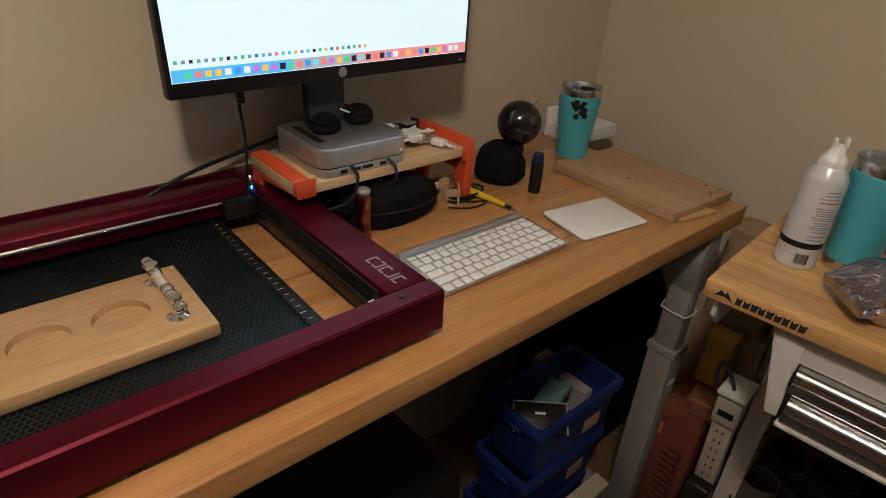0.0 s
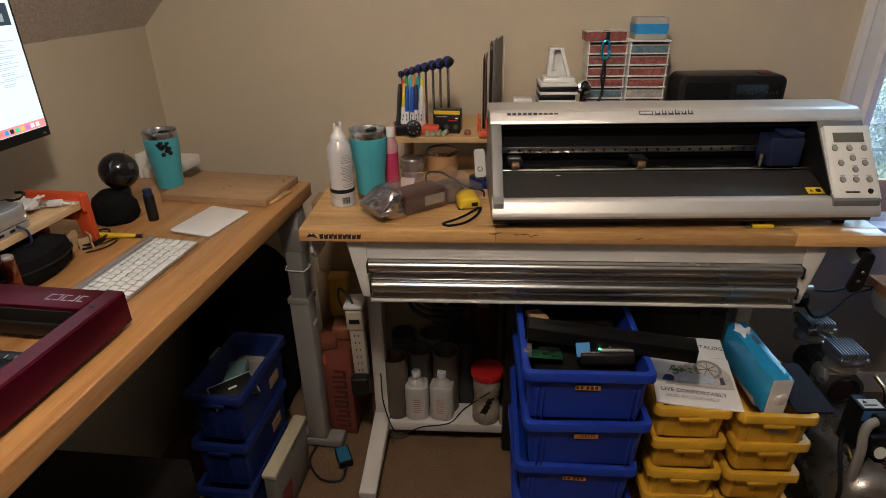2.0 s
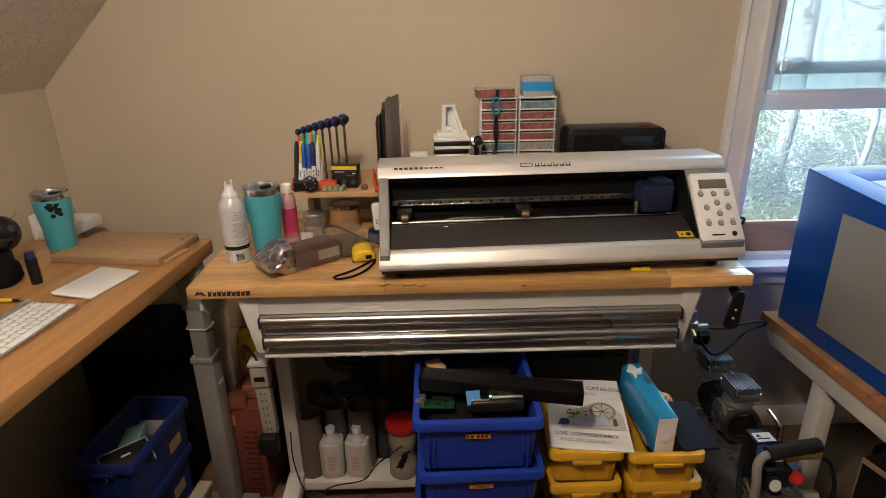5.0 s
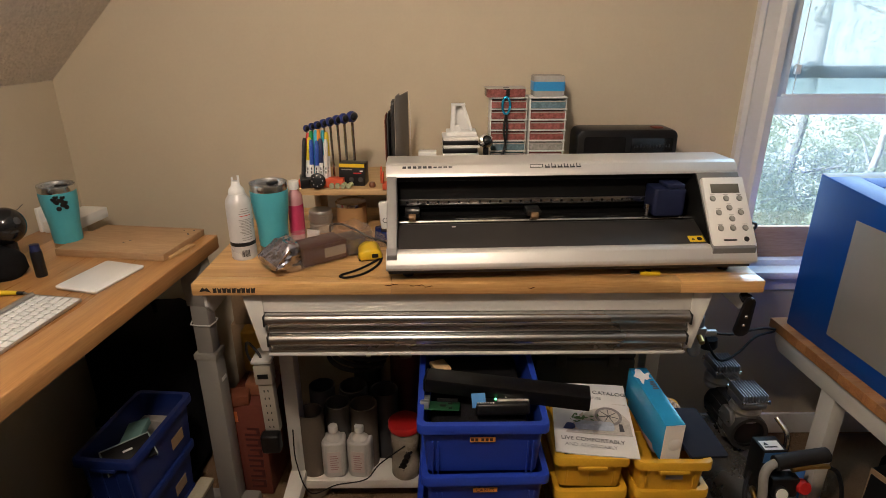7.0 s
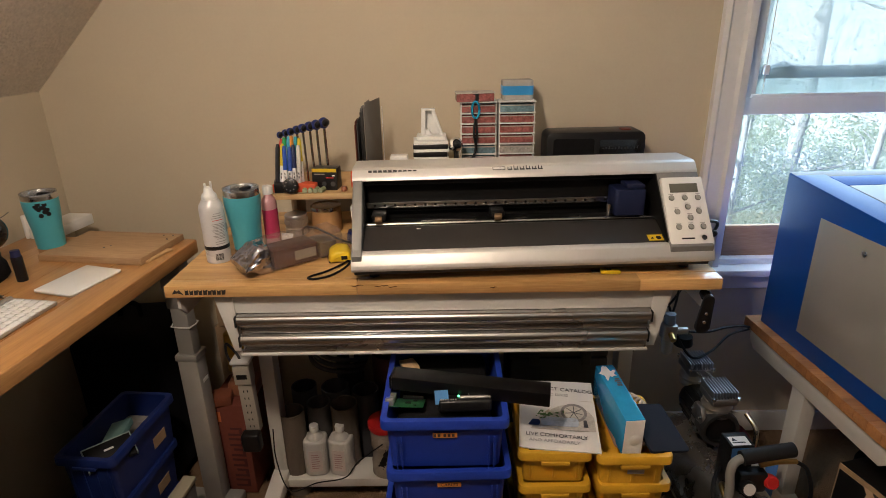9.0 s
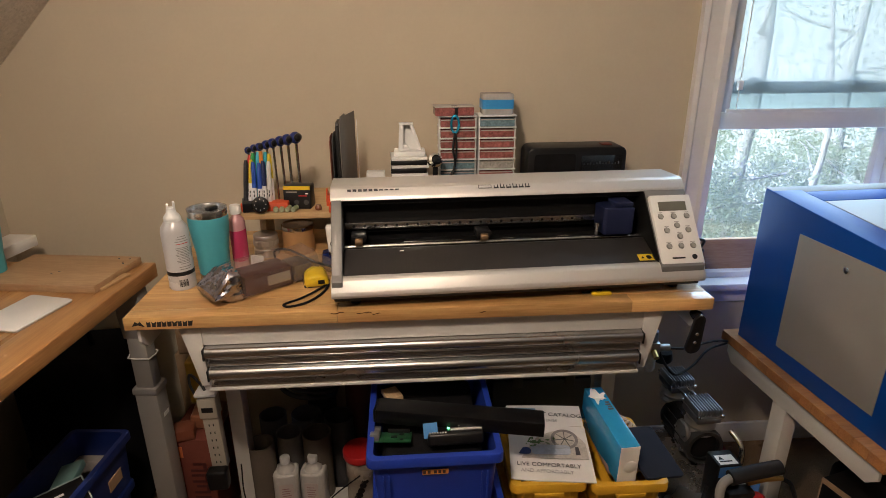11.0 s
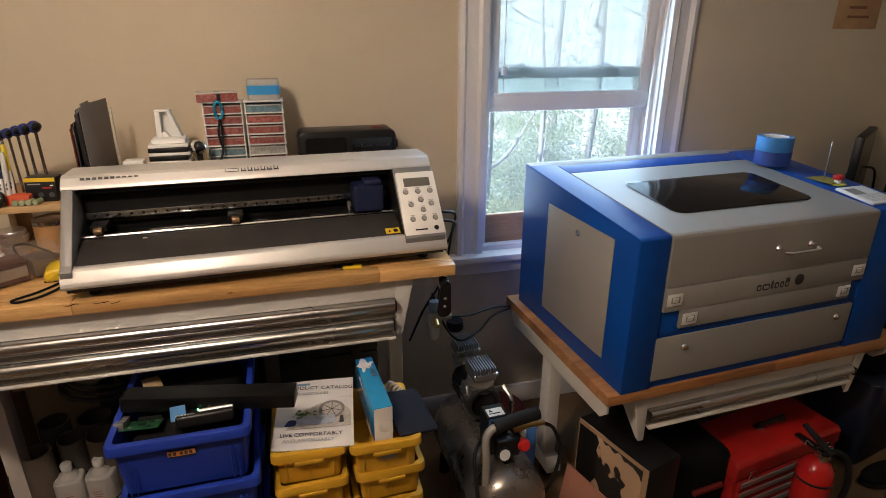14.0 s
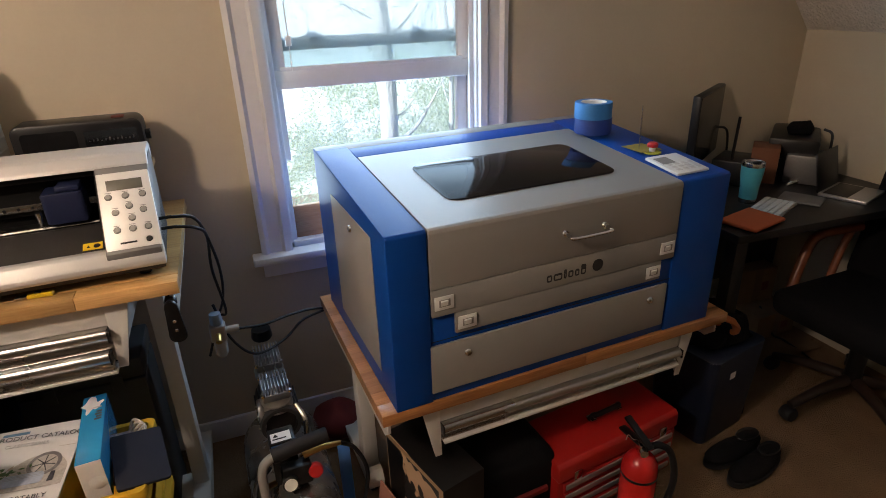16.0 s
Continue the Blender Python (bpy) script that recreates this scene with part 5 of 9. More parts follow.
# crumpled see-through bag with parts inside
bagm = pose(0.150, -0.268, BZ + 0.001, 0, 0, 38) @ Matrix.Scale(1.14, 4)
bag = thing("antistatic_bag", "shiny smoky film bag with brown parts and a crinkled end", "plastic bag", bagm)
FOIL, nt, bsdf, co = base_mat("shiny_film")
bsdf.inputs["Base Color"].default_value = (0.46, 0.40, 0.38, 1)
bsdf.inputs["Metallic"].default_value = 0.35
bsdf.inputs["Roughness"].default_value = 0.08
bsdf.inputs["Specular IOR Level"].default_value = 0.9
bsdf.inputs["Alpha"].default_value = 0.22
add_bump(nt, bsdf, noise_node(nt, co, 30, 2.0, 0.5), 0.8, 0.008)
SILVERFILM = M("silver_film", (0.46, 0.45, 0.52), 0.14, 1.0, var=0.35, scale=30, bump=1.0, bscale=50, depth=0.006)


def film_tube(y0, y1, n, half, height, seed, closed):
    """A slack tube of film along y: rounded-square section, creased, pinched to a flat fin at the closed end."""
    bm = bmesh.new()
    rings = []
    for k in range(n + 1):
        f = k / n
        y = y0 + (y1 - y0) * f
        pinch = 1.0 if not closed else 1 - 0.72 * max(0.0, f - 0.35) / 0.65
        ring = []
        for q in range(28):
            a = 2 * math.pi * q / 28
            cx, cz = math.cos(a), math.sin(a)
            r = 1 / max(abs(cx), abs(cz)) ** 0.82
            wob = 1 + 0.13 * noise.noise(Vector((cx * 2.2, y * 34, cz * 2.2 + seed))) + 0.07 * abs(noise.noise(Vector((cx * 6, y * 60, cz * 6 + seed))))
            ring.append(bm.verts.new((half * cx * r * wob * (1 + 0.15 * (1 - pinch)), y, max(0.0006, height * 0.5 * (1 + cz * r * wob * pinch) * (0.55 + 0.45 * pinch)))))
        rings.append(ring)
    for a, b in zip(rings, rings[1:]):
        for q in range(28):
            bm.faces.new((a[q], a[(q + 1) % 28], b[(q + 1) % 28], b[q]))
    bm.faces.new(rings[0][::-1])
    bm.faces.new(rings[-1])
    bmesh.ops.triangulate(bm, faces=bm.faces[:])
    bmesh.ops.recalc_face_normals(bm, faces=bm.faces[:])
    return bm


part("film", film_tube(-0.105, 0.072, 22, 0.043, 0.066, 0.0, False), FOIL, bag, "thin smoky film", 18)
part("film_end", film_tube(0.0722, 0.132, 16, 0.043, 0.066, 3.0, True), SILVERFILM, bag, "silvery crinkled end of the bag", 12)
part("film_fin", film_tube(-0.150, -0.1055, 10, 0.030, 0.030, 7.0, False), FOIL, bag, "loose twisted end of the film", 12)
BROWN = M("brown_parts", (0.060, 0.017, 0.014), 0.4, var=0.2)
part("part_block", box(-0.032, 0.030, -0.095, -0.052, 0.002, 0.040, bev=0.004), M("grey_brown_part", (0.09, 0.07, 0.06), 0.4), bag)
part("part_block", box(-0.033, 0.033, -0.045, 0.062, 0.002, 0.046, bev=0.004), BROWN, bag)
part("pale_label", box(-0.0345, -0.0335, -0.040, 0.012, 0.014, 0.036, bev=0), M("dull_pale_label", (0.30, 0.27, 0.22), 0.6), bag, "dull pale label on the part")
solid("black_lead", tube(bmesh.new(), [(0.28, -0.27, BZ + 0.004), (0.235, -0.275, BZ + 0.060), (0.22, -0.31, BZ + 0.070), (0.21, -0.345, BZ + 0.058), (0.20, -0.385, BZ + 0.040), (0.19, -0.425, BZ + 0.03), (0.215, -0.43, BZ + 0.006)], 0.0030, 8), BLACK, "black cable arching over the bag", "cable")

tapem = thing("tape_measure", "yellow tape measure with a black wrist strap", "tape measure", pose(0.160, -0.388, BZ + 0.0004, 0, 0, 12) @ Matrix.Diagonal((1.0, 1.0, 0.74, 1)))
part("case", prism(bmesh.new(), [(-0.028, 0.002), (-0.03, 0.012), (-0.026, 0.034), (-0.012, 0.046), (0.012, 0.046), (0.028, 0.034), (0.030, 0.008), (0.026, 0.002)], -0.036, 0.036, "x", 0.010, 3), YELLOW, tapem)
part("bumper", box(-0.030, 0.031, -0.0305, 0.0315, 0.0, 0.0065, bev=0.003), BLACK, tapem)
part("badge", box(-0.0366, -0.0355, -0.018, -0.002, 0.014, 0.028, bev=0), BLACK, tapem)
part("blade_hook", box(-0.012, 0.012, 0.0305, 0.034, 0.004, 0.016, bev=0.001), STEEL, tapem)
part("strap", tube(bmesh.new(), [(-0.01, -0.028, 0.012), (-0.045, -0.022, 0.004), (-0.085, 0.0, 0.003), (-0.118, 0.034, 0.003), (-0.128, 0.072, 0.003), (-0.112, 0.082, 0.003), (-0.09, 0.045, 0.003), (-0.06, 0.008, 0.004), (-0.03, -0.024, 0.008)], 0.0035, 8), FABRIC, tapem, "black woven wrist strap")

# ---- back shelf on the bench ----
SZ = 1.097
shelf = thing("bench_shelf", "narrow raw wooden shelf along the back of the bench", "shelf")
part("board", box(0.30, 0.575, -1.285, -0.178, SZ - 0.017, SZ, bev=0.002), wood("shelf_wood", (0.46, 0.29, 0.13), (0.62, 0.43, 0.22), 0.5, (12, 1, 12), 2.4), shelf)
for y in (-0.20, -0.76, -1.27):
    part("support", box(0.45, 0.56, y - 0.009, y + 0.009, BZ, SZ - 0.0172, bev=0.002), PLAIN_WOOD, shelf)

jar = thing("metal_jar", "small steel jar with a knurled lid", "jar", pose(0.377, -0.221, BZ + 0.0004))
part("body", lathe(bmesh.new(), [(0, 0), (0.032, 0), (0.034, 0.004), (0.034, 0.022), (0.032, 0.024), (0.032, 0.03), (0.034, 0.032), (0.034, 0.05), (0, 0.05)], 32), ALU, jar)
for k in range(40):
    part("knurl", box(0.0335, 0.0350, -0.0011, 0.0011, 0.033, 0.0475, bev=0.0003, seg=1, m=pose(0, 0, 0, 0, 0, 9 * k)), ALU, jar)
part("lid", lathe(bmesh.new(), [(0.0330, 0.0505), (0.0335, 0.053), (0.0335, 0.060), (0.0315, 0.063), (0, 0.062)], 32), ALU, jar, "ridged steel lid")
tinm = thing("cardboard_tub", "round tan cardboard tub with a tin lid", "tub", pose(0.405, -0.308, BZ + 0.0004))
part("body", lathe(bmesh.new(), [(0, 0), (0.044, 0), (0.045, 0.003), (0.045, 0.070), (0, 0.070)], 36), M("tan_tub", (0.42, 0.24, 0.10), 0.6, var=0.1), tinm)
part("lid", lathe(bmesh.new(), [(0.0452, 0.068), (0.0458, 0.070), (0.0458, 0.080), (0.043, 0.082), (0.040, 0.079), (0, 0.079)], 36), STEEL, tinm, "bare tin lid")
solid("paper_scrap", crumple(box(-0.022, 0.022, -0.0012, 0.0012, 0, 0.034, bev=0.0005), 0.004, 30), PAPER, "folded scrap of white paper", "paper", pose(0.268, -0.218, BZ + 0.002, 18, 10, 62))
usb = thing("usb_reader", "white card reader standing in a dark blue base", "card reader", pose(0.300, -0.418, BZ + 0.0004, 0, 0, 4))
part("base", prism(bmesh.new(), [(-0.028, 0), (-0.026, 0.030), (-0.012, 0.032), (-0.012, 0.022), (0.012, 0.022), (0.012, 0.034), (0.030, 0.030), (0.032, 0)], -0.02, 0.02, "x", 0.002), M("clear_navy_plastic", (0.010, 0.022, 0.13), 0.15, var=0.3, scale=40, bump=0, coat=0.3), usb, "translucent dark blue base")
part("body", prism(bmesh.new(), rounded(0.030, 0.078, 0.007), -0.008, 0.008, "z", 0.002, m=pose(0, 0, 0.070, 90, 0, 90) @ pose(0, 0, 0, 0, 0, -4)), WHITE, usb)
part("ring_mark", lathe(bmesh.new(), [(0.0055, 0.0), (0.0075, 0.0), (0.0075, 0.0005), (0.0055, 0.0005)], 24, pose(-0.0081, 0, 0.056, 0, -90)), DARK_GREY, usb)
part("ring_gap", box(-0.0092, -0.0086, -0.0014, 0.0014, 0.060, 0.066, bev=0), WHITE, usb)

# pens in the orange rack
rack = thing("pen_rack", "orange printed rack for marker pens", "pen rack", pose(0.335, -0.242, SZ))
part("trough", box(-0.018, 0.02, -0.062, 0.062, 0, 0.024, bev=0.003), ORANGE, rack)
COLS = [(0.02, 0.02, 0.025), (0.62, 0.05, 0.04), (0.72, 0.55, 0.02), (0.02, 0.35, 0.08), (0.03, 0.10, 0.48), (0.05, 0.45, 0.62), (0.03, 0.09, 0.42), (0.75, 0.28, 0.03), (0.02, 0.03, 0.10), (0.02, 0.32, 0.40), (0.70, 0.68, 0.64), (0.72, 0.55, 0.02)]
rng = random.Random(5)
PENMAT = [M("pen_cap", c, 0.35, var=0.05, bump=0) for c in COLS]
for i, mt in enumerate(PENMAT):
    row, k = i % 2, i // 2
    y = -0.189 - 0.0132 * k - 0.005 * row
    t = thing("marker_pen", "white-barrelled marker pen with a coloured cap", "pen", pose(0.331 + 0.016 * row, y, SZ + 0.003, 2.5 + rng.random() * 3 - 0.8 * k, 7 + 3 * rng.random(), 0), "pens in the rack")
    h = 0.124 + 0.010 * rng.random() + 0.018 * row
    cap = 0.060 + 0.008 * rng.random()
    part("barrel", lathe(bmesh.new(), [(0, 0), (0.005, 0), (0.0058, 0.003), (0.0058, h - cap), (0, h - cap)], 14), PAPER if i % 5 else mt, t)
    part("cap", lathe(bmesh.new(), [(0.0062, h - cap - 0.001), (0.0060, h - 0.012), (0.0042, h - 0.001), (0.003, h), (0, h)], 14), mt, t)
    part("clip", box(-0.0078, -0.0060, -0.0012, 0.0012, h - cap * 0.8, h - 0.010, bev=0.0004), mt, t)
    for z in (0.034, 0.044):
        part("print_bar", box(-0.0064, -0.0056, -0.0014, 0.0014, z, z + 0.007, bev=0), DARK_GREY, t)
HANDLE_BLUE = M("blue_handle_plastic", (0.014, 0.030, 0.17), 0.38, var=0.15, scale=9, bump=0.15, bscale=300)
keyrack = thing("hex_key_rack", "black and yellow box holding blue-handled hex drivers", "tool rack", pose(0.357, -0.324, SZ, 0, 0, -6))
part("box", prism(bmesh.new(), [(-0.020, 0), (-0.012, 0.062), (0.03, 0.062), (0.03, 0)], -0.040, 0.034, "y", 0.002), BLACK, keyrack)
part("top_band", box(-0.0006, 0, -0.039, 0.033, 0.0, 0.010, bev=0, m=pose(-0.0142, 0, 0.0515, 0, 7.4)), YELLOW, keyrack, "yellow printed band")
for k, (a, b, z, mt) in enumerate(((-0.004, 0.026, 0.044, GREY_METAL), (-0.034, -0.026, 0.040, PAPER), (-0.030, -0.008, 0.034, RED))):
    part("text_bar", box(-0.0006, 0, a, b, 0, 0.003, bev=0, m=pose(-0.0203 + z * 0.129, 0, z, 0, 7.4)), mt, keyrack)
for i in range(3):
    part("round_label", lathe(bmesh.new(), [(0, 0.0006), (0.0065, 0.0006), (0.007, 0)], 18, pose(-0.0181, -0.028 + 0.026 * i, 0.018, 0, -82.6)), DARK_GREY, keyrack)
for i in range(8):
    y, big = -0.200 - 0.0148 * i - 0.0005 * i * i, 0.92 + 0.085 * i
    t = thing("hex_driver", "hex driver with a dark blue and black winged handle", "hex driver", pose(0.392 + 0.004 * (i % 2), y, SZ + 0.0005, 0, -2, -8), "hex drivers in the rack")
    zt = 0.146 + 0.0045 * i
    part("shaft", tube(bmesh.new(), [(0, 0, 0), (0, 0, zt)], 0.0026 * big, 8, 0), STEEL, t)
    part("handle", crumple(ball(bmesh.new(), 0.0124 * big, (0, 0.001, zt + 0.006), (0.95, 0.82, 0.85), 16, 10), 0.0008, 90), HANDLE_BLUE, t)
    part("handle_wing", ball(bmesh.new(), 0.0104 * big, (-0.006, -0.0055 * big, zt + 0.008), (1.25, 0.62, 0.72), 12, 8), BLACK, t, "black rubber handle wing")
    part("handle_wing", ball(bmesh.new(), 0.0062 * big, (0.009, 0.004 * big, zt + 0.004), (1.2, 0.6, 0.7), 12, 8), HANDLE_BLUE, t)
for i in range(4):
    t = thing("thread_spool", "short pale green cylinder lying on the shelf", "spool", pose(0.316, -0.272 - 0.0165 * i, SZ + 0.0072, 0, -90, 10 - 8 * i), "spools on the shelf")
    part("core", lathe(bmesh.new(), [(0, -0.013), (0.0068, -0.013), (0.0068, -0.011), (0.0068, 0.012), (0.0055, 0.013), (0.0035, 0.0125), (0, 0.0115)], 16), M("pale_green_core", (0.34, 0.38, 0.24), 0.6) if not bpy.data.materials.get("pale_green_core") else bpy.data.materials["pale_green_core"], t)
    part("thread", lathe(bmesh.new(), [(0.0069, -0.009), (0.0071, -0.007), (0.0071, 0.007), (0.0069, 0.009)], 16), M("pale_green_thread", (0.26, 0.31, 0.16), 0.8), t)
solid("small_bead", lathe(bmesh.new(), [(0, 0), (0.008, 0), (0.01, 0.006), (0.007, 0.014), (0, 0.015)], 16), M("brown_bead", (0.20, 0.07, 0.03), 0.3), "small brown wooden knob", "knob", pose(0.325, -0.383, SZ))
bell = thing("bit_holder", "round black holder with a ring of steel bits", "bit holder", pose(0.304, -0.236, SZ + 0.0222, 0, -72, 8))
part("body", lathe(bmesh.new(), [(0, -0.012), (0.019, -0.012), (0.022, -0.008), (0.022, 0.006), (0.019, 0.010), (0.008, 0.011), (0, 0.011)], 28), GLOSS_BLACK, bell)
for k in range(8):
    part("bit", lathe(bmesh.new(), [(0, 0.0025), (0.0016, 0.0025), (0.0018, 0)], 6, pose(0.014 * math.cos(k * 0.785), 0.014 * math.sin(k * 0.785), 0.0106)), STEEL, bell, "steel driver bit")

solid("black_block", box(-0.03, 0.03, -0.022, 0.022, 0, 0.028, bev=0.003), BLACK, "small black plastic block on the shelf end", "block", pose(0.34, -0.178 + -0.024, SZ, 0, 0, 14))

# upright panels in an orange bracket
bracket = thing("panel_bracket", "orange printed bracket holding thin sheets upright", "bracket", pose(0.316, -0.444, SZ))
part("comb", box(-0.024, 0.006, -0.046, 0.030, 0, 0.018, bev=0.002), ORANGE, bracket)
for y in (0.026, 0.008, -0.012, -0.044):
    part("tooth", box(-0.024, 0.004, y, y + 0.0045, 0.0181, 0.046, bev=0.0015), ORANGE, bracket)
part("cheek", prism(bmesh.new(), [(-0.024, 0.0181), (0.006, 0.0181), (0.006, 0.05), (-0.004, 0.062), (-0.016, 0.062), (-0.024, 0.05)], 0.0306, 0.0345, "y", 0.001), ORANGE, bracket)
SHEETS = (("thin brown sheet standing upright", -0.4225, 0.196, 0.0022, 0.0, RED_CARD), ("dark brown sheet standing upright", -0.4285, 0.200, 0.0030, 0.004, DARK_GREY), ("thick black sheet standing upright", -0.4400, 0.232, 0.0075, 0.0, BLACK), ("taupe board standing upright", -0.4490, 0.246, 0.0022, 0.010, M("taupe_sheet", (0.17, 0.145, 0.12), 0.6)))
for lb, y, h, th, back, mt in SHEETS:
    outline = [(0, 0), (0.0, h - 0.014), (0.010, h - 0.012), (0.012, h - 0.004), (0.052, h), (0.056, h - 0.006), (0.15, h - 0.004), (0.15, 0)]
    solid("upright_sheet", prism(bmesh.new(), outline, -th, 0.0, "y", 0.0004), mt, lb, "sheet", pose(0.332 + back, y, SZ + 0.0003, 0, 0, -11 if "taupe" in lb else -2), "upright sheets")
solid("upright_sheet", box(0, 0.012, -0.0012, 0, 0, 0.216, bev=0.0004), PAPER, "thin white strip standing behind the boards", "sheet", pose(0.490, -0.484, SZ + 0.0003), "upright sheets")
solid("white_cube", box(-0.02, 0.02, -0.026, 0.026, 0, 0.080, bev=0.003), WHITE, "white printed plastic block behind the cutter", "block", pose(0.428, -0.536, SZ + 0.0003))

# white printed stand on stacked cases
for i, (z0, z1, mt, lb) in enumerate(((0.0, 0.066, DARK_GREY, "dark grey flat case"), (0.0665, 0.078, PAPER, "white flat case"), (0.0785, 0.092, BLACK, "black flat case"), (0.0925, 0.101, PAPER, "white flat case"), (0.1015, 0.114, BLACK, "black flat case"), (0.1145, 0.124, PAPER, "thin white flat case"))):
    solid("flat_case", box(-0.045, 0.045, -0.052 + 0.002 * (i % 3), 0.052, z0, z1, bev=0.002), mt, lb + " in a stack", "case", pose(0.440, -0.632, SZ + 0.0003, 0, 0, 3 * (i % 2)), "stacked cases")
stand = thing("printed_stand", "white 3d-printed A-shaped stand", "stand", pose(0.44, -0.632, SZ + 0.1246) @ Matrix.Diagonal((1, 1, 0.80, 1)))
part("post", prism(bmesh.new(), [(0.030, 0.016), (0.016, 0.016), (0.014, 0.104), (0.026, 0.104)], -0.012, 0.012, "x", 0.001), WHITE, stand, "upright white post")
part("brace", prism(bmesh.new(), [(-0.026, 0.016), (-0.036, 0.016), (-0.012, 0.104), (-0.003, 0.104)], -0.012, 0.012, "x", 0.001), WHITE, stand, "slanting white brace")
part("back_plate", prism(bmesh.new(), [(0.030, 0.016), (-0.036, 0.016), (-0.012, 0.104), (0.026, 0.104)], 0.0125, 0.016, "x", 0.0005), WHITE, stand)
part("web", prism(bmesh.new(), [(0.0158, 0.016), (-0.004, 0.016), (0.006, 0.034), (0.0155, 0.034)], -0.010, 0.010, "x", 0.0005), WHITE, stand)
part("base", box(-0.035, 0.035, -0.045, 0.042, 0, 0.0158, bev=0.003), WHITE, stand)
part("top", box(-0.012, 0.016, -0.013, 0.027, 0.1043, 0.110, bev=0.001), WHITE, stand)

# small-part drawers
CLEARISH = M("cloudy_lip", (0.45, 0.40, 0.37), 0.2, var=0.1)
ACR_R, ACR_B, ACR_G = M("clear_red_tray", (0.30, 0.10, 0.09), 0.15, var=0.6, scale=60, bump=0), M("clear_blue_tray", (0.13, 0.21, 0.25), 0.15, var=0.6, scale=60, bump=0), M("clear_grey_tray", (0.36, 0.34, 0.32), 0.15, var=0.5, scale=60, bump=0)
for c, (y0, rows) in enumerate(((-0.722, "RRRRBBB"), (-0.838, "BRRRGRR"))):
    t = thing("parts_drawer_tower", "white rack of flat clear drawers with red and blue contents", "drawer unit", pose(0.490, y0, SZ + 0.0003), "parts drawer towers")
    part("back", box(0.076, 0.08, -0.108, 0, 0, 0.222, bev=0.001), WHITE, t)
    part("side", box(0, 0.0758, -0.003, 0, 0, 0.222, bev=0.0005), WHITE, t)
    part("side", box(0, 0.0758, -0.108, -0.105, 0, 0.222, bev=0.0005), WHITE, t)
    for i, k in enumerate(rows):
        z = 0.006 + 0.0308 * (6 - i)
        part("shelf_rail", box(-0.006, 0.0757, -0.110, 0.002, z - 0.003, z, bev=0.0008), WHITE, t)
        d = part("drawer", box(-0.002, 0.07, -0.1045, -0.0035, z + 0.001, z + 0.023, bev=0.002), {"R": ACR_R, "B": ACR_B, "G": ACR_G}[k], t, {"R": "clear drawer with red contents", "B": "clear drawer with blue contents", "G": "clear drawer with grey contents"}[k])
        part("lip", box(-0.0045, -0.0022, -0.1035, -0.0045, z + 0.0195, z + 0.0225, bev=0.0008), CLEARISH, d)
    part("shelf_rail", box(-0.006, 0.0757, -0.110, 0.002, 0.2205, 0.2235, bev=0.0008), WHITE, t)
tray = thing("loose_tray", "clear loose tray of red parts on the drawer tower", "tray", pose(0.49, -0.722, SZ + 0.2241, 0, 0, 4))
part("tray", box(-0.012, 0.05, -0.10, 0.012, 0, 0.024, bev=0.003), ACR_R, tray)
part("rim", box(-0.014, 0.052, -0.102, 0.014, 0.0242, 0.0275, bev=0.001), M("cloudy_rim", (0.5, 0.46, 0.42), 0.3), tray)
tub = thing("small_tub", "clear tub with a bright blue band", "tub", pose(0.540, -0.895, SZ + 0.2241))
part("body", prism(bmesh.new(), rounded(0.075, 0.092, 0.012), 0, 0.058, "z", 0.002), M("cloudy_tub", (0.40, 0.38, 0.36), 0.25), tub)
part("band", prism(bmesh.new(), rounded(0.077, 0.094, 0.012), 0.016, 0.042, "z"), M("bright_blue_band", (0.03, 0.28, 0.62), 0.4), tub, "bright blue band")
clip = thing("carabiner", "bright blue carabiner with a black cord hanging", "carabiner", pose(0.475, -0.766, SZ + 0.202))
part("ring", tube(bmesh.new(), [(0, 0.011 * math.cos(a), 0.024 * math.sin(a)) for a in [2 * math.pi * i / 12 for i in range(13)]], 0.0036, 8, 4), M("blue_anodised", (0.02, 0.38, 0.62), 0.25, 0.7), clip)
part("cord", tube(bmesh.new(), [(0, 0, -0.024), (-0.008, 0.006, -0.07), (-0.006, 0.0, -0.12), (-0.03, 0.03, -0.165), (-0.05, 0.05, -0.18)], 0.0034, 8), BLACK, clip, "twisted black cord")
part("cord", tube(bmesh.new(), [(0.004, -0.002, -0.024), (-0.004, -0.004, -0.08), (-0.008, 0.006, -0.14), (-0.022, 0.02, -0.172)], 0.003, 8), BLACK, clip, "twisted black cord")
part("strap_top", box(0.006, 0.03, -0.012, 0.012, 0.022, 0.050, bev=0.004), BLACK, clip)
head = thing("ball_head_mount", "small black and chrome ball mount", "mount", pose(0.432, -0.706, SZ))
part("ball", ball(bmesh.new(), 0.019, (0, 0, 0.106)), GLOSS_BLACK, head)
part("stem", tube(bmesh.new(), [(0, 0, 0), (0, 0, 0.09)], 0.008, 12, 0), BLACK, head)
part("ring", lathe(bmesh.new(), [(0.014, 0.0), (0.0205, 0.004), (0.0205, 0.009), (0.014, 0.013)], 24, pose(-0.002, 0.002, 0.108, 20, -70)), CHROME, head)
part("arm", tube(bmesh.new(), [(0, 0.01, 0.10), (-0.004, 0.035, 0.094), (0.0, 0.055, 0.083)], 0.005, 8), BLACK, head)

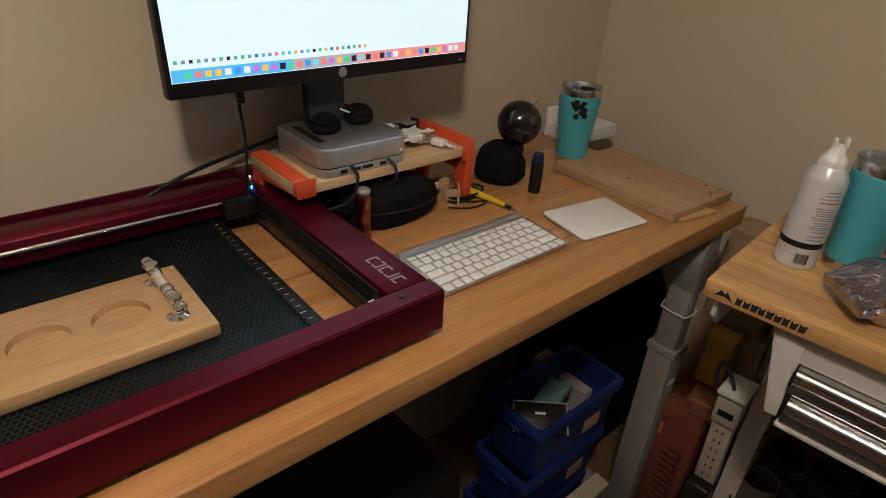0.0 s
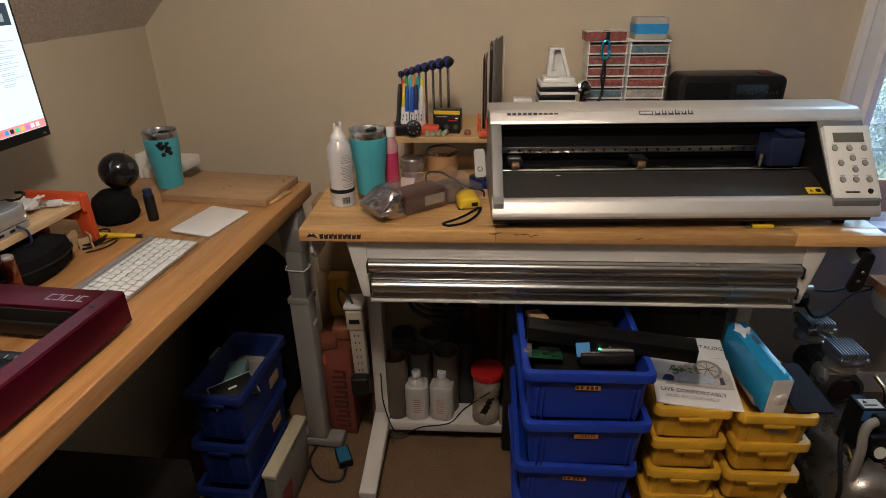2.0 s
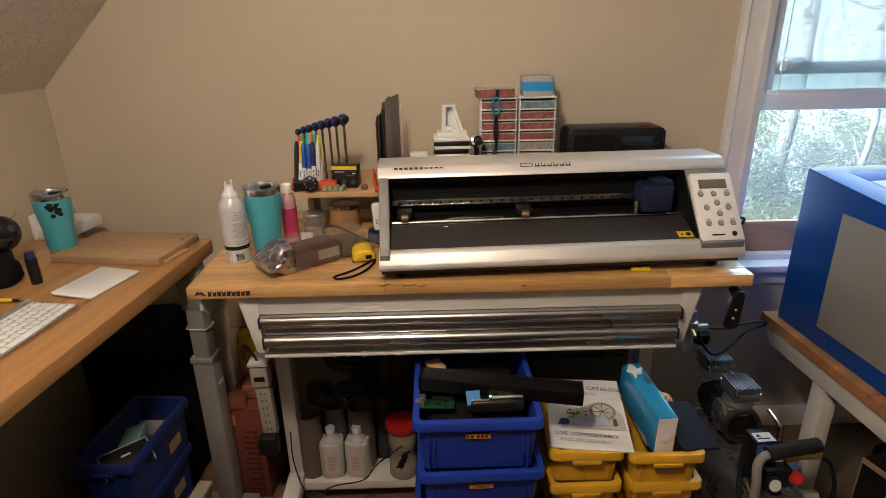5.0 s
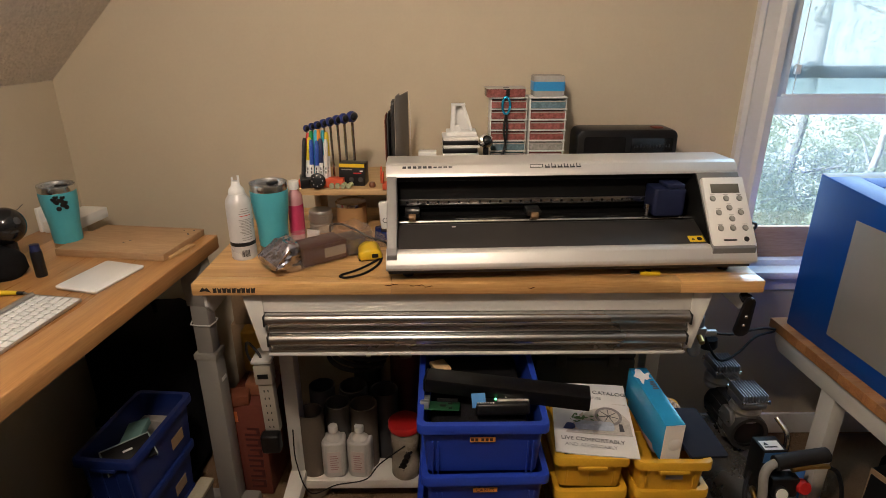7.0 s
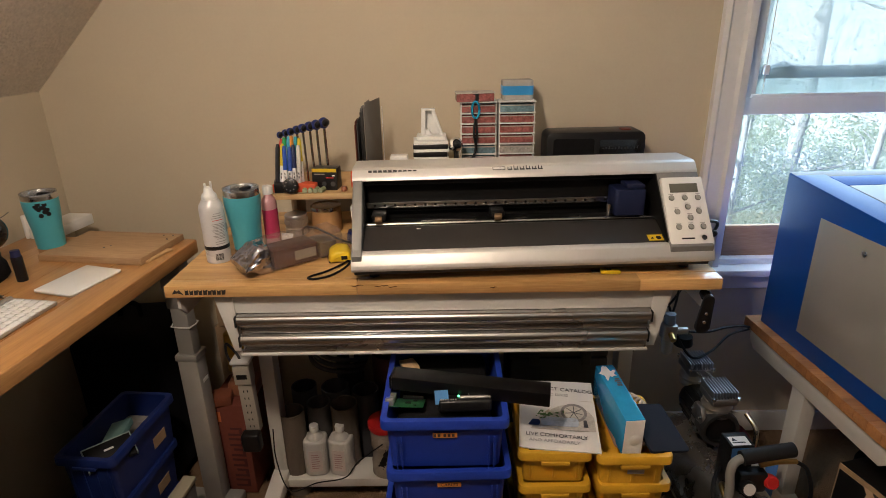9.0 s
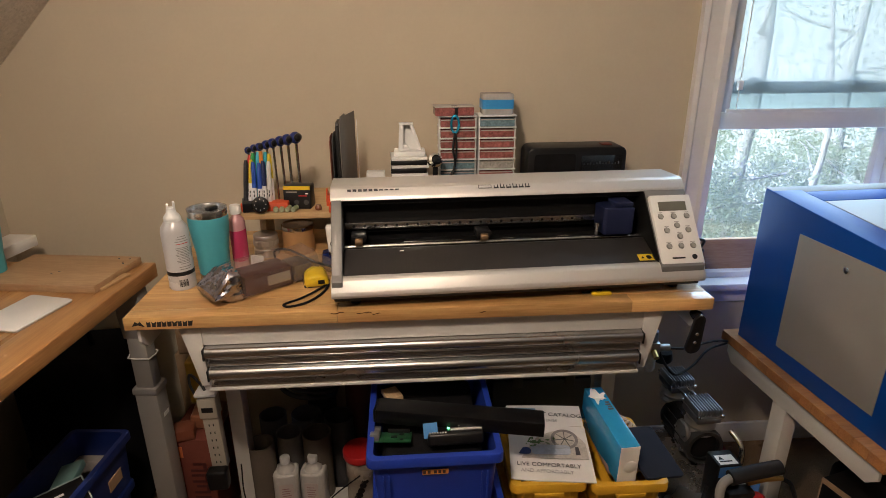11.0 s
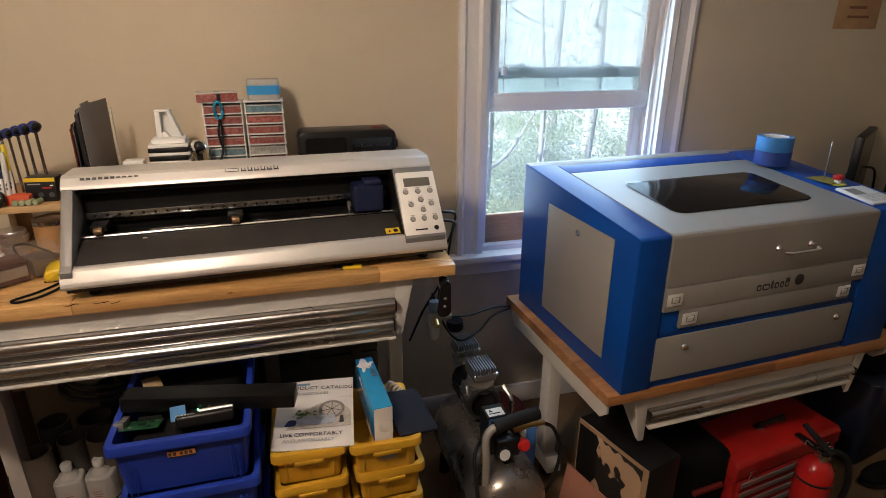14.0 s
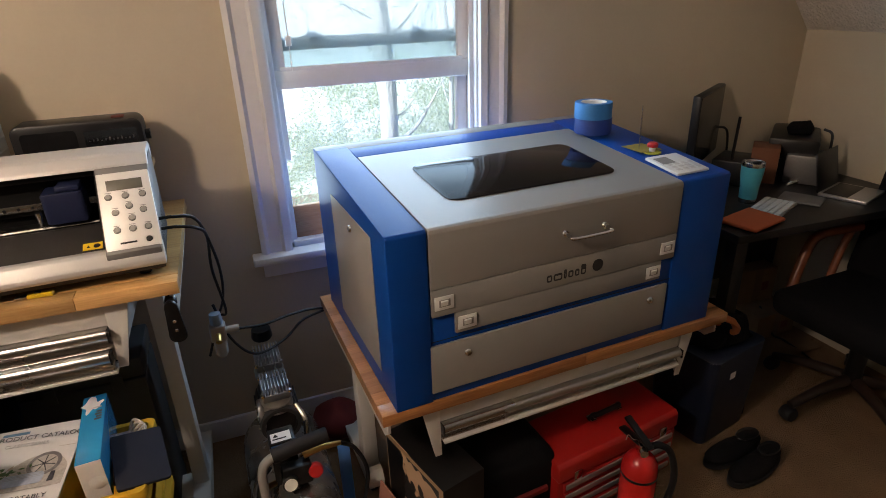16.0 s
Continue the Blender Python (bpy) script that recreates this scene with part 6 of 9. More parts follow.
radio = thing("radio", "wide black radio with a display panel", "radio", pose(0.476, -1.133, SZ + 0.0003, 0, 0, 1))
part("body", prism(bmesh.new(), rounded(0.302, 0.128, 0.022), -0.05, 0.05, "z", 0.006, m=pose(0.05, 0, 0.066, 90, 0, 90)), BLACK, radio)
part("speaker", prism(bmesh.new(), rounded(0.125, 0.085, 0.01), 0, 0.001, "z", m=pose(-0.0003, 0.068, 0.068, 90, 0, -90)), FABRIC, radio, "black speaker grille")
pnl = part("display_panel", prism(bmesh.new(), rounded(0.125, 0.045, 0.003), 0, 0.0012, "z", m=pose(-0.0003, -0.074, 0.082, 90, 0, -90)), GLOSS_BLACK, radio)
for i in range(12):
    part("scale_bar", box(-0.0022, -0.0016, -0.128 + 0.0095 * i, -0.1245 + 0.0095 * i, 0.078, 0.086 - 0.003 * (i % 3), bev=0), DARK_GREY, pnl)
part("knob", lathe(bmesh.new(), [(0, 0), (0.014, 0), (0.014, 0.012), (0, 0.013)], 20, pose(0.05, -0.151, 0.075, 90)), BLACK, radio)
part("top_button", box(0.02, 0.05, -0.11, -0.08, 0.1302, 0.134, bev=0.001), M("brown_red", (0.16, 0.03, 0.02), 0.5), radio, "dull red button on top")
knife = thing("box_cutter", "small yellow box cutter on the bench edge", "knife", pose(0.034, -1.067, BZ + 0.0004, 0, 0, 88))
part("handle", box(-0.034, 0.014, -0.009, 0.009, 0, 0.009, bev=0.003), YELLOW, knife)
part("slider", box(-0.012, 0.0, -0.004, 0.004, 0.0092, 0.012, bev=0.001), BLACK, knife)
part("blade_tip", box(0.0142, 0.036, -0.0065, 0.0065, 0.002, 0.006, bev=0.001), STEEL, knife)
for k, (dz, dy) in enumerate(((0.10, -0.06), (0.075, -0.05))):
    solid("power_lead", tube(bmesh.new(), [(0.13, -1.312, BZ + dz), (0.13, -1.345, BZ + dz), (0.16, -1.385, BZ + dz - 0.02), (0.24, -1.40, BZ + 0.0), (0.33, -1.41 + 0.02 * k, 0.82), (0.40, -1.40, 0.70 - 0.05 * k), (0.46, -1.37, 0.60), (0.50, -1.32, 0.45)], 0.004, 8), BLACK, "black power lead dropping behind the bench", "cable")
# ---- second bench with the enclosed laser cutter ----
Z2 = 0.592
workbench(pose(-0.180, -1.720, 0, 0, 0, 2.6), 1.10, 0.67, Z2, 0.032, DARK_WOOD, 1, "lower steel workbench with a reddish block top", 9, 0.35, 0.046, 0.31, False)


def laser_cutter(m):
    t = thing("laser_cutter", "blue and light grey enclosed laser cutter", "laser cutter", m)
    W, D = 0.985, 0.632
    za, zb = 0.450, 0.506
    top = lambda x: za + (zb - za) * x / D
    prof = [(0.0, 0.0), (0.0, za - 0.006), (0.006, za), (D - 0.004, zb), (D, zb - 0.004), (D, 0.0)]
    left = part("side_shell", prism(bmesh.new(), prof, -0.095, 0, "y", 0.003), BLUE_PAINT, t, "blue end shell")
    right = part("side_shell", prism(bmesh.new(), prof, -W, -0.816, "y", 0.003), BLUE_PAINT, t)
    part("body", prism(bmesh.new(), [(0.006, 0.0), (0.006, 0.30), (0.05, 0.30), (0.05, 0.43), (D - 0.002, 0.48), (D - 0.002, 0.0)], -0.8158, -0.0952, "y", 0.001), BLUE_PAINT, t)
    part("rear_strip", prism(bmesh.new(), [(0.507, top(0.507)), (0.585, top(0.585)), (0.585, 0.46), (0.507, 0.46)], -0.8157, -0.0953, "y", 0.001), BLUE_PAINT, t)
    part("rear_ledge", prism(bmesh.new(), [(0.586, top(0.586)), (D, zb + 0.001), (D, 0.46), (0.586, 0.46)], -W + 0.002, -0.002, "y", 0.001), GREY_PAINT, t)
    pan = part("side_panel", box(0.100, 0.455, 0.0002, 0.0022, 0.058, 0.416, bev=0.0006), GREY_PAINT, t, "light grey side access panel")
    part("key_lock", lathe(bmesh.new(), [(0, 0.006), (0.006, 0.006), (0.009, 0.004), (0.01, 0)], 20, pose(0.272, 0.0022, 0.378, -90)), CHROME, pan)
    lid = part("lid", prism(bmesh.new(), [(-0.004, 0.306), (-0.004, za - 0.010), (-0.001, za - 0.002), (0.008, za + 0.001), (0.504, top(0.504)), (0.504, top(0.504) - 0.012), (0.012, 0.43), (0.004, 0.306)], -0.8135, -0.0975, "y", 0.0012), GREY_PAINT, t, "light grey hinged lid")
    ang = math.degrees(math.atan2(zb - za, D))
    g = part("viewing_window", prism(bmesh.new(), rounded(0.262, 0.50, 0.035, 8), 0, 0.0016, "z", 0.0005), M("dark_acrylic", (0.010, 0.008, 0.008), 0.05, var=0.1, bump=0, spec=0.10), lid, "dark tinted viewing window")
    g.matrix_local = pose(0.245, -0.452, top(0.245) + 0.0012, 0, -ang)
    hd = part("handle", tube(bmesh.new(), [(-0.004, -0.452, 0.375), (-0.026, -0.453, 0.373), (-0.034, -0.460, 0.371), (-0.034, -0.560, 0.371), (-0.026, -0.567, 0.373), (-0.004, -0.568, 0.375)], 0.0045, 10, 4), CHROME, lid, "chrome bar handle")
    for y in (-0.452, -0.568):
        part("rosette", lathe(bmesh.new(), [(0, 0.004), (0.008, 0.004), (0.010, 0)], 20, pose(-0.0041, y, 0.375, 0, -90)), CHROME, hd)
    s1 = part("front_strip", box(-0.0045, 0.004, -0.813, -0.098, 0.236, 0.3045, bev=0.001), GREY_PAINT, t)
    s2 = part("front_strip", box(-0.0035, 0.0055, -0.772, -0.157, 0.180, 0.2345, bev=0.001), GREY_PAINT, t)
    part("lower_panel", box(-0.0025, 0.0055, -0.805, -0.092, 0.026, 0.156, bev=0.0008), GREY_PAINT, t, "light grey lower access panel")
    for par, y, z in ((s1, -0.128, 0.270), (s1, -0.784, 0.270), (s2, -0.186, 0.207), (s2, -0.744, 0.207)):
        l = part("latch", box(-0.0075, -0.0046, y - 0.024, y + 0.024, z - 0.017, z + 0.017, bev=0.001), WHITE, par, "white plastic latch")
        part("latch_recess", box(-0.0080, -0.0074, y - 0.015, y + 0.013, z - 0.009, z + 0.009, bev=0.0002), GREY_METAL, l)
        part("latch_tongue", prism(bmesh.new(), [(-0.008, z - 0.007), (-0.0105, z + 0.005), (-0.008, z + 0.007)], y - 0.009, y + 0.009, "y"), WHITE, l)
    for y in (-0.188, -0.748):
        part("key_lock", lathe(bmesh.new(), [(0, 0.006), (0.006, 0.006), (0.009, 0.004), (0.0105, 0)], 20, pose(-0.0025, y, 0.118, 0, -90)), CHROME, t)
    INK = M("logo_ink", (0.02, 0.02, 0.023), 0.45, bump=0)
    y = -0.402
    for w, h in ((0.018, 0.019), (0.028, 0.019), (0.011, 0.026), (0.018, 0.019), (0.016, 0.019), (0.018, 0.028)):
        bm = prism(bmesh.new(), rounded(w - 0.003, h, 0.005), 0, 0.0006, "z", m=pose(-0.0046, y - w / 2, 0.254 + h / 2, 90, 0, -90))
        part("logo_mark", bm, INK, s1)
        part("logo_mark", box(-0.0057, -0.0052, y - w / 2 - (w - 0.011) / 2, y - w / 2 + (w - 0.011) / 2, 0.2585, 0.2675, bev=0), GREY_PAINT, s1)
        y -= w + 0.002
    part("logo_mark", lathe(bmesh.new(), [(0, 0.0008), (0.0165, 0.0008), (0.0165, 0)], 28, pose(-0.0045, -0.556, 0.270, 0, -90)), INK, s1)
    part("seam", box(0.0, 0.0003, -0.816, -0.095, 0.168, 0.170, bev=0), BLACK, t)
    kp = part("keypad", box(-0.062, 0.062, -0.056, 0.056, 0.0, 0.008, bev=0.002), WHITE, right, "white control keypad")
    kp.matrix_local = pose(0.092, -0.878, top(0.092) + 0.002, 0, -ang - 2)
    part("keypad_screen", box(0.002, 0.045, 0.0, 0.045, 0.0081, 0.0086, bev=0), GREY_METAL, kp)
    for i in range(3):
        for j in range(4):
            part("key", box(-0.048 + 0.018 * i, -0.036 + 0.018 * i, -0.048 + 0.024 * j, -0.032 + 0.024 * j, 0.0081, 0.009, bev=0.0004), SILVER_PAINT, kp)
    es = part("emergency_stop", lathe(bmesh.new(), [(0, 0.004), (0.008, 0.004), (0.008, 0.016), (0.015, 0.018), (0.016, 0.026), (0.012, 0.031), (0, 0.032)], 28, pose(0.205, -0.895, top(0.205))), RED, right, "red emergency stop button")
    part("stop_ring", lathe(bmesh.new(), [(0, 0.0035), (0.026, 0.0035), (0.026, 0), (0, 0)], 28, pose(0.205, -0.895, top(0.205) + 0.0003)), M("yellow_green_ring", (0.52, 0.55, 0.06), 0.5), es)
    part("stop_collar", lathe(bmesh.new(), [(0.009, 0.0036), (0.009, 0.0155), (0.0082, 0.016)], 20, pose(0.205, -0.895, top(0.205))), WHITE, es)
    part("label", box(0.20, 0.35, -0.93, -0.85, top(0.275) + 0.0006, top(0.275) + 0.0010, bev=0, m=None), M("dull_yellow_label", (0.30, 0.24, 0.05), 0.6), right, "dull yellow warning label")
    part("antenna", tube(bmesh.new(), [(0.235, -0.872, top(0.235)), (0.24, -0.876, top(0.235) + 0.13)], 0.0016, 6, 0), STEEL, right)
    return t


laser_cutter(pose(-0.180, -1.757, Z2 + 0.0003, 0, 0, 3.3))
for i, (z, mt, lb) in enumerate(((0.0, M("deep_blue_tape", (0.012, 0.045, 0.24), 0.55, bump=0.3), "roll of dark blue masking tape"), (0.0482, M("bright_blue_tape", (0.03, 0.20, 0.50), 0.55, bump=0.3), "roll of bright blue masking tape"))):
    t = thing("masking_tape", lb + " on the laser cutter", "tape roll", pose(0.292 - 0.004 * i, -2.58 + 0.006 * i, Z2 + 0.494 + z), "tape rolls")
    part("tape", lathe(bmesh.new(), [(0.040, 0), (0.057, 0), (0.0575, 0.002), (0.0575, 0.046), (0.057, 0.048), (0.040, 0.048)], 40), mt, t)
    part("core", lathe(bmesh.new(), [(0.038, 0.001), (0.040, 0.0), (0.0405, 0.024), (0.040, 0.048), (0.038, 0.047), (0.038, 0.001)], 40), PAPER, t, "white cardboard core")
# ---- bins and clutter under the bench ----
def bin_shape(w, d, h, mat, wall=0.004, ribs=4):
    """A stacking bin as parts, open at the top; w along y, d along x."""
    def build(t):
        body = bmesh.new()
        k = 0.93
        outer_b, outer_t = rounded(d * k, w * k, 0.012), rounded(d, w, 0.014)
        inner_b, inner_t = rounded(d * k - 2 * wall, w * k - 2 * wall, 0.010), rounded(d - 2 * wall, w - 2 * wall, 0.012)
        vs = [[body.verts.new((*p, z)) for p in ring] for ring, z in ((outer_b, 0), (outer_t, h - 0.004), (inner_t, h - 0.004), (inner_b, wall))]
        n = len(outer_b)
        for a, b in zip(vs, vs[1:]):
            for i in range(n):
                body.faces.new((a[i], a[(i + 1) % n], b[(i + 1) % n], b[i]))
        body.faces.new(vs[0][::-1])
        body.faces.new(vs[3])
        bmesh.ops.recalc_face_normals(body, faces=body.faces[:])
        part("tub", body, mat, t)
        rim = bmesh.new()
        a, b = rounded(d + 0.022, w + 0.022, 0.017), rounded(d - 2 * wall, w - 2 * wall, 0.012)
        rings = [[rim.verts.new((*p, z)) for p in r] for r, z in ((a, h - 0.022), (a, h - 0.003), (rounded(d + 0.018, w + 0.018, 0.016), h), (b, h), (b, h - 0.006), (rounded(d + 0.014, w + 0.014, 0.015), h - 0.022))]
        for p, q in zip(rings, rings[1:] + rings[:1]):
            for i in range(n):
                rim.faces.new((p[i], p[(i + 1) % n], q[(i + 1) % n], q[i]))
        bmesh.ops.recalc_face_normals(rim, faces=rim.faces[:])
        part("rim", rim, mat, t)
        for i in range(ribs):
            y = -w * 0.36 + w * 0.72 * i / (ribs - 1)
            r = part("rib", box(-d / 2 + 0.004, -d / 2 + 0.012, y - 0.003, y + 0.003, 0.015, h - 0.02, bev=0.001, m=pose(0, 0, 0, 0, -1.8)), mat, t)
        if ribs:
            part("grip", box(-d / 2 - 0.014, -d / 2 + 0.002, -w * 0.22, w * 0.22, h - 0.034, h - 0.023, bev=0.003), mat, t)
    return build


BH = 0.139
LABEL = M("orange_label", (0.75, 0.30, 0.06), 0.6, bump=0)
LABEL_INK = M("label_ink", (0.06, 0.03, 0.02), 0.6, bump=0)
blue_first = None
for i in range(5):
    m = pose(-0.012 - 0.004 * (i % 2), -0.668 + 0.004 * (i % 3), 0.004 + BH * i, 0, 0, (-2.0, 0.6, -1.0, 1.2, 0.0)[i])
    if blue_first is None:
        blue_first = thing("storage_bin", "blue stacking storage bin with a small orange label", "storage bin", m, "blue bins under the bench")
        bin_shape(0.272, 0.375, BH + 0.004, BLUE_BIN, ribs=0)(blue_first)
        for y in (-0.112, -0.100, 0.100, 0.112):
            part("rib", box(-0.1765, -0.172, y - 0.0016, y + 0.0016, 0.012, BH - 0.022, bev=0.0008, seg=1, m=pose(-0.012, 0, 0, 0, -5.3)), BLUE_BIN, blue_first)
        b = blue_first
    else:
        b = copy_thing(blue_first, m)
    if i in (2, 3, 4):
        lab = part("label", box(-0.0008, 0, -0.028, 0.028, -0.0065, 0.0065, bev=0), LABEL, b, "orange label with dark letters")
        lab.matrix_local = pose(-0.187, 0.0, 0.098, 0, -1.6, 0)
        if i == 3:
            write("lettering", "CABLES", 0.0125, LABEL_INK, lab, pose(-0.0009, 0, 0, 90, 0, -90))
        else:
            for k in range(5):
                part("text_bar", box(-0.0012, -0.0008, 0.020 - 0.0095 * k - (0.004 if k > 1 else 0), 0.0265 - 0.0095 * k - (0.004 if k > 1 else 0), -0.004, 0.004, bev=0), LABEL_INK, lab)
TOPB = 0.004 + BH * 5
bag_in = crumple(box(-0.155, 0.16, -0.112, 0.112, 0, 0.052, bev=0.02, seg=3), 0.008, 12)
solid("black_cloth", bag_in, FABRIC, "black cloth filling the top bin", "cloth", pose(-0.017, -0.663, TOPB - 0.085))
BAR_BLACK = M("satin_black_bar", (0.004, 0.004, 0.0045), 0.34, var=0.2, bump=0, spec=0.2)
bar = thing("sound_bar", "long black sound bar laid across the bins", "sound bar", pose(-0.098, -0.726, TOPB + 0.0215, 0, -1, 79.3))
part("body", box(-0.19, 0.19, -0.026, 0.026, -0.018, 0.018, bev=0.003), BAR_BLACK, bar)
part("badge", lathe(bmesh.new(), [(0, 0.0006), (0.002, 0.0006), (0.002, 0)], 10, pose(0.0, 0.026, -0.004, -90)), CHROME, bar)
part("end_cap", box(0.19, 0.196, -0.025, 0.025, -0.017, 0.017, bev=0.003), BAR_BLACK, bar)
pi = thing("circuit_board", "green single-board computer with metal sockets", "circuit board", pose(-0.114, -0.572, TOPB - 0.014, 0, 16, -4))
part("board", box(-0.028, 0.028, -0.043, 0.043, 0, 0.0016, bev=0.0003), M("green_pcb", (0.012, 0.075, 0.03), 0.35, var=0.3, scale=90, bump=0.4, bscale=300), pi)
for x in (-0.018, 0.0, 0.018):
    part("socket", box(x - 0.007, x + 0.007, 0.028, 0.048, 0.0018, 0.017, bev=0.0005), ALU, pi, "silver socket")
for x, y, s in ((0.0, -0.004, 0.007), (0.014, -0.02, 0.005), (-0.015, -0.022, 0.004)):
    part("chip", box(x - s, x + s, y - s, y + s, 0.0018, 0.0032, bev=0.0002), BLACK, pi)
part("pin_header", box(0.023, 0.027, -0.038, 0.012, 0.0018, 0.010, bev=0.0002), BLACK, pi)
solid("wood_scrap", box(-0.03, 0.03, -0.02, 0.02, 0, 0.012, bev=0.002), PLAIN_WOOD, "scrap of pale wood in the bin corner", "wood scrap", pose(0.042, -0.570, TOPB - 0.012, 0, 8, 20))
rec = thing("audio_recorder", "black audio recorder with a small green light", "recorder", pose(-0.139, -0.690, TOPB - 0.016, 0, 14, 2))
part("body", box(-0.02, 0.024, -0.085, 0.04, 0, 0.03, bev=0.008, seg=3), BLACK, rec)
part("chrome_band", tube(bmesh.new(), [(0.0, -0.01, 0.028), (0.0, -0.082, 0.028)], 0.008, 10, 0), STEEL, rec, "steel barrel")
for i in range(7):
    part("button", box(-0.018, -0.012, -0.002 + 0.0058 * i, 0.002 + 0.0058 * i, 0.0302, 0.032, bev=0.0004), SILVER_PAINT, rec)
part("status_lamp", ball(bmesh.new(), 0.0028, (0.006, -0.008, 0.031)), glow("green_led", (0.1, 1.0, 0.3), 6.0), rec, "green status lamp")
solid("blue_tape_flag", box(-0.02, 0.012, -0.016, 0.016, 0, 0.0008, bev=0), M("blue_tape_flag", (0.05, 0.22, 0.50), 0.6), "square of bright blue tape on the recorder", "tape", pose(-0.136, -0.657, TOPB + 0.022, 0, -50, 6))
solid("grey_folder", box(-0.12, 0.12, -0.14, 0.14, 0, 0.012, bev=0.002), M("grey_folder", (0.07, 0.07, 0.08), 0.5), "dark grey folder standing behind the bins", "folder", pose(0.341, -0.907, 0.74, 0, -58, 0))
solid("blue_cap_box", box(-0.02, 0.02, -0.025, 0.025, 0, 0.06, bev=0.004), BLUE_BIN, "small blue plastic box behind the sound bar", "box", pose(0.188, -0.792, 0.68))
for x, y, h, mat, label in ((0.36, -0.66, 0.74, BLACK, "tall black case at the back under the bench"), (0.38, -1.02, 0.62, DARK_GREY, "dark grey case at the back under the bench")):
    bc = thing("hard_case", label, "case", pose(x, y, 0.003))
    part("body", box(-0.10, 0.10, -0.15, 0.155, 0, h - 0.063, bev=0.008), mat, bc)
    part("lid", box(-0.10, 0.10, -0.15, 0.155, h - 0.06, h, bev=0.008), mat, bc)
    for yy in (-0.08, 0.08):
        part("latch", box(-0.106, -0.1002, yy - 0.015, yy + 0.015, h - 0.085, h - 0.04, bev=0.002), DARK_GREY, bc)

YH = 0.0935
yellow_first = None
for col, (y, x) in enumerate(((-0.932, -0.040), (-1.121, -0.046))):
    for i in range(6):
        m = pose(x + 0.005 * ((i + col) % 3 - 1), y + 0.003 * ((i * 2 + col) % 3 - 1), 0.004 + YH * i, 0, 0, ((i * 37 + col * 11) % 5 - 2) * 0.8)
        if yellow_first is None:
            yellow_first = thing("parts_bin", "yellow plastic stacking bin in a tall stack", "storage bin", m, "yellow bins under the bench")
            bin_shape(0.158, 0.232, YH + 0.004, YELLOW_BIN, ribs=3)(yellow_first)
            b = yellow_first
        else:
            b = copy_thing(yellow_first, m)
        if i == 5 and col:
            part("label", box(-0.0012, 0, -0.02, 0.02, -0.006, 0.006, bev=0), M("grey_label", (0.30, 0.29, 0.27), 0.6), b, "worn grey label").matrix_local = pose(-0.117, -0.005, 0.048, 0, -1.6, 0)
YT = 0.004 + YH * 6
solid("black_liner", crumple(box(-0.085, 0.09, -0.06, 0.06, 0, 0.03, bev=0.012, seg=3), 0.006, 25), FABRIC, "black cloth filling the yellow bin", "cloth", pose(-0.048, -0.931, YT - 0.028))
cat = thing("catalogue", "glossy product catalogue with a picture of a wheel", "catalogue", pose(-0.026, -0.955, YT + 0.014, 0, -4.5, -7.0))
bm = bmesh.new()
bmesh.ops.create_grid(bm, x_segments=24, y_segments=20, size=1.0)
for v in bm.verts:
    u, w = v.co.x, v.co.y
    v.co = Vector((u * 0.128, w * 0.098, 0.006 + 0.006 * w * w * (u < 0.4) + 0.004 * math.sin(2.2 * u + w) - 0.010 * max(0, -w) ** 2 * max(0, -u) ** 2))
bmesh.ops.solidify(bm, geom=bm.faces[:], thickness=0.003)
GLOSSPAPER = M("glossy_paper", (0.72, 0.71, 0.70), 0.14, var=0.04, scale=4, bump=0.0, coat=0.4)
part("cover", bm, GLOSSPAPER, cat)


def on_cover(x, y):
    u, w = x / 0.128, y / 0.098
    return 0.0066 + 0.006 * w * w * (u < 0.4) + 0.004 * math.sin(2.2 * u + w) - 0.010 * max(0, -w) ** 2 * max(0, -u) ** 2


INKG, INKL = M("cover_dark_ink", (0.05, 0.05, 0.06), 0.4, bump=0), M("cover_grey_ink", (0.35, 0.35, 0.36), 0.4, bump=0)
pic = part("picture", box(-0.062, 0.052, -0.092, 0.092, on_cover(0, 0) + 0.0006, on_cover(0, 0) + 0.001, bev=0), M("cover_picture", (0.50, 0.47, 0.43), 0.2, var=0.25, scale=22, bump=0), cat, "pale photograph of a sofa")
part("picture_wheel", lathe(bmesh.new(), [(0.026, 0), (0.034, 0), (0.034, 0.0004), (0.026, 0.0004)], 32, pose(0.004, -0.042, on_cover(0, 0) + 0.0012)), M("wheel_grey", (0.20, 0.19, 0.19), 0.3, var=0.4, scale=60, bump=0), pic)
part("picture_door", box(0.0, 0.05, 0.02, 0.045, on_cover(0, 0) + 0.0011, on_cover(0, 0) + 0.0014, bev=0), M("door_tan", (0.42, 0.34, 0.27), 0.3, bump=0), pic)
part("picture_sofa", prism(bmesh.new(), rounded(0.032, 0.095, 0.01), 0, 0.0004, "z", m=pose(-0.034, -0.004, on_cover(0, 0) + 0.0016)), M("sofa_blue", (0.36, 0.42, 0.52), 0.3, var=0.2, scale=40, bump=0), pic)
LEAFINK = M("leaf_ink", (0.06, 0.13, 0.035), 0.3, var=0.6, scale=120, bump=0)
rngc = random.Random(6)
for k in range(26):
    part("picture_leaf", prism(bmesh.new(), [(-0.006, 0), (0, 0.0028), (0.007, 0), (0, -0.0028)], 0, 0.0004, "z", m=pose(-0.006 + rngc.gauss(0, 0.010), 0.036 + rngc.gauss(0, 0.020), on_cover(0, 0) + 0.0018 + 0.00002 * k, 0, 0, rngc.random() * 180)), LEAFINK, pic)
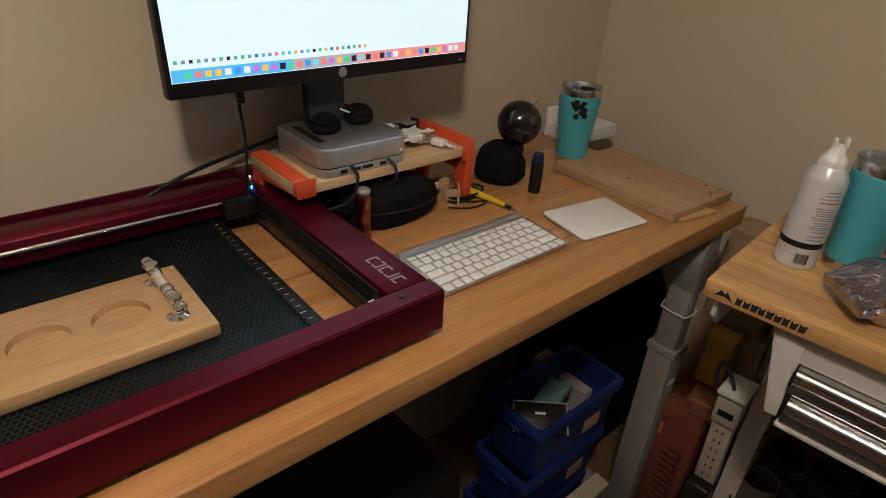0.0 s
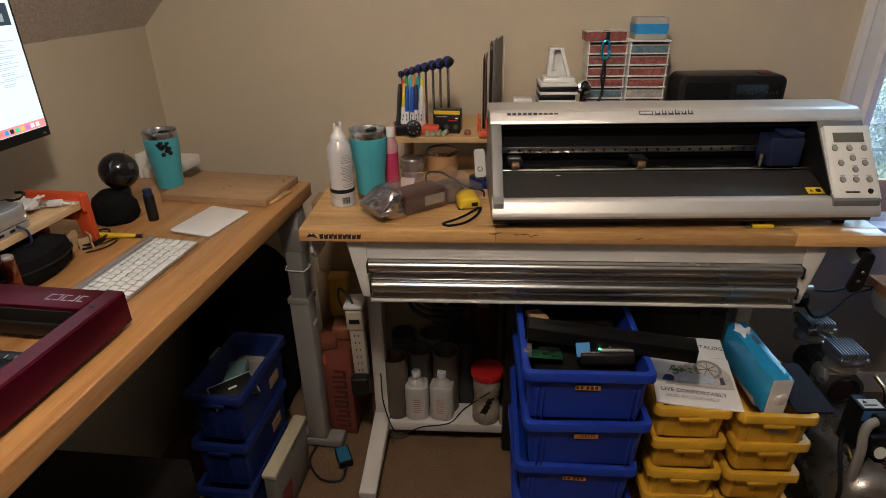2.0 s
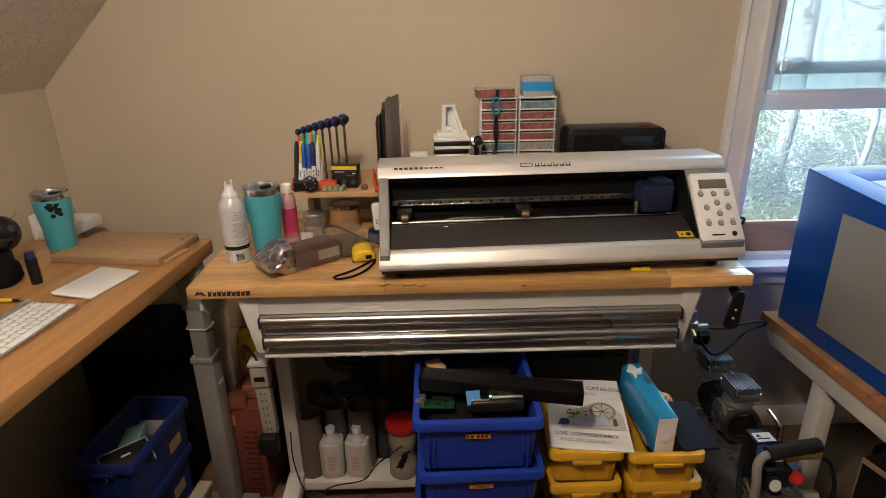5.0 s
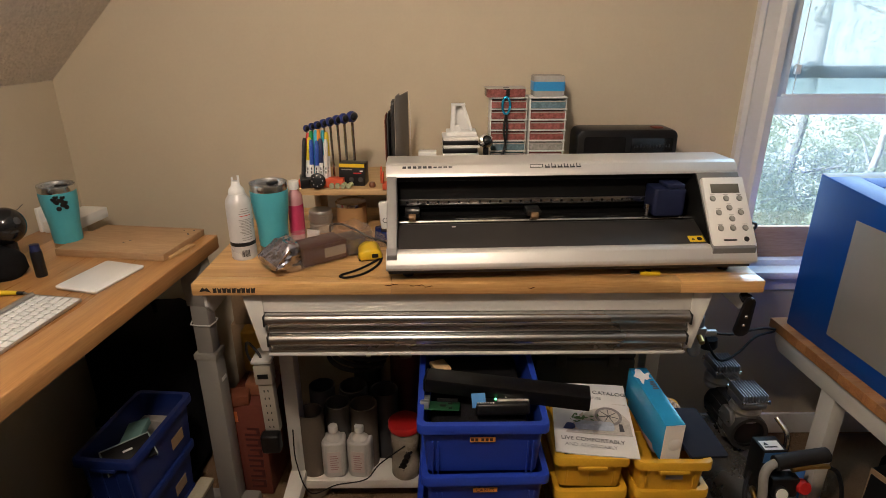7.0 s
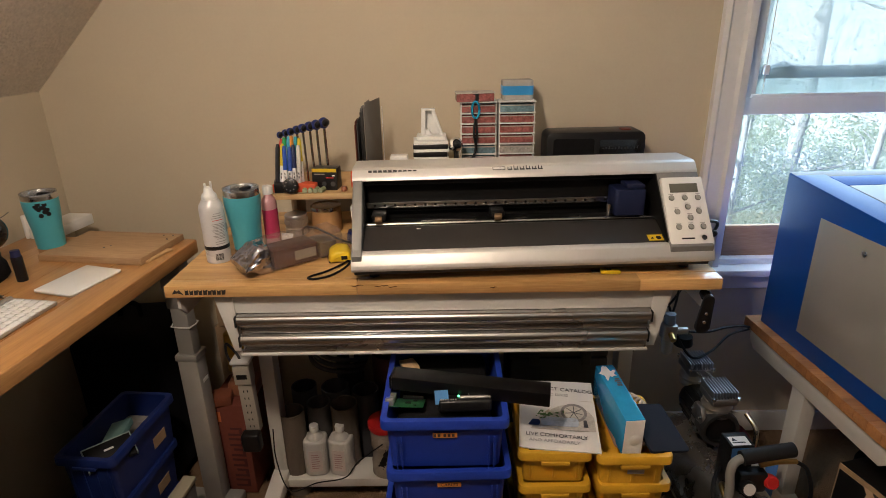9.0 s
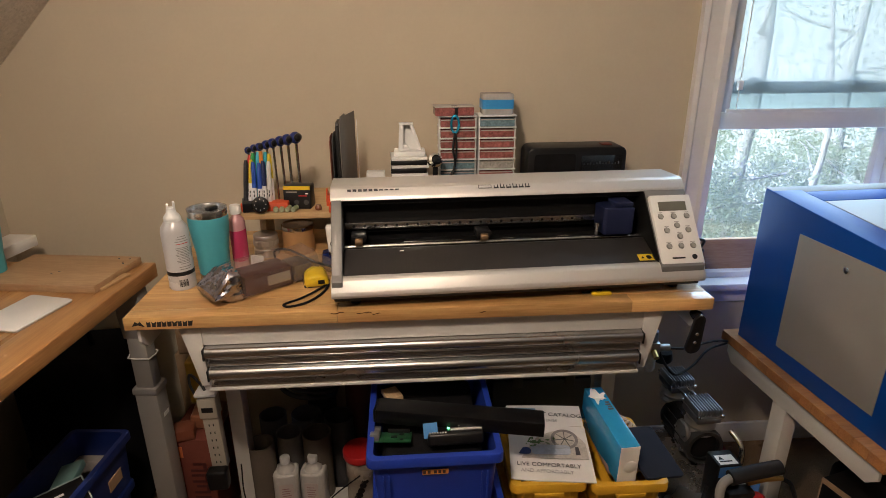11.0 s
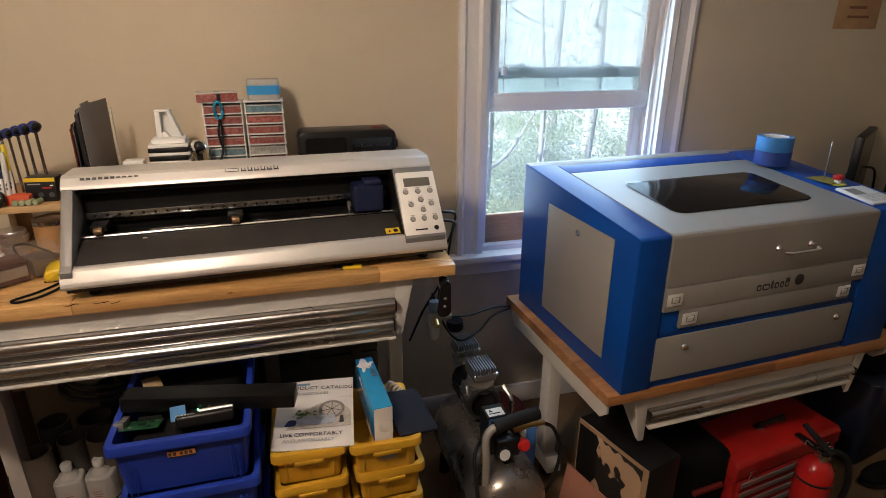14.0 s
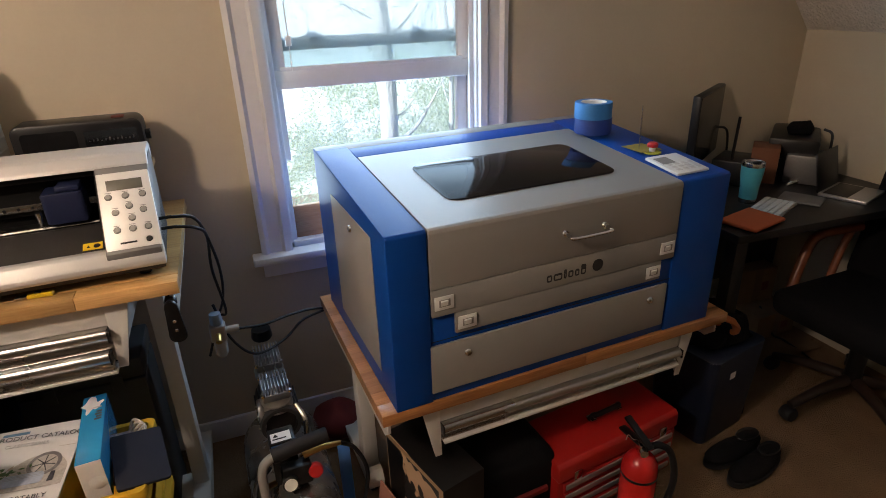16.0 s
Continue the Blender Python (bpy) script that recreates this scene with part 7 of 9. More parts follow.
part("picture_pot", prism(bmesh.new(), rounded(0.022, 0.034, 0.009), 0, 0.0004, "z", m=pose(-0.040, 0.062, on_cover(0, 0) + 0.0022)), M("pot_ink", (0.015, 0.035, 0.14), 0.3, var=0.2, scale=60, bump=0), pic)
part("picture_table", prism(bmesh.new(), [(-0.006, -0.006), (-0.006, 0.006), (0.020, 0.004), (0.020, -0.004)], 0, 0.0004, "z", m=pose(-0.044, -0.068, on_cover(0, 0) + 0.0022)), INKG, pic)
for k in range(5):
    part("picture_line", box(-0.030 + 0.004 * k, -0.0295 + 0.004 * k, -0.046, 0.040, on_cover(0, 0) + 0.0021, on_cover(0, 0) + 0.0024, bev=0), INKL, pic)
for k in range(7):
    part("picture_spoke", box(-0.001, 0.001, 0, 0.024, 0, 0.0004, bev=0, m=pose(0.004, -0.042, on_cover(0, 0) + 0.0014, 0, 0, 51.4 * k + 10)), INKG, pic)
write("lettering", "PRODUCT CATALOG", 0.0185, INKG, cat, pose(0.088, -0.008, on_cover(0.088, 0) + 0.003, 0, 3, -90))
write("lettering", "CLASSIC SERIES", 0.013, INKL, cat, pose(0.068, 0.012, on_cover(0.068, 0) + 0.0015, 0, 2, -90))
write("lettering", "LIVE COMFORTABLY", 0.0165, INKG, cat, pose(-0.083, 0.006, on_cover(-0.083, 0) + 0.0045, 0, 2, -90))
write("lettering", "AND AFFORDABLY", 0.0145, INKL, cat, pose(-0.103, 0.012, on_cover(-0.103, 0) + 0.0050, 0, 2, -90))
part("brand_bar", box(0.106, 0.114, 0.02, 0.075, on_cover(0.11, 0.05) + 0.0008, on_cover(0.11, 0.05) + 0.0012, bev=0), M("brand_bar_blue", (0.10, 0.22, 0.36), 0.3, bump=0), cat)

carton = thing("carton", "glossy bright blue and white carton propped in the bin", "carton", pose(-0.030, -1.106, YT - 0.012, 0, -2, 4))
CBLUE = M("carton_blue", (0.02, 0.28, 0.55), 0.16, var=0.10, scale=6, bump=0.15, bscale=40, depth=0.001, coat=0.4)
part("box", box(-0.115, 0.115, -0.024, 0.024, 0, 0.104, bev=0.002), CBLUE, carton)
part("white_end", box(-0.1162, -0.1152, -0.0232, 0.0232, 0.001, 0.103, bev=0), PAPER, carton, "plain white end panel")
part("end_flap", lathe(bmesh.new(), [(0, 0.0006), (0.016, 0.0006), (0.017, 0)], 24, pose(-0.1163, -0.006, 0.046, 0, -90)), WHITE, carton)
# Irregular white patch on the carton top, towards its far end.
pale_shape = [((0.024 + 0.010 * math.sin(3.1 * a) + 0.006 * math.sin(7.3 * a + 1)) * math.cos(a), (0.020 + 0.005 * math.sin(5.2 * a)) * math.sin(a)) for a in [2 * math.pi * k / 40 for k in range(40)]]
part("white_patch", prism(bmesh.new(), pale_shape, 0.1041, 0.1045, "z", m=pose(0.078, 0.002, 0)), PAPER, carton, "irregular white patch")
for i in range(4):
    part("text_bar", box(0.02 + 0.009 * i, 0.026 + 0.009 * i, -0.018, -0.004 - 0.003 * (i % 2), 0.1042, 0.1046, bev=0), INKG, carton)
solid("navy_folder", prism(bmesh.new(), rounded(0.15, 0.105, 0.008), 0, 0.008, "z", 0.001), M("navy_card", (0.002, 0.004, 0.014), 0.85, var=0.15), "navy blue folder slumped over the bin edge", "folder", pose(-0.085, -1.190, YT + 0.014, 9, -12, 10))
bm = bmesh.new()
for i in range(5):
    tube(bm, [(0.05 - 0.02 * i, -1.15, YT - 0.01), (0.06 - 0.015 * i, -1.165 - 0.006 * i, YT + 0.018), (0.03, -1.19, YT + 0.012), (0.0, -1.17, YT - 0.01)], 0.004, 6)
solid("cord_tangle", bm, M("pale_cord", (0.55, 0.46, 0.36), 0.8), "tangle of pale cord in the bin", "cord")
solid("fabric_offcut", crumple(box(-0.08, 0.08, -0.05, 0.05, 0, 0.03, bev=0.012, seg=3), 0.008, 30), M("grey_pink_cloth", (0.30, 0.22, 0.20), 0.9), "greyish cloth scraps in the bin", "cloth", pose(-0.030, -1.133, YT - 0.026))

# bottles and tubes on the lower beam
def jug_bottle(m):
    t = thing("alcohol_bottle", "translucent white plastic bottle with a white cap", "bottle", m, "white bottles")
    bm = prism(bmesh.new(), rounded(0.074, 0.080, 0.024, 6), 0, 0.140, "z", 0.009, 3)
    lathe(bm, [(0.030, 0.136), (0.026, 0.148), (0.015, 0.156), (0.013, 0.160), (0.013, 0.170), (0, 0.170)], 32)
    part("body", bm, M("milky_plastic", (0.56, 0.54, 0.51), 0.32, var=0.05), t)
    part("cap", lathe(bmesh.new(), [(0.0155, 0.167), (0.016, 0.183), (0.0145, 0.187), (0, 0.187)], 24), WHITE, t)
    lb = part("label", prism(bmesh.new(), rounded(0.044, 0.085, 0.004), 0, 0.0008, "z"), M("faded_label", (0.60, 0.52, 0.49), 0.6), t, "faded pinkish label")
    lb.matrix_local = pose(-0.0372, 0, 0.066, 90, 0, -90)
    for i in range(7):
        part("text_bar", box(-0.014, 0.010 + 0.004 * (i % 2), -0.03 + 0.009 * i, -0.027 + 0.009 * i, 0.0009, 0.0012, bev=0), M("faded_ink", (0.38, 0.22, 0.22), 0.6, bump=0), lb)
    return t


first = jug_bottle(pose(0.335, -0.212, 0.0943, 0, 0, 6))
copy_thing(first, pose(0.335, -0.299, 0.0943, 0, 0, -8))
tubj = thing("snack_tub", "clear plastic tub with a red lid", "tub", pose(0.33, -0.452, 0.0943))
part("body", lathe(bmesh.new(), [(0, 0), (0.045, 0), (0.048, 0.004), (0.048, 0.05), (0.044, 0.056), (0.044, 0.11), (0.048, 0.116), (0.048, 0.175), (0.042, 0.19), (0, 0.19)], 36), M("cloudy_clear", (0.33, 0.29, 0.24), 0.25, var=0.2, scale=14), tubj)
part("lid", lathe(bmesh.new(), [(0.053, 0.185), (0.055, 0.19), (0.055, 0.206), (0.052, 0.21), (0, 0.21)], 36), RED, tubj, "red screw lid")
for i in range(5):
    part("print_blot", crumple(lathe(bmesh.new(), [(0, 0.0008), (0.010, 0.0006), (0.012, 0)], 9, Matrix.Rotation(radians(165 + 8 * i), 4, "Z") @ pose(0.0462, 0, 0.05 + 0.015 * (i % 3) + 0.05 * (i > 2), 0, 90)), 0.002, 150), BLACK, tubj)
drop = thing("dropper_bottle", "small clear dropper bottle with a red tip", "bottle", pose(0.3, -0.512, 0.0943))
part("body", lathe(bmesh.new(), [(0, 0), (0.014, 0), (0.015, 0.003), (0.015, 0.06), (0.008, 0.072), (0, 0.074)], 20), M("cloudy_bottle", (0.42, 0.38, 0.34), 0.2), drop)
part("tip", lathe(bmesh.new(), [(0.007, 0.072), (0.006, 0.082), (0.003, 0.098), (0, 0.099)], 16), RED, drop, "red nozzle tip")
TUBE_A, TUBE_B, TUBE_C, TUBE_D = M("grey_tube", (0.10, 0.095, 0.09), 0.6), M("grey_brown_tube", (0.13, 0.105, 0.08), 0.7), M("dark_tube", (0.055, 0.055, 0.06), 0.6), M("dark_red_tube", (0.13, 0.04, 0.035), 0.6)
for i, (x, y, r, h, mt, lb) in enumerate(((0.345, -0.140, 0.042, 0.33, TUBE_B, "greyish cardboard tube"), (0.400, -0.220, 0.042, 0.325, TUBE_A, "grey plastic tube"), (0.385, -0.310, 0.046, 0.33, TUBE_B, "greyish cardboard tube"), (0.46, -0.158, 0.044, 0.352, TUBE_C, "dark plastic tube"), (0.49, -0.262, 0.050, 0.33, TUBE_A, "grey plastic tube"), (0.475, -0.372, 0.048, 0.325, TUBE_C, "dark plastic tube"), (0.60, -0.30, 0.05, 0.38, TUBE_C, "dark plastic tube"), (0.60, -0.44, 0.055, 0.40, TUBE_D, "dark red plastic tube"))):
    solid("storage_tube", lathe(bmesh.new(), [(0, 0), (r, 0), (r, h), (r - 0.004, h), (r - 0.005, 0.01), (0, 0.01)], 32), mt, lb + " standing open under the bench", "tube", pose(x, y, 0.003), "tubes under the bench")
solid("hose_coil", tube(bmesh.new(), [(0.09 * math.cos(a), 0.09 * math.sin(a) * 1.1, 0.01 * math.sin(2 * a) + 0.004 * a) for a in [0.45 * i for i in range(40)]], 0.008, 8, 3), DARK_GREY, "coil of dark hose lying on the tubes", "hose", pose(0.552, -0.261, 0.40, 24, 0, 0))
solid("beige_panel", box(-0.006, 0.006, -0.10, 0.10, 0, 0.30, bev=0.002), PLAIN_WOOD, "beige board leaning behind the bench leg", "board", pose(0.602, -0.087, 0.40, 8, 6, 20))
solid("yellow_bag", crumple(ball(bmesh.new(), 0.05, (0, 0, 0), (1, 1.2, 0.8)), 0.012, 20), M("dull_yellow", (0.45, 0.30, 0.05), 0.7), "dull yellow bundle behind the jars", "bundle", pose(0.601, -0.568, 0.48))
leadm = [(0.235, -0.11, 0.345), (0.20, -0.12, 0.25), (0.16, -0.165, 0.165), (0.20, -0.24, 0.158), (0.215, -0.33, 0.165), (0.20, -0.38, 0.24), (0.21, -0.46, 0.30)]
solid("strip_lead", tube(bmesh.new(), leadm, 0.0022, 8), BLACK, "black cable trailing past the bottles", "cable")

# power strip on the bench leg
strip = thing("power_strip", "beige power strip strapped to the bench leg", "power strip", pose(0.240, -0.050, 0.318, -1.5, 0, 0))
part("body", box(-0.012, 0.02, -0.022, 0.022, 0.02, 0.26, bev=0.003), M("beige_plastic", (0.46, 0.42, 0.35), 0.5), strip)
part("switch_head", box(-0.02, 0.022, -0.026, 0.026, 0.20, 0.265, bev=0.004), M("beige_head", (0.46, 0.42, 0.35), 0.5), strip)
part("switch", box(-0.0215, -0.02, -0.016, 0.016, 0.222, 0.238, bev=0.0005), BLACK, strip, "black rocker switch")
for i in range(6):
    for y in (-0.006, 0.006):
        part("socket_slot", box(-0.0126, -0.0119, y - 0.0015, y + 0.0015, 0.04 + 0.026 * i, 0.047 + 0.026 * i, bev=0), BLACK, strip)
part("plug", box(-0.05, -0.0125, -0.028, 0.030, -0.03, 0.035, bev=0.008, seg=3), BLACK, strip, "black plug-in adapter")
part("cord", tube(bmesh.new(), [(0.0, 0, 0.262), (0.0, 0.01, 0.30), (0.01, 0.04, 0.33), (0.02, 0.05, 0.29), (0.03, 0.045, 0.25)], 0.004, 8), DARK_GREY, strip)
part("strap", box(-0.022, 0.06, -0.03, 0.03, 0.272, 0.284, bev=0.004), WHITE, strip)

# between desk and bench
LET = M("dark_red_print", (0.08, 0.015, 0.012), 0.6, bump=0)
rbox = thing("shipping_box", "rust-red cardboard box printed with dark letters, on end", "box", pose(0.398, 0.078, 0.003, 0, 0, -4))
part("box", box(-0.07, 0.12, -0.075, 0.055, 0, 0.365, bev=0.004), RED_CARD, rbox)
for i in range(6):
    z = 0.03 + 0.043 * i
    part("printed_mark", prism(bmesh.new(), [(-0.055, z), (-0.004, z), (-0.004, z + 0.009), (-0.044, z + 0.009), (-0.044, z + 0.024), (-0.014 if i % 2 else -0.004, z + 0.024), (-0.014 if i % 2 else -0.004, z + 0.033), (-0.055, z + 0.033)], -0.0707, -0.0698, "x"), LET, rbox)
part("orange_label", box(-0.0708, -0.0698, 0.012, 0.046, 0.30, 0.34, bev=0), M("orange_label_red_box", (0.62, 0.17, 0.05), 0.6), rbox, "small orange label")
solid("small_package", box(-0.03, 0.03, -0.035, 0.03, 0, 0.035, bev=0.003), M("orange_pack", (0.20, 0.06, 0.03), 0.45), "small rust-brown package on the red box", "package", pose(0.351, 0.090, 0.3685, 0, 0, 12))
solid("orange_film", crumple(box(-0.03, 0.05, -0.06, 0.04, 0, 0.05, bev=0.008, seg=3), 0.008, 25), M("orange_film", (0.30, 0.12, 0.06), 0.3), "crumpled orange film package", "package", pose(0.406, 0.040, 0.3685))
solid("yellow_case", box(-0.03, 0.03, -0.038, 0.032, 0, 0.155, bev=0.010, seg=3), M("worn_yellow", (0.46, 0.27, 0.03), 0.5), "worn yellow tool case behind the desk leg", "case", pose(0.474, 0.063, 0.4195))
solid("tan_carton", box(-0.06, 0.06, -0.06, 0.08, 0, 0.26, bev=0.003), CARD, "tan carton standing behind the bench corner", "carton", pose(0.602, 0.065, 0.55))
solid("tall_carton", box(-0.07, 0.08, -0.08, 0.10, 0, 0.545, bev=0.004), CARD, "brown carton against the wall", "carton", pose(0.614, 0.060, 0.003))
adp = thing("power_adapter", "black power adapter with a blue top on the carpet", "power adapter", pose(0.200, 0.032, 0.003, 0, 0, 25))
part("body", box(-0.04, 0.04, -0.025, 0.025, 0, 0.026, bev=0.004), BLACK, adp)
part("top_label", box(-0.034, 0.034, -0.02, 0.02, 0.0262, 0.0268, bev=0), M("blue_label", (0.02, 0.16, 0.30), 0.5), adp)
part("lead", tube(bmesh.new(), [(-0.04, 0, 0.01), (-0.09, 0.03, 0.006), (-0.06, 0.09, 0.006), (0.03, 0.11, 0.006), (0.10, 0.07, 0.008)], 0.004, 8), BLACK, adp)
part("lead", tube(bmesh.new(), [(0.04, 0, 0.01), (0.10, -0.02, 0.006), (0.16, 0.02, 0.006), (0.14, 0.10, 0.006)], 0.004, 8), BLACK, adp)

# ---- under the desk ----
ub = None
for i, (x, y, z, r) in enumerate(((0.06, 0.300, 0.004, -3), (0.078, 0.290, 0.160, -4), (0.096, 0.284, 0.316, -5))):
    m = pose(x, y, z, 0, 0, r)
    if ub is None:
        ub = thing("crate", "blue plastic crate under the desk, coloured dark for its shade", "crate", m, "blue crates under the desk")
        # The crate blue is set darker to carry the shade under the desk.
        bin_shape(0.15, 0.29, 0.164, M("crate_blue_in_shade", (0.006, 0.020, 0.13), 0.5, var=0.16, scale=5, bump=0.25, bscale=250))(ub)
        part("label", box(0.03, 0.09, -0.0745, -0.0730, 0.05, 0.085, bev=0), CARD, ub, "tan paper label")
    else:
        copy_thing(ub, m)
ph = thing("boxed_gadget", "flat black boxed gadget with a pale border", "gadget box", pose(0.012, 0.268, 0.442, 30, 0, -47))
part("box", box(-0.06, 0.06, -0.035, 0.035, 0, 0.012, bev=0.002), BLACK, ph)
for a in (box(-0.061, 0.061, 0.033, 0.0362, 0.0, 0.0135, bev=0.0005), box(-0.0622, -0.059, -0.036, 0.036, 0.0, 0.0135, bev=0.0005), box(0.059, 0.0622, -0.036, 0.036, 0.0, 0.0135, bev=0.0005)):
    part("border", a, M("pale_teal_edge", (0.30, 0.38, 0.37), 0.5), ph)
part("text_bar", box(-0.012, 0.012, 0.006, 0.012, 0.0122, 0.0126, bev=0), PAPER, ph)
solid("teal_sleeve", crumple(box(-0.05, 0.05, -0.03, 0.03, 0, 0.02, bev=0.004), 0.004, 30), M("pale_teal", (0.14, 0.27, 0.26), 0.5), "pale teal sleeve in the crate", "sleeve", pose(0.095, 0.290, 0.436, -12, 0, 10))
tote = thing("grey_box", "pale grey flat box with a cream rim and red print", "box", pose(0.040, 0.158, 0.003, 2, 0, -5))
part("body", box(-0.122, 0.120, -0.010, 0.024, 0, 0.208, bev=0.003), M("dull_grey_box", (0.16, 0.155, 0.15), 0.5, var=0.15), tote)
part("rim", box(-0.126, 0.124, -0.014, 0.028, 0.2085, 0.224, bev=0.003), M("cream_card", (0.42, 0.38, 0.28), 0.7), tote, "cream rim")
part("red_print", prism(bmesh.new(), [(-0.105, 0.035), (-0.03, 0.03), (-0.02, 0.11), (-0.09, 0.12)], -0.0108, -0.0102, "y"), M("dull_red_panel", (0.20, 0.02, 0.02), 0.6, var=0.3, scale=60), tote, "dull red printed patch")
solid("game_box", box(-0.03, 0.03, -0.09, 0.09, 0, 0.40, bev=0.002), M("pale_box", (0.36, 0.34, 0.31), 0.6), "pale cardboard box behind the crates", "box", pose(0.240, 0.346, 0.003, 0, 0, -6))
pc = thing("computer_tower", "black computer tower with a thin light strip", "computer", pose(-0.420, 0.301, 0.003, 0, 0, -3))
part("case", box(-0.20, 0.20, 0, 0.42, 0, 0.42, bev=0.004), BLACK, pc)
for i in range(11):
    if i not in (2, 3):
        part("light_segment", box(-0.084 + 0.0158 * i, -0.074 + 0.0158 * i, -0.0012, 0.0, 0.405, 0.4072, bev=0), glow("cool_white_led", (0.75, 0.88, 1.0), 2.6), pc)
part("red_fan_ring", tube(bmesh.new(), [(-0.005 + 0.03 * math.cos(a), 0.045 + 0.03 * math.sin(a), 0.4215) for a in [0.25 * i for i in range(14, 24)]], 0.004, 8), glow("dim_red_led", (0.6, 0.02, 0.02), 0.16), pc, "dim red ring")

# ---- air compressor between the benches ----
comp = thing("air_compressor", "grey air compressor with a ribbed twin-head pump", "air compressor", pose(0.155, -1.499, 0, 0, 0, 2))
DARK_ALU = M("cast_grey_aluminium", (0.36, 0.365, 0.38), 0.34, 0.9, var=0.10)
GREYTANK = M("metallic_grey_tank", (0.27, 0.25, 0.23), 0.27, 0.75, var=0.15)
tank = part("tank", lathe(bmesh.new(), [(0, -0.27), (0.05, -0.268), (0.095, -0.25), (0.118, -0.215), (0.122, -0.19), (0.122, 0.19), (0.118, 0.215), (0.095, 0.25), (0.05, 0.268), (0, 0.27)], 48, pose(0.0, 0, 0.165, 0, 90)), GREYTANK, comp, "metallic grey tank")
for x in (-0.15, 0.16):
    for y in (-0.09, 0.09):
        part("foot", lathe(bmesh.new(), [(0, 0), (0.02, 0), (0.018, 0.07), (0, 0.07)], 16, pose(x, y, 0)), RUBBER, comp)
part("motor", lathe(bmesh.new(), [(0, -0.085), (0.044, -0.085), (0.046, -0.09), (0.054, -0.088), (0.057, -0.07), (0.057, 0.07), (0.052, 0.085), (0, 0.09)], 36, pose(0.115, 0.0, 0.367, 0, 90)), BLACK, comp)
for k in range(14):
    part("motor_rib", box(0.062, 0.175, -0.0014, 0.0014, 0.0565, 0.0625, bev=0.0005, seg=1, m=pose(0, 0, 0.367, 25.7 * k)), BLACK, comp)
crankcase = part("crankcase", prism(bmesh.new(), [(0.03, 0.345), (0.025, 0.40), (0.045, 0.43), (0.085, 0.43), (0.10, 0.40), (0.095, 0.345), (0.062, 0.325)], 0.040, 0.058, "y", 0.006), M("cast_aluminium", (0.34, 0.335, 0.33), 0.35, 0.9, var=0.12), comp, "cast aluminium crankcase cover")
for x, z in ((0.04, 0.355), (0.038, 0.400), (0.086, 0.355), (0.088, 0.400)):
    part("bolt", lathe(bmesh.new(), [(0, 0.005), (0.004, 0.005), (0.0045, 0)], 8, pose(x, 0.058, z, -90)), STEEL, crankcase)
part("motor_mouth", lathe(bmesh.new(), [(0.046, -0.100), (0.057, -0.100), (0.060, -0.09), (0.059, -0.05), (0.055, -0.05)], 36, pose(0.115, 0.0, 0.367, 0, 90)), M("cast_grey", (0.07, 0.07, 0.07), 0.4, 0.6), comp, "grey cast crankcase")
for x in (0.062, 0.222):
    hd = part("cylinder_head", box(x - 0.046, x + 0.046, -0.039, 0.039, 0.452, 0.476, bev=0.006), DARK_ALU, comp, "ribbed aluminium cylinder head")
    for i in range(9):
        part("fin", box(x - 0.043, x + 0.043, -0.036 + 0.009 * i - 0.0016, -0.036 + 0.009 * i + 0.0016, 0.4762, 0.500, bev=0.001), DARK_ALU, hd)
    part("cylinder", lathe(bmesh.new(), [(0, 0), (0.042, 0), (0.046, 0.01), (0.042, 0.02), (0.046, 0.03), (0.042, 0.04), (0.042, 0.05), (0, 0.05)], 28, pose(x, 0, 0.402)), ALU, comp)
    for sx in (-0.046, 0.046):
        for sy in (-0.037, 0.037):
            part("bolt", lathe(bmesh.new(), [(0, 0), (0.006, 0), (0.006, 0.008), (0, 0.009)], 8, pose(x + sx, sy, 0.476)), STEEL, hd)
part("air_filter", lathe(bmesh.new(), [(0, 0), (0.03, 0), (0.034, 0.008), (0.03, 0.035), (0, 0.038)], 24, pose(0.33, 0.0, 0.485)), BLACK, comp)
for y in (-0.016, 0.016):
    part("link_pipe", tube(bmesh.new(), [(0.11, y, 0.470), (0.142, y, 0.474), (0.175, y, 0.470)], 0.006, 10), CHROME, comp)
part("delivery_pipe", tube(bmesh.new(), [(-0.02, -0.045, 0.455), (-0.06, -0.06, 0.42), (-0.07, -0.05, 0.34), (-0.05, -0.03, 0.28)], 0.008, 10), STEEL, comp)
hand = part("carry_frame", tube(bmesh.new(), [(-0.20, 0.075, 0.20), (-0.20, 0.078, 0.34), (-0.185, 0.075, 0.40), (-0.175, 0.05, 0.425), (-0.17, -0.02, 0.435), (-0.165, -0.075, 0.44)], 0.012, 12), GREY_METAL, comp, "bent grey tube handle")
part("grip", tube(bmesh.new(), [(-0.174, 0.045, 0.428), (-0.169, -0.030, 0.437), (-0.164, -0.10, 0.441)], 0.020, 14, 3), RUBBER, hand, "black rubber grip")
sw = part("pressure_switch", box(-0.125, -0.062, -0.022, 0.047, 0.28, 0.425, bev=0.004), BLACK, comp, "black pressure switch box")
part("sticker", box(-0.121, -0.084, -0.012, 0.040, 0.4252, 0.4258, bev=0), PAPER, sw, "white caution sticker")
part("sticker", box(-0.1258, -0.1252, -0.018, 0.043, 0.385, 0.419, bev=0), M("blue_sticker", (0.04, 0.16, 0.40), 0.4), sw, "blue sticker")
part("sticker_text", box(-0.112, -0.107, 0.0, 0.036, 0.4259, 0.4262, bev=0), BLACK, sw)
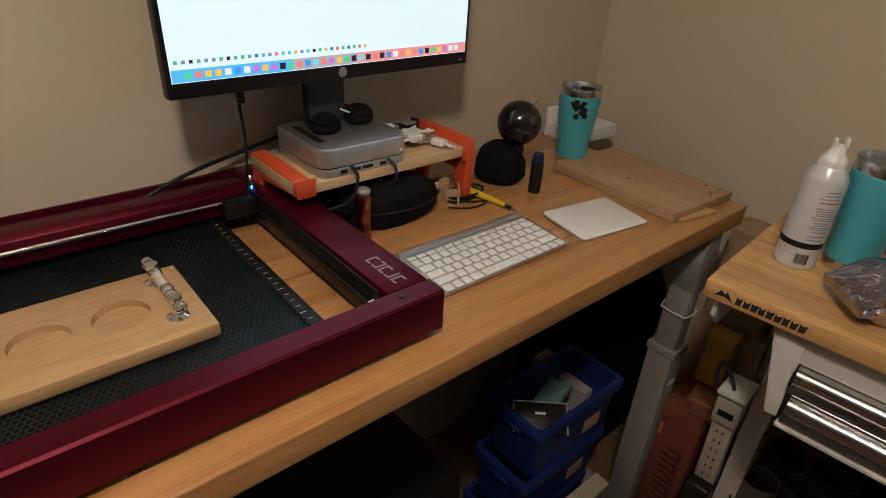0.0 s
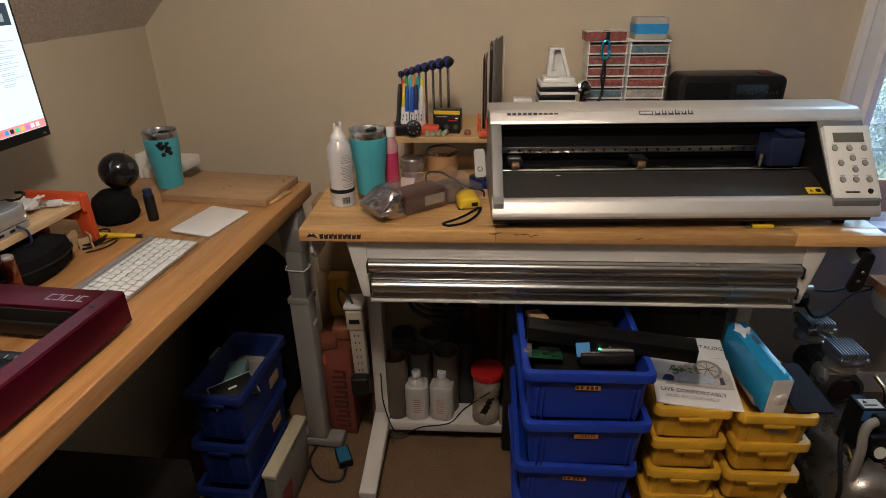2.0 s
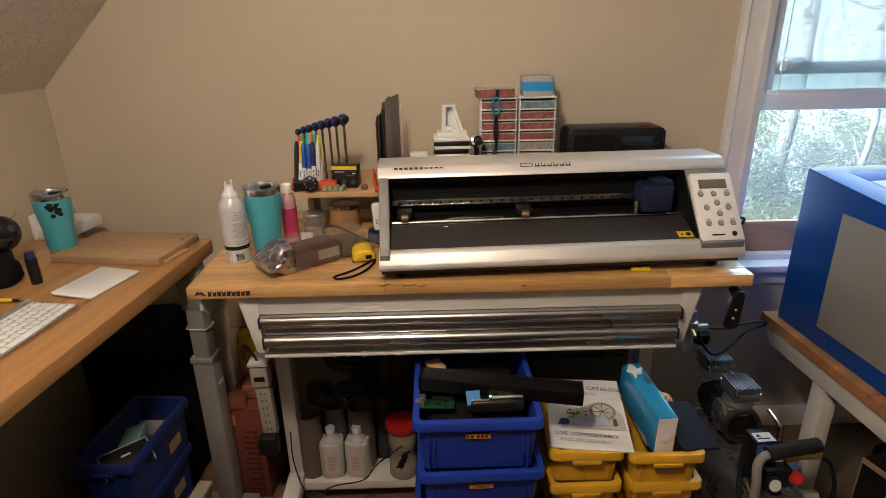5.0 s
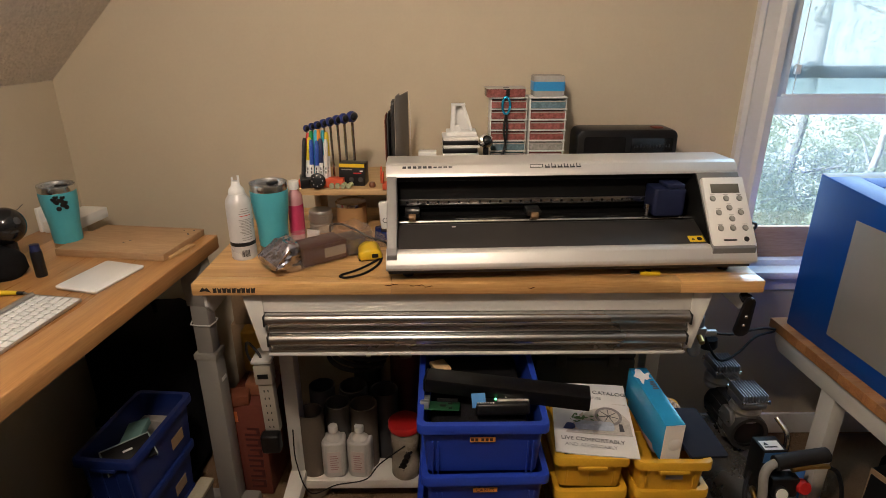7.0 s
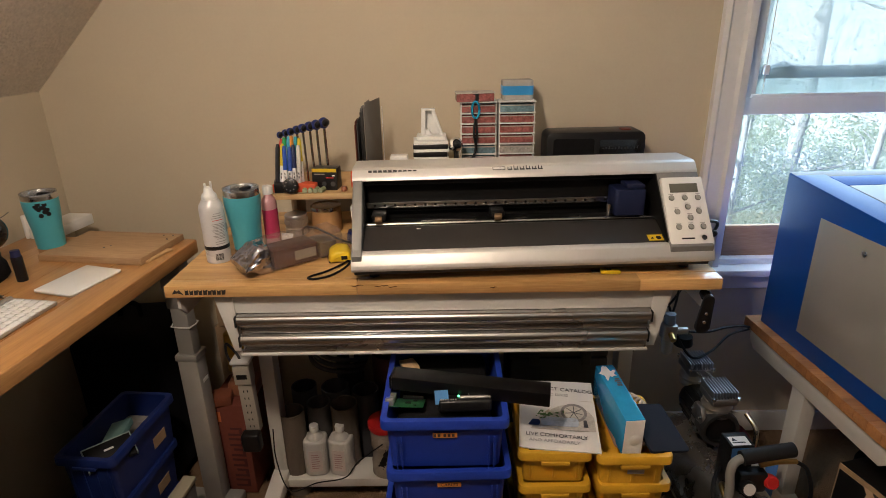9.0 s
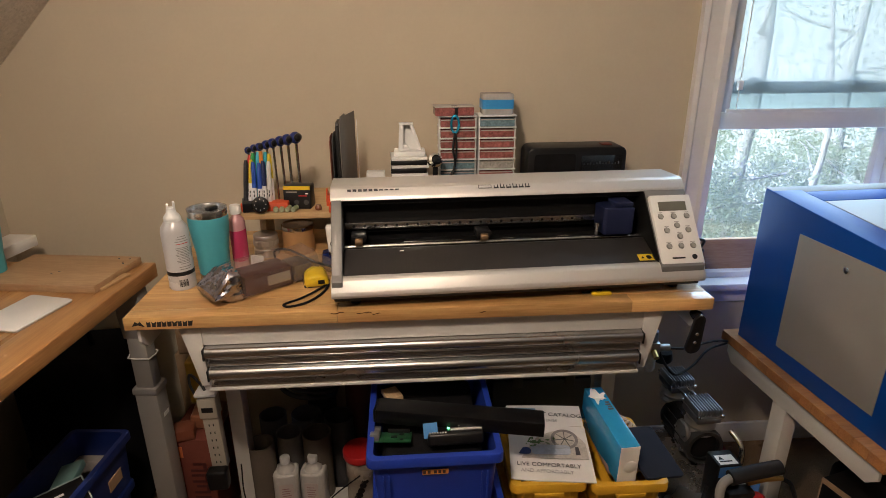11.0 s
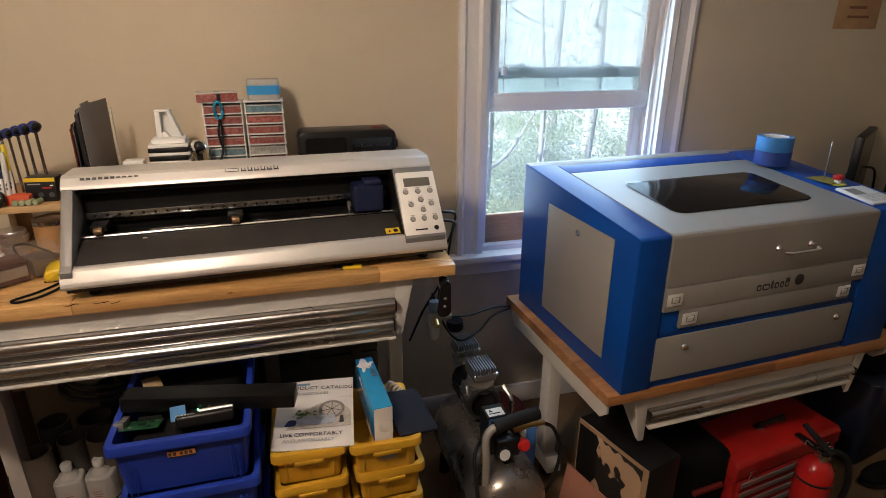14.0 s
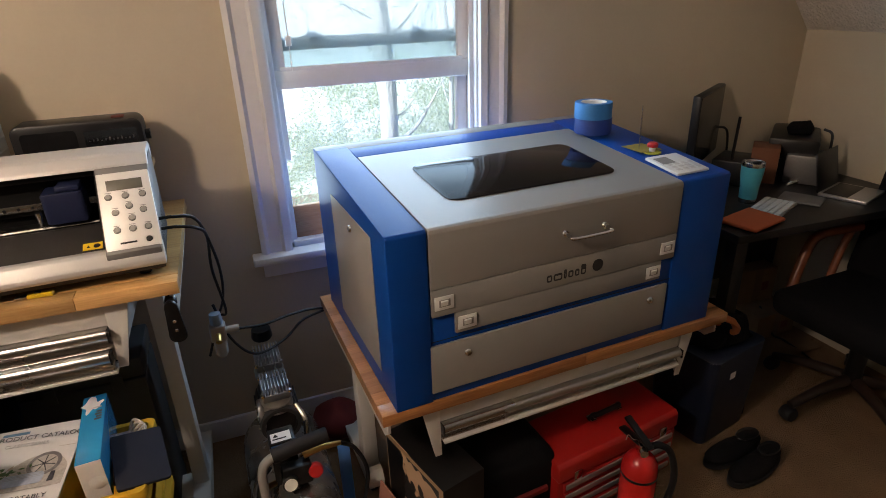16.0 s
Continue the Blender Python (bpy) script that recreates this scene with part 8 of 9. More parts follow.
part("sticker_mark", prism(bmesh.new(), [(-0.102, 0.020), (-0.102, 0.034), (-0.088, 0.027)], 0.4259, 0.4262, "z"), BLACK, sw)
part("regulator", box(-0.165, -0.126, -0.050, 0.03, 0.295, 0.36, bev=0.008), BLACK, comp, "black regulator block")
part("gauge", lathe(bmesh.new(), [(0, 0.02), (0.018, 0.02), (0.021, 0.018), (0.021, 0), (0, 0)], 28, pose(-0.166, 0.012, 0.322, 0, -72)), BLACK, comp, "round pressure gauge")
part("gauge_face", lathe(bmesh.new(), [(0, 0.0004), (0.017, 0.0004), (0.017, 0)], 28, pose(-0.1855, 0.012, 0.3284, 0, -72)), PAPER, comp)
part("red_knob", lathe(bmesh.new(), [(0, 0), (0.018, 0), (0.02, 0.005), (0.02, 0.022), (0.016, 0.028), (0, 0.029)], 20, pose(-0.15, -0.058, 0.328, 0, -70)), RED, comp, "red regulator knob")
BRS = M("brass", (0.50, 0.33, 0.12), 0.3, 1.0)
part("coupling", tube(bmesh.new(), [(-0.135, -0.035, 0.372), (-0.14, -0.081, 0.383), (-0.14, -0.137, 0.379)], 0.012, 10, 0, taper=0.007), BRS, comp, "brass coupling")
part("coupling", tube(bmesh.new(), [(-0.12, 0.05, 0.29), (-0.15, 0.07, 0.31), (-0.18, 0.075, 0.30)], 0.009, 10, taper=0.006), BRS, comp, "brass coupling")
part("hose", tube(bmesh.new(), [(-0.14, -0.135, 0.379), (-0.14, -0.173, 0.347), (-0.14, -0.202, 0.259), (-0.14, -0.191, 0.167), (-0.14, -0.164, 0.105), (-0.12, -0.13, 0.03)], 0.006, 8), RUBBER, comp, "black air hose")
part("hose", tube(bmesh.new(), [(-0.10, 0.055, 0.33), (-0.16, 0.10, 0.32), (-0.22, 0.11, 0.22), (-0.20, 0.10, 0.08)], 0.006, 8), RUBBER, comp, "black air hose")
solid("blue_plate", box(-0.003, 0.003, -0.020, 0.016, 0, 0.256, bev=0.001), M("sky_blue_plastic", (0.10, 0.32, 0.85), 0.5), "sky-blue plastic plate behind the compressor", "plate", pose(0.147, -1.660, 0.003, 0, 0, 0))
reg = thing("air_regulator", "metal air filter regulator fixed to the bench leg", "air regulator", pose(0.339, -1.371, 0.595))
part("knob", lathe(bmesh.new(), [(0, 0), (0.017, 0), (0.018, 0.004), (0.016, 0.034), (0, 0.036)], 24, pose(0, 0, 0.052)), M("grey_blue_knob", (0.24, 0.30, 0.36), 0.4), reg)
part("body", prism(bmesh.new(), rounded(0.04, 0.045, 0.008), 0, 0.05, "z", 0.003), ALU, reg)
part("bowl", lathe(bmesh.new(), [(0, -0.055), (0.012, -0.055), (0.018, -0.045), (0.019, 0), (0, 0)], 24), M("cloudy_bowl", (0.45, 0.46, 0.46), 0.2), reg)
part("fitting", tube(bmesh.new(), [(0, -0.02, 0.025), (0, -0.058, 0.025)], 0.012, 12, 0), ALU, reg)
part("fitting", tube(bmesh.new(), [(-0.02, 0, 0.025), (-0.045, 0.0, 0.015)], 0.009, 12, 0), BRS, reg)
solid("air_line", tube(bmesh.new(), [(0.335, -1.42, 0.62), (0.36, -1.50, 0.602), (0.40, -1.58, 0.595), (0.44, -1.66, 0.578), (0.47, -1.74, 0.545)], 0.004, 8), RUBBER, "black air line running to the laser cutter", "hose")
solid("air_line", tube(bmesh.new(), [(0.36, -1.37, 0.70), (0.33, -1.40, 0.60), (0.34, -1.46, 0.52), (0.40, -1.55, 0.51), (0.44, -1.62, 0.545), (0.47, -1.70, 0.55)], 0.004, 8), RUBBER, "black air line looping over the compressor", "hose")
solid("rolled_cloth", crumple(ball(bmesh.new(), 0.085, (0, 0, 0.06), (1.0, 1.1, 0.75)), 0.02, 12), M("dark_red_cloth", (0.16, 0.02, 0.02), 0.9), "dark red cloth bundle by the wall", "bundle", pose(0.50, -1.70, 0.003))

# ---- under the second bench ----
COW, nt, bsdf, co = base_mat("black_and_tan_print")
c = ramp_node(nt, noise_node(nt, co, 7.5, 2.5, 0.5), [(0.485, (0.008, 0.008, 0.009)), (0.495, (0.50, 0.34, 0.22))])
nt.links.new(c, bsdf.inputs["Base Color"])
bsdf.inputs["Roughness"].default_value = 0.7
cow = thing("patterned_box", "black box with a blotched tan and black side", "box", pose(-0.102, -1.811, 0.003, 0, 0, 15))
part("box", box(-0.14, 0.14, -0.13, 0.0, 0, 0.36, bev=0.003), BLACK, cow)
part("printed_face", box(-0.1395, 0.1395, 0.0004, 0.0026, 0.002, 0.3595, bev=0), COW, cow, "tan face with large black blotches")
part("blotch", prism(bmesh.new(), [(0.136, 0.01), (0.136, 0.343), (0.062, 0.343), (0.05, 0.325), (0.058, 0.29), (0.04, 0.262), (0.055, 0.235), (0.05, 0.19), (0.07, 0.15), (0.06, 0.10), (0.075, 0.05), (0.07, 0.01)], 0.0028, 0.0032, "y"), BLACK, cow, "large black blotch")
part("tan_edge", box(-0.1395, -0.120, 0.0028, 0.0034, 0.002, 0.3595, bev=0), CARD, cow)
part("tan_edge", box(-0.119, 0.1395, 0.0028, 0.0034, 0.345, 0.3595, bev=0), CARD, cow)
part("tan_edge", box(0.137, 0.1395, 0.0028, 0.0034, 0.002, 0.344, bev=0), CARD, cow)
solid("pink_card", box(-0.10, 0.10, -0.002, 0.002, 0, 0.19, bev=0.001), M("dusty_pink_card", (0.38, 0.17, 0.12), 0.7), "dusty pink card leaning on the box", "card", pose(-0.073, -1.737, 0.003, 10, 0, 14))
duffel = thing("tool_bag", "black tool bag with red trim", "tool bag", pose(0.044, -2.083, 0.003, 0, 0, 6))
part("body", crumple(box(-0.20, 0.18, -0.15, 0.13, 0, 0.27, bev=0.04, seg=4), 0.012, 9), FABRIC, duffel)
part("trim", box(-0.212, -0.195, -0.10, 0.02, 0.14, 0.158, bev=0.005), M("dark_red_trim", (0.18, 0.012, 0.012), 0.6), duffel, "dark red webbing")
tb = thing("toolbox", "red steel tool chest with silver drawers and a top handle", "tool chest", pose(-0.178, -2.223, 0.003, 0, 0, 8))
part("lid", prism(bmesh.new(), [(0.0, 0.176), (0.0, 0.226), (0.012, 0.238), (0.21, 0.238), (0.21, 0.176)], -0.495, 0, "y", 0.005, 3), RED_PAINT, tb, "red hinged lid")
part("body", box(0.006, 0.208, -0.493, -0.002, 0, 0.1755, bev=0.003), RED_PAINT, tb)
for i in range(4):
    d = part("drawer", box(-0.003, 0.0055, -0.470, -0.022, 0.012 + 0.040 * i, 0.046 + 0.040 * i, bev=0.002), RED_PAINT, tb, "red drawer front")
    part("drawer_lip", box(-0.009, -0.0032, -0.468, -0.024, 0.026 + 0.040 * i, 0.045 + 0.040 * i, bev=0.003), ALU, d, "bright metal drawer pull")
part("handle", tube(bmesh.new(), [(0.115, -0.215, 0.240), (0.108, -0.222, 0.258), (0.10, -0.235, 0.263), (0.10, -0.315, 0.263), (0.108, -0.328, 0.258), (0.115, -0.335, 0.240)], 0.009, 10), BLACK, tb, "black carry handle")
for y in (-0.222, -0.328):
    part("handle_bracket", box(0.098, 0.128, y - 0.012, y + 0.012, 0.2382, 0.247, bev=0.002), CHROME, tb)
for y in (-0.07, -0.425):
    part("catch", box(-0.006, -0.0004, y - 0.014, y + 0.014, 0.165, 0.20, bev=0.002), CHROME, tb, "chrome draw catch")
ex = thing("fire_extinguisher", "red fire extinguisher with a black hose and lever", "fire extinguisher", pose(-0.256, -2.440, 0.003, 0, 0, -20))
part("cylinder", lathe(bmesh.new(), [(0, 0), (0.048, 0), (0.052, 0.004), (0.052, 0.235), (0.048, 0.258), (0.034, 0.278), (0.018, 0.288), (0, 0.288)], 36), M("extinguisher_red", (0.50, 0.015, 0.015), 0.22, var=0.06, bump=0.05, coat=0.4), ex)
part("band", lathe(bmesh.new(), [(0.0522, 0.214), (0.0530, 0.215), (0.0530, 0.222), (0.0522, 0.223)], 36), BLACK, ex)
part("valve", box(-0.014, 0.014, -0.012, 0.012, 0.286, 0.322, bev=0.003), STEEL, ex, "metal valve block")
part("lever", box(-0.035, 0.075, -0.011, 0.011, -0.005, 0.005, bev=0.003, m=pose(0, 0, 0.338, 0, -22, 25)), BLACK, ex, "black squeeze lever")
part("lever", box(-0.02, 0.085, -0.012, 0.012, -0.004, 0.005, bev=0.003, m=pose(0, 0, 0.316, 0, 0, 25)), BLACK, ex)
part("safety_pin", tube(bmesh.new(), [(0.01, -0.03, 0.326), (0.01, 0.02, 0.326), (0.02, 0.035, 0.335), (0.01, 0.045, 0.326)], 0.0016, 6), STEEL, ex)
part("hose", tube(bmesh.new(), [(0.0, -0.012, 0.305), (0.0, -0.05, 0.312), (-0.002, -0.085, 0.28), (0.0, -0.105, 0.18), (0.0, -0.085, 0.05)], 0.010, 10), RUBBER, ex, "black rubber hose")
part("gauge", lathe(bmesh.new(), [(0, 0.008), (0.012, 0.008), (0.013, 0), (0, 0)], 18, pose(-0.014, 0, 0.30, 0, -90)), CHROME, ex)
wb = thing("waste_bin", "dark blue plastic waste bin with orange scraps on top", "waste bin", pose(0.061, -2.976, 0.003, 0, 0, 12))
bm = bmesh.new()
prism(bm, rounded(0.26, 0.30, 0.03), 0.0, 0.36, "z", 0.006)
for v in bm.verts:
    k = 0.86 + 0.14 * v.co.z / 0.36
    v.co.x *= k
    v.co.y *= k
part("tub", bm, M("dark_blue_bin", (0.006, 0.011, 0.028), 0.5, var=0.15), wb)
part("sticker", box(-0.1325, -0.1315, 0.03, 0.06, 0.27, 0.295, bev=0), PAPER, wb, "small white sticker")
solid("dark_waste", crumple(ball(bmesh.new(), 0.10, (0, 0, 0.03), (1.1, 1.3, 0.7)), 0.035, 14), FABRIC, "dark crumpled waste on the bin", "waste", pose(0.061, -2.979, 0.37))
solid("orange_clamp", crumple(tube(bmesh.new(), [(0.03 * math.cos(a), 0.04 * math.sin(a), 0) for a in [0.55 * i for i in range(11)]], 0.012, 10), 0.004, 30), M("dull_orange", (0.50, 0.15, 0.04), 0.5), "dull orange ring in the waste", "ring", pose(-0.022, -2.951, 0.455, 60, 10, 30))
for i, (x, y, r) in enumerate(((-0.150, -2.925, 3), (-0.235, -2.935, 8))):
    s = thing("shoe", "black fabric slip-on shoe on the carpet", "shoe", pose(x, y - 0.02, 0.003, 0, 0, r + 90) @ Matrix.Scale(0.9, 4), "pair of shoes")
    bm = bmesh.new()
    bmesh.ops.create_uvsphere(bm, u_segments=24, v_segments=14, radius=1.0)
    for v in bm.verts:
        u, w, h = v.co
        v.co = Vector((u * 0.14, w * (0.044 + 0.010 * u), max(-0.012, h * (0.040 - 0.014 * u)) + 0.033))
    part("upper", crumple(bm, 0.004, 30), FABRIC, s)
    part("sole", prism(bmesh.new(), [(0.142 * math.cos(a), (0.047 + 0.009 * math.cos(a)) * math.sin(a)) for a in [2 * math.pi * k / 28 for k in range(28)]], 0, 0.02, "z", 0.004), RUBBER, s)
    part("opening", lathe(bmesh.new(), [(0, 0), (0.03, 0), (0.036, 0.006), (0.034, 0.01), (0.028, 0.008)], 20, pose(-0.06, 0, 0.076) @ Matrix.Diagonal((1.5, 0.85, 1, 1))), BLACK, s)
# ---- second desk in the far corner ----
D2 = 0.76
d2 = thing("black_desk", "black desk in the far corner crowded with equipment", "desk", pose(0.013, -2.972, 0, 0, 0, -2.7))
part("top", box(0, 0.60, -0.90, 0, D2 - 0.03, D2, bev=0.004), BLACK, d2)
for x in (0.05, 0.55):
    for y in (-0.05, -1.07):
        part("leg", box(x - 0.025, x + 0.025, y - 0.025, y + 0.025, 0, D2 - 0.0302, bev=0.003), BLACK, d2)
part("back_panel", box(0.565, 0.58, -0.84, -0.06, 0.25, D2 - 0.031, bev=0.002), BLACK, d2)
m2 = thing("computer_monitor", "black computer monitor turned off", "monitor", pose(0.505, -3.275, 0, 0, 0, -57))
part("panel", box(-0.19, 0.19, 0, 0.03, D2 + 0.10, D2 + 0.375, bev=0.004), BLACK, m2)
part("screen", box(-0.184, 0.184, -0.0012, 0, D2 + 0.107, D2 + 0.368, bev=0), M("off_screen", (0.012, 0.012, 0.014), 0.15, bump=0), m2, "dark switched-off screen")
part("stand", box(-0.04, 0.04, 0.03, 0.05, D2, D2 + 0.20, bev=0.004), BLACK, m2)
part("foot", prism(bmesh.new(), rounded(0.22, 0.16, 0.03), 0, 0.012, "z", m=pose(0, 0.02, D2)), BLACK, m2)
part("cable", tube(bmesh.new(), [(0.10, 0.032, D2 + 0.20), (0.17, 0.0, D2 + 0.20), (0.22, -0.03, D2 + 0.17), (0.24, -0.04, D2 + 0.01)], 0.005, 8), BLACK, m2)
rt = thing("router", "black wireless router with one raised aerial", "router", pose(0.483, -3.421, D2, 0, 0, 30))
part("body", box(-0.07, 0.07, -0.09, 0.09, 0, 0.10, bev=0.006), BLACK, rt)
part("aerial", tube(bmesh.new(), [(0.0, 0.07, 0.10), (0.0, 0.05, 0.27)], 0.006, 8, 0), BLACK, rt)
solid("orange_brown_box", box(-0.05, 0.05, -0.06, 0.06, 0, 0.145, bev=0.003), M("rust_box", (0.20, 0.07, 0.03), 0.7), "rust-brown carton on the far desk", "carton", pose(0.441, -3.531, D2 + 0.0005, 0, 0, 40))
solid("grey_cube_pc", box(-0.07, 0.07, -0.07, 0.07, 0, 0.115, bev=0.006), M("mid_grey_case", (0.16, 0.155, 0.15), 0.4, 0.3), "grey cube computer on the far desk", "computer", pose(0.360, -3.669, D2 + 0.0005, 0, 0, 35))
pr = thing("printer", "black printer with papers on the far desk", "printer", pose(0.467, -3.730, D2 + 0.0005, 0, 0, 38))
part("body", box(-0.08, 0.10, -0.19, 0.15, 0.085, 0.168, bev=0.008), BLACK, pr)
part("paper_slot", box(-0.0808, -0.0802, -0.15, 0.11, 0.105, 0.118, bev=0), INNER_BLACK, pr)
part("base", box(0.0, 0.09, -0.16, 0.10, 0.0, 0.0848, bev=0.004), BLACK, pr)
part("camera_bag", crumple(box(-0.05, 0.05, -0.05, 0.06, 0.1685, 0.208, bev=0.016, seg=3), 0.014, 26), FABRIC, pr, "soft black bag on top")
part("cable", tube(bmesh.new(), [(-0.08, 0.16, 0.22), (-0.11, 0.18, 0.20), (-0.11, 0.17, 0.08), (-0.09, 0.18, 0.01)], 0.005, 8), BLACK, pr)
lp = thing("laptop", "open laptop with a dark screen", "laptop", pose(0.150, -3.665, D2 + 0.0005, 0, 0, -72) @ Matrix.Scale(0.80, 4))
part("base", box(-0.125, 0.125, -0.10, 0.10, 0, 0.014, bev=0.003), ALU, lp)
part("keys", box(-0.11, 0.11, -0.02, 0.085, 0.0141, 0.0155, bev=0.0005), BLACK, lp)
part("screen", box(-0.125, 0.125, 0.0, 0.006, 0, 0.185, bev=0.002, m=pose(0, 0.10, 0.012, -12)), BLACK, lp)
tumbler(pose(0.257, -3.261, D2 + 0.0005), "teal tumbler on the far desk", False, 0.86)
kb2 = thing("keyboard", "white keyboard on the far desk", "keyboard", pose(0.150, -3.251, D2 + 0.0005, 0, 0, -66))
part("tray", box(-0.13, 0.13, -0.055, 0.055, 0, 0.008, bev=0.002), ALU, kb2)
for r in range(5):
    for c in range(10):
        part("key", box(-0.124 + 0.0248 * c, -0.1022 + 0.0248 * c, -0.050 + 0.0205 * r, -0.033 + 0.0205 * r, 0.0082, 0.012, bev=0.001), WHITE, kb2)
solid("tablet", box(-0.07, 0.07, -0.055, 0.055, 0, 0.007, bev=0.002), M("grey_tablet", (0.12, 0.12, 0.12), 0.35), "grey tablet lying on the far desk", "tablet", pose(0.187, -3.454, D2 + 0.0005, 0, 0, 28))
solid("orange_cloth", crumple(box(-0.06, 0.07, -0.09, 0.09, 0, 0.016, bev=0.006, seg=3), 0.008, 18), M("orange_cloth", (0.48, 0.10, 0.03), 0.9), "orange cloth hanging at the desk edge", "cloth", pose(0.079, -3.099, D2 + 0.006, 0, 0, 12))
bm = bmesh.new()
for i in range(5):
    tube(bm, [(0.33 + 0.01 * i, -3.55 - 0.02 * i, D2 + 0.005), (0.33, -3.62 - 0.015 * i, D2 + 0.014 - 0.002 * i), (0.30 - 0.01 * i, -3.69, D2 + 0.006), (0.29, -3.76, D2 + 0.006)], 0.004, 6)
solid("white_cables", bm, WHITE, "tangle of white cables on the far desk", "cable")
OLDCARD = M("worn_cardboard", (0.24, 0.15, 0.08), 0.9, var=0.25, scale=8)
for i, (x, y, w, d, z, h, r) in enumerate(((0.22, -3.10, 0.08, 0.068, 0.003, 0.30, 0), (0.455, -3.69, 0.11, 0.12, 0.003, 0.13, 2), (0.52, -3.68, 0.055, 0.10, 0.1335, 0.17, -5))):
    cb = thing("carton", "worn brown carton stored under the far desk", "carton", pose(x, y, z, 0, 0, r), "cartons under the far desk")
    part("body", box(-w, w, -d, d, 0, h, bev=0.004), OLDCARD, cb)
    part("tape", box(-w - 0.0008, -w - 0.0001, -0.02, 0.02, 0.002, h - 0.004, bev=0), M("brown_tape", (0.16, 0.09, 0.045), 0.35), cb)
    part("red_mark", box(-w - 0.0009, -w - 0.0001, -d * 0.6, -d * 0.25, h * 0.35, h * 0.6, bev=0), M("dull_red_print", (0.14, 0.02, 0.015), 0.6), cb)
for x, y, z, r in ((0.34, -3.66, 0.003, 3), (0.29, -3.62, 0.010, -4)):
    solid("cardboard_sheet", crumple(box(-0.085, 0.085, -0.19, 0.19, 0, 0.006, bev=0.001), 0.002, 12), OLDCARD, "flattened cardboard lying on the carpet", "cardboard", pose(x, y, z, 0, 0, r), "cardboard sheets")
solid("floor_cable", tube(bmesh.new(), [(0.42, -3.66, 0.14), (0.38, -3.66, 0.10), (0.34, -3.68, 0.025), (0.30, -3.69, 0.023), (0.20, -3.70, 0.008), (0.10, -3.68, 0.008), (0.0, -3.70, 0.008)], 0.005, 8), BLACK, "black cable trailing across the carpet", "cable")
solid("dark_bag", crumple(box(-0.12, 0.12, -0.10, 0.10, 0, 0.36, bev=0.04, seg=3), 0.02, 10), FABRIC, "slumped black bag under the far desk", "bag", pose(0.098, -3.045, 0.003))
pict = thing("wall_card", "small tan printed card pinned to the wall", "card", pose(EAST - 0.002, -3.21, 1.60))
part("sheet", box(-0.002, 0, -0.11, 0.11, -0.07, 0.10, bev=0.0005), M("tan_print", (0.42, 0.25, 0.12), 0.7, var=0.2, scale=20), pict)
for i in range(3):
    part("text_bar", box(-0.0026, -0.002, -0.06 + 0.02 * i, 0.05, -0.03 + 0.035 * i, -0.02 + 0.035 * i, bev=0), M("dim_ink", (0.20, 0.09, 0.04), 0.7, bump=0), pict)

# ---- office chair ----
ch = thing("office_chair", "black office chair with curved wooden arms", "office chair", pose(-0.100, -3.56, 0, 0, 0, 3))
REDWOOD = wood("red_brown_wood", (0.20, 0.055, 0.02), (0.32, 0.10, 0.04), 0.3, (1, 10, 10), 3.0, coat=0.3)
BASEWOOD = wood("dark_base_wood", (0.016, 0.009, 0.006), (0.03, 0.014, 0.009), 0.5, (1, 10, 10), 3.0)
part("seat", crumple(box(-0.225, 0.225, -0.24, 0.26, 0.36, 0.46, bev=0.045, seg=4), 0.006, 8), FABRIC, ch)
part("backrest", crumple(box(-0.235, 0.235, -0.06, 0.05, 0.0, 0.57, bev=0.045, seg=4, m=pose(0, -0.205, 0.41, 12)), 0.006, 8), FABRIC, ch)
part("gas_column", tube(bmesh.new(), [(0, 0, 0.10), (0, 0, 0.40)], 0.03, 16, 0), BLACK, ch)
for s in (-1, 1):
    arm = part("arm", tube(bmesh.new(), [(0.228 * s, 0.13, 0.42), (0.238 * s, 0.09, 0.52), (0.240 * s, 0.055, 0.595), (0.240 * s, 0.02, 0.620), (0.238 * s, -0.06, 0.626), (0.225 * s, -0.20, 0.622)], 0.019, 12), REDWOOD, ch, "curved reddish wooden arm")
    part("arm_brace", tube(bmesh.new(), [(0.230 * s, -0.16, 0.615), (0.228 * s, -0.12, 0.54), (0.222 * s, -0.08, 0.42)], 0.015, 10), REDWOOD, arm)
for i in range(5):
    a = radians(72 * i + 12)
    l = part("base_arm", tube(bmesh.new(), [(0.03 * math.cos(a), 0.03 * math.sin(a), 0.115), (0.16 * math.cos(a), 0.16 * math.sin(a), 0.10), (0.285 * math.cos(a), 0.285 * math.sin(a), 0.068)], 0.022, 10, taper=0.016), BASEWOOD, ch, "dark brown wooden star-base arm")
    part("caster", lathe(bmesh.new(), [(0, -0.022), (0.024, -0.022), (0.028, -0.012), (0.028, 0.012), (0.024, 0.022), (0, 0.022)], 20, pose(0.285 * math.cos(a), 0.285 * math.sin(a), 0.031, 90, 0, math.degrees(a))), RUBBER, l, "black caster")
# ---- outside the window ----
SKYM, nt, bsdf, co = base_mat("bright_hazy_woods")
# Haze is painted in, paler and bluer with height, and the whole sheet glows.
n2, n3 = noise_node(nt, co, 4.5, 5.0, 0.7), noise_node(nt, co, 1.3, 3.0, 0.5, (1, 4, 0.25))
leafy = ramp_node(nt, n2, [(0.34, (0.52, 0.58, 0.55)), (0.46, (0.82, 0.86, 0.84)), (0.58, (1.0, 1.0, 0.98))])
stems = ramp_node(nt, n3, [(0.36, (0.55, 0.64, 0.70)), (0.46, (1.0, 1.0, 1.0))])
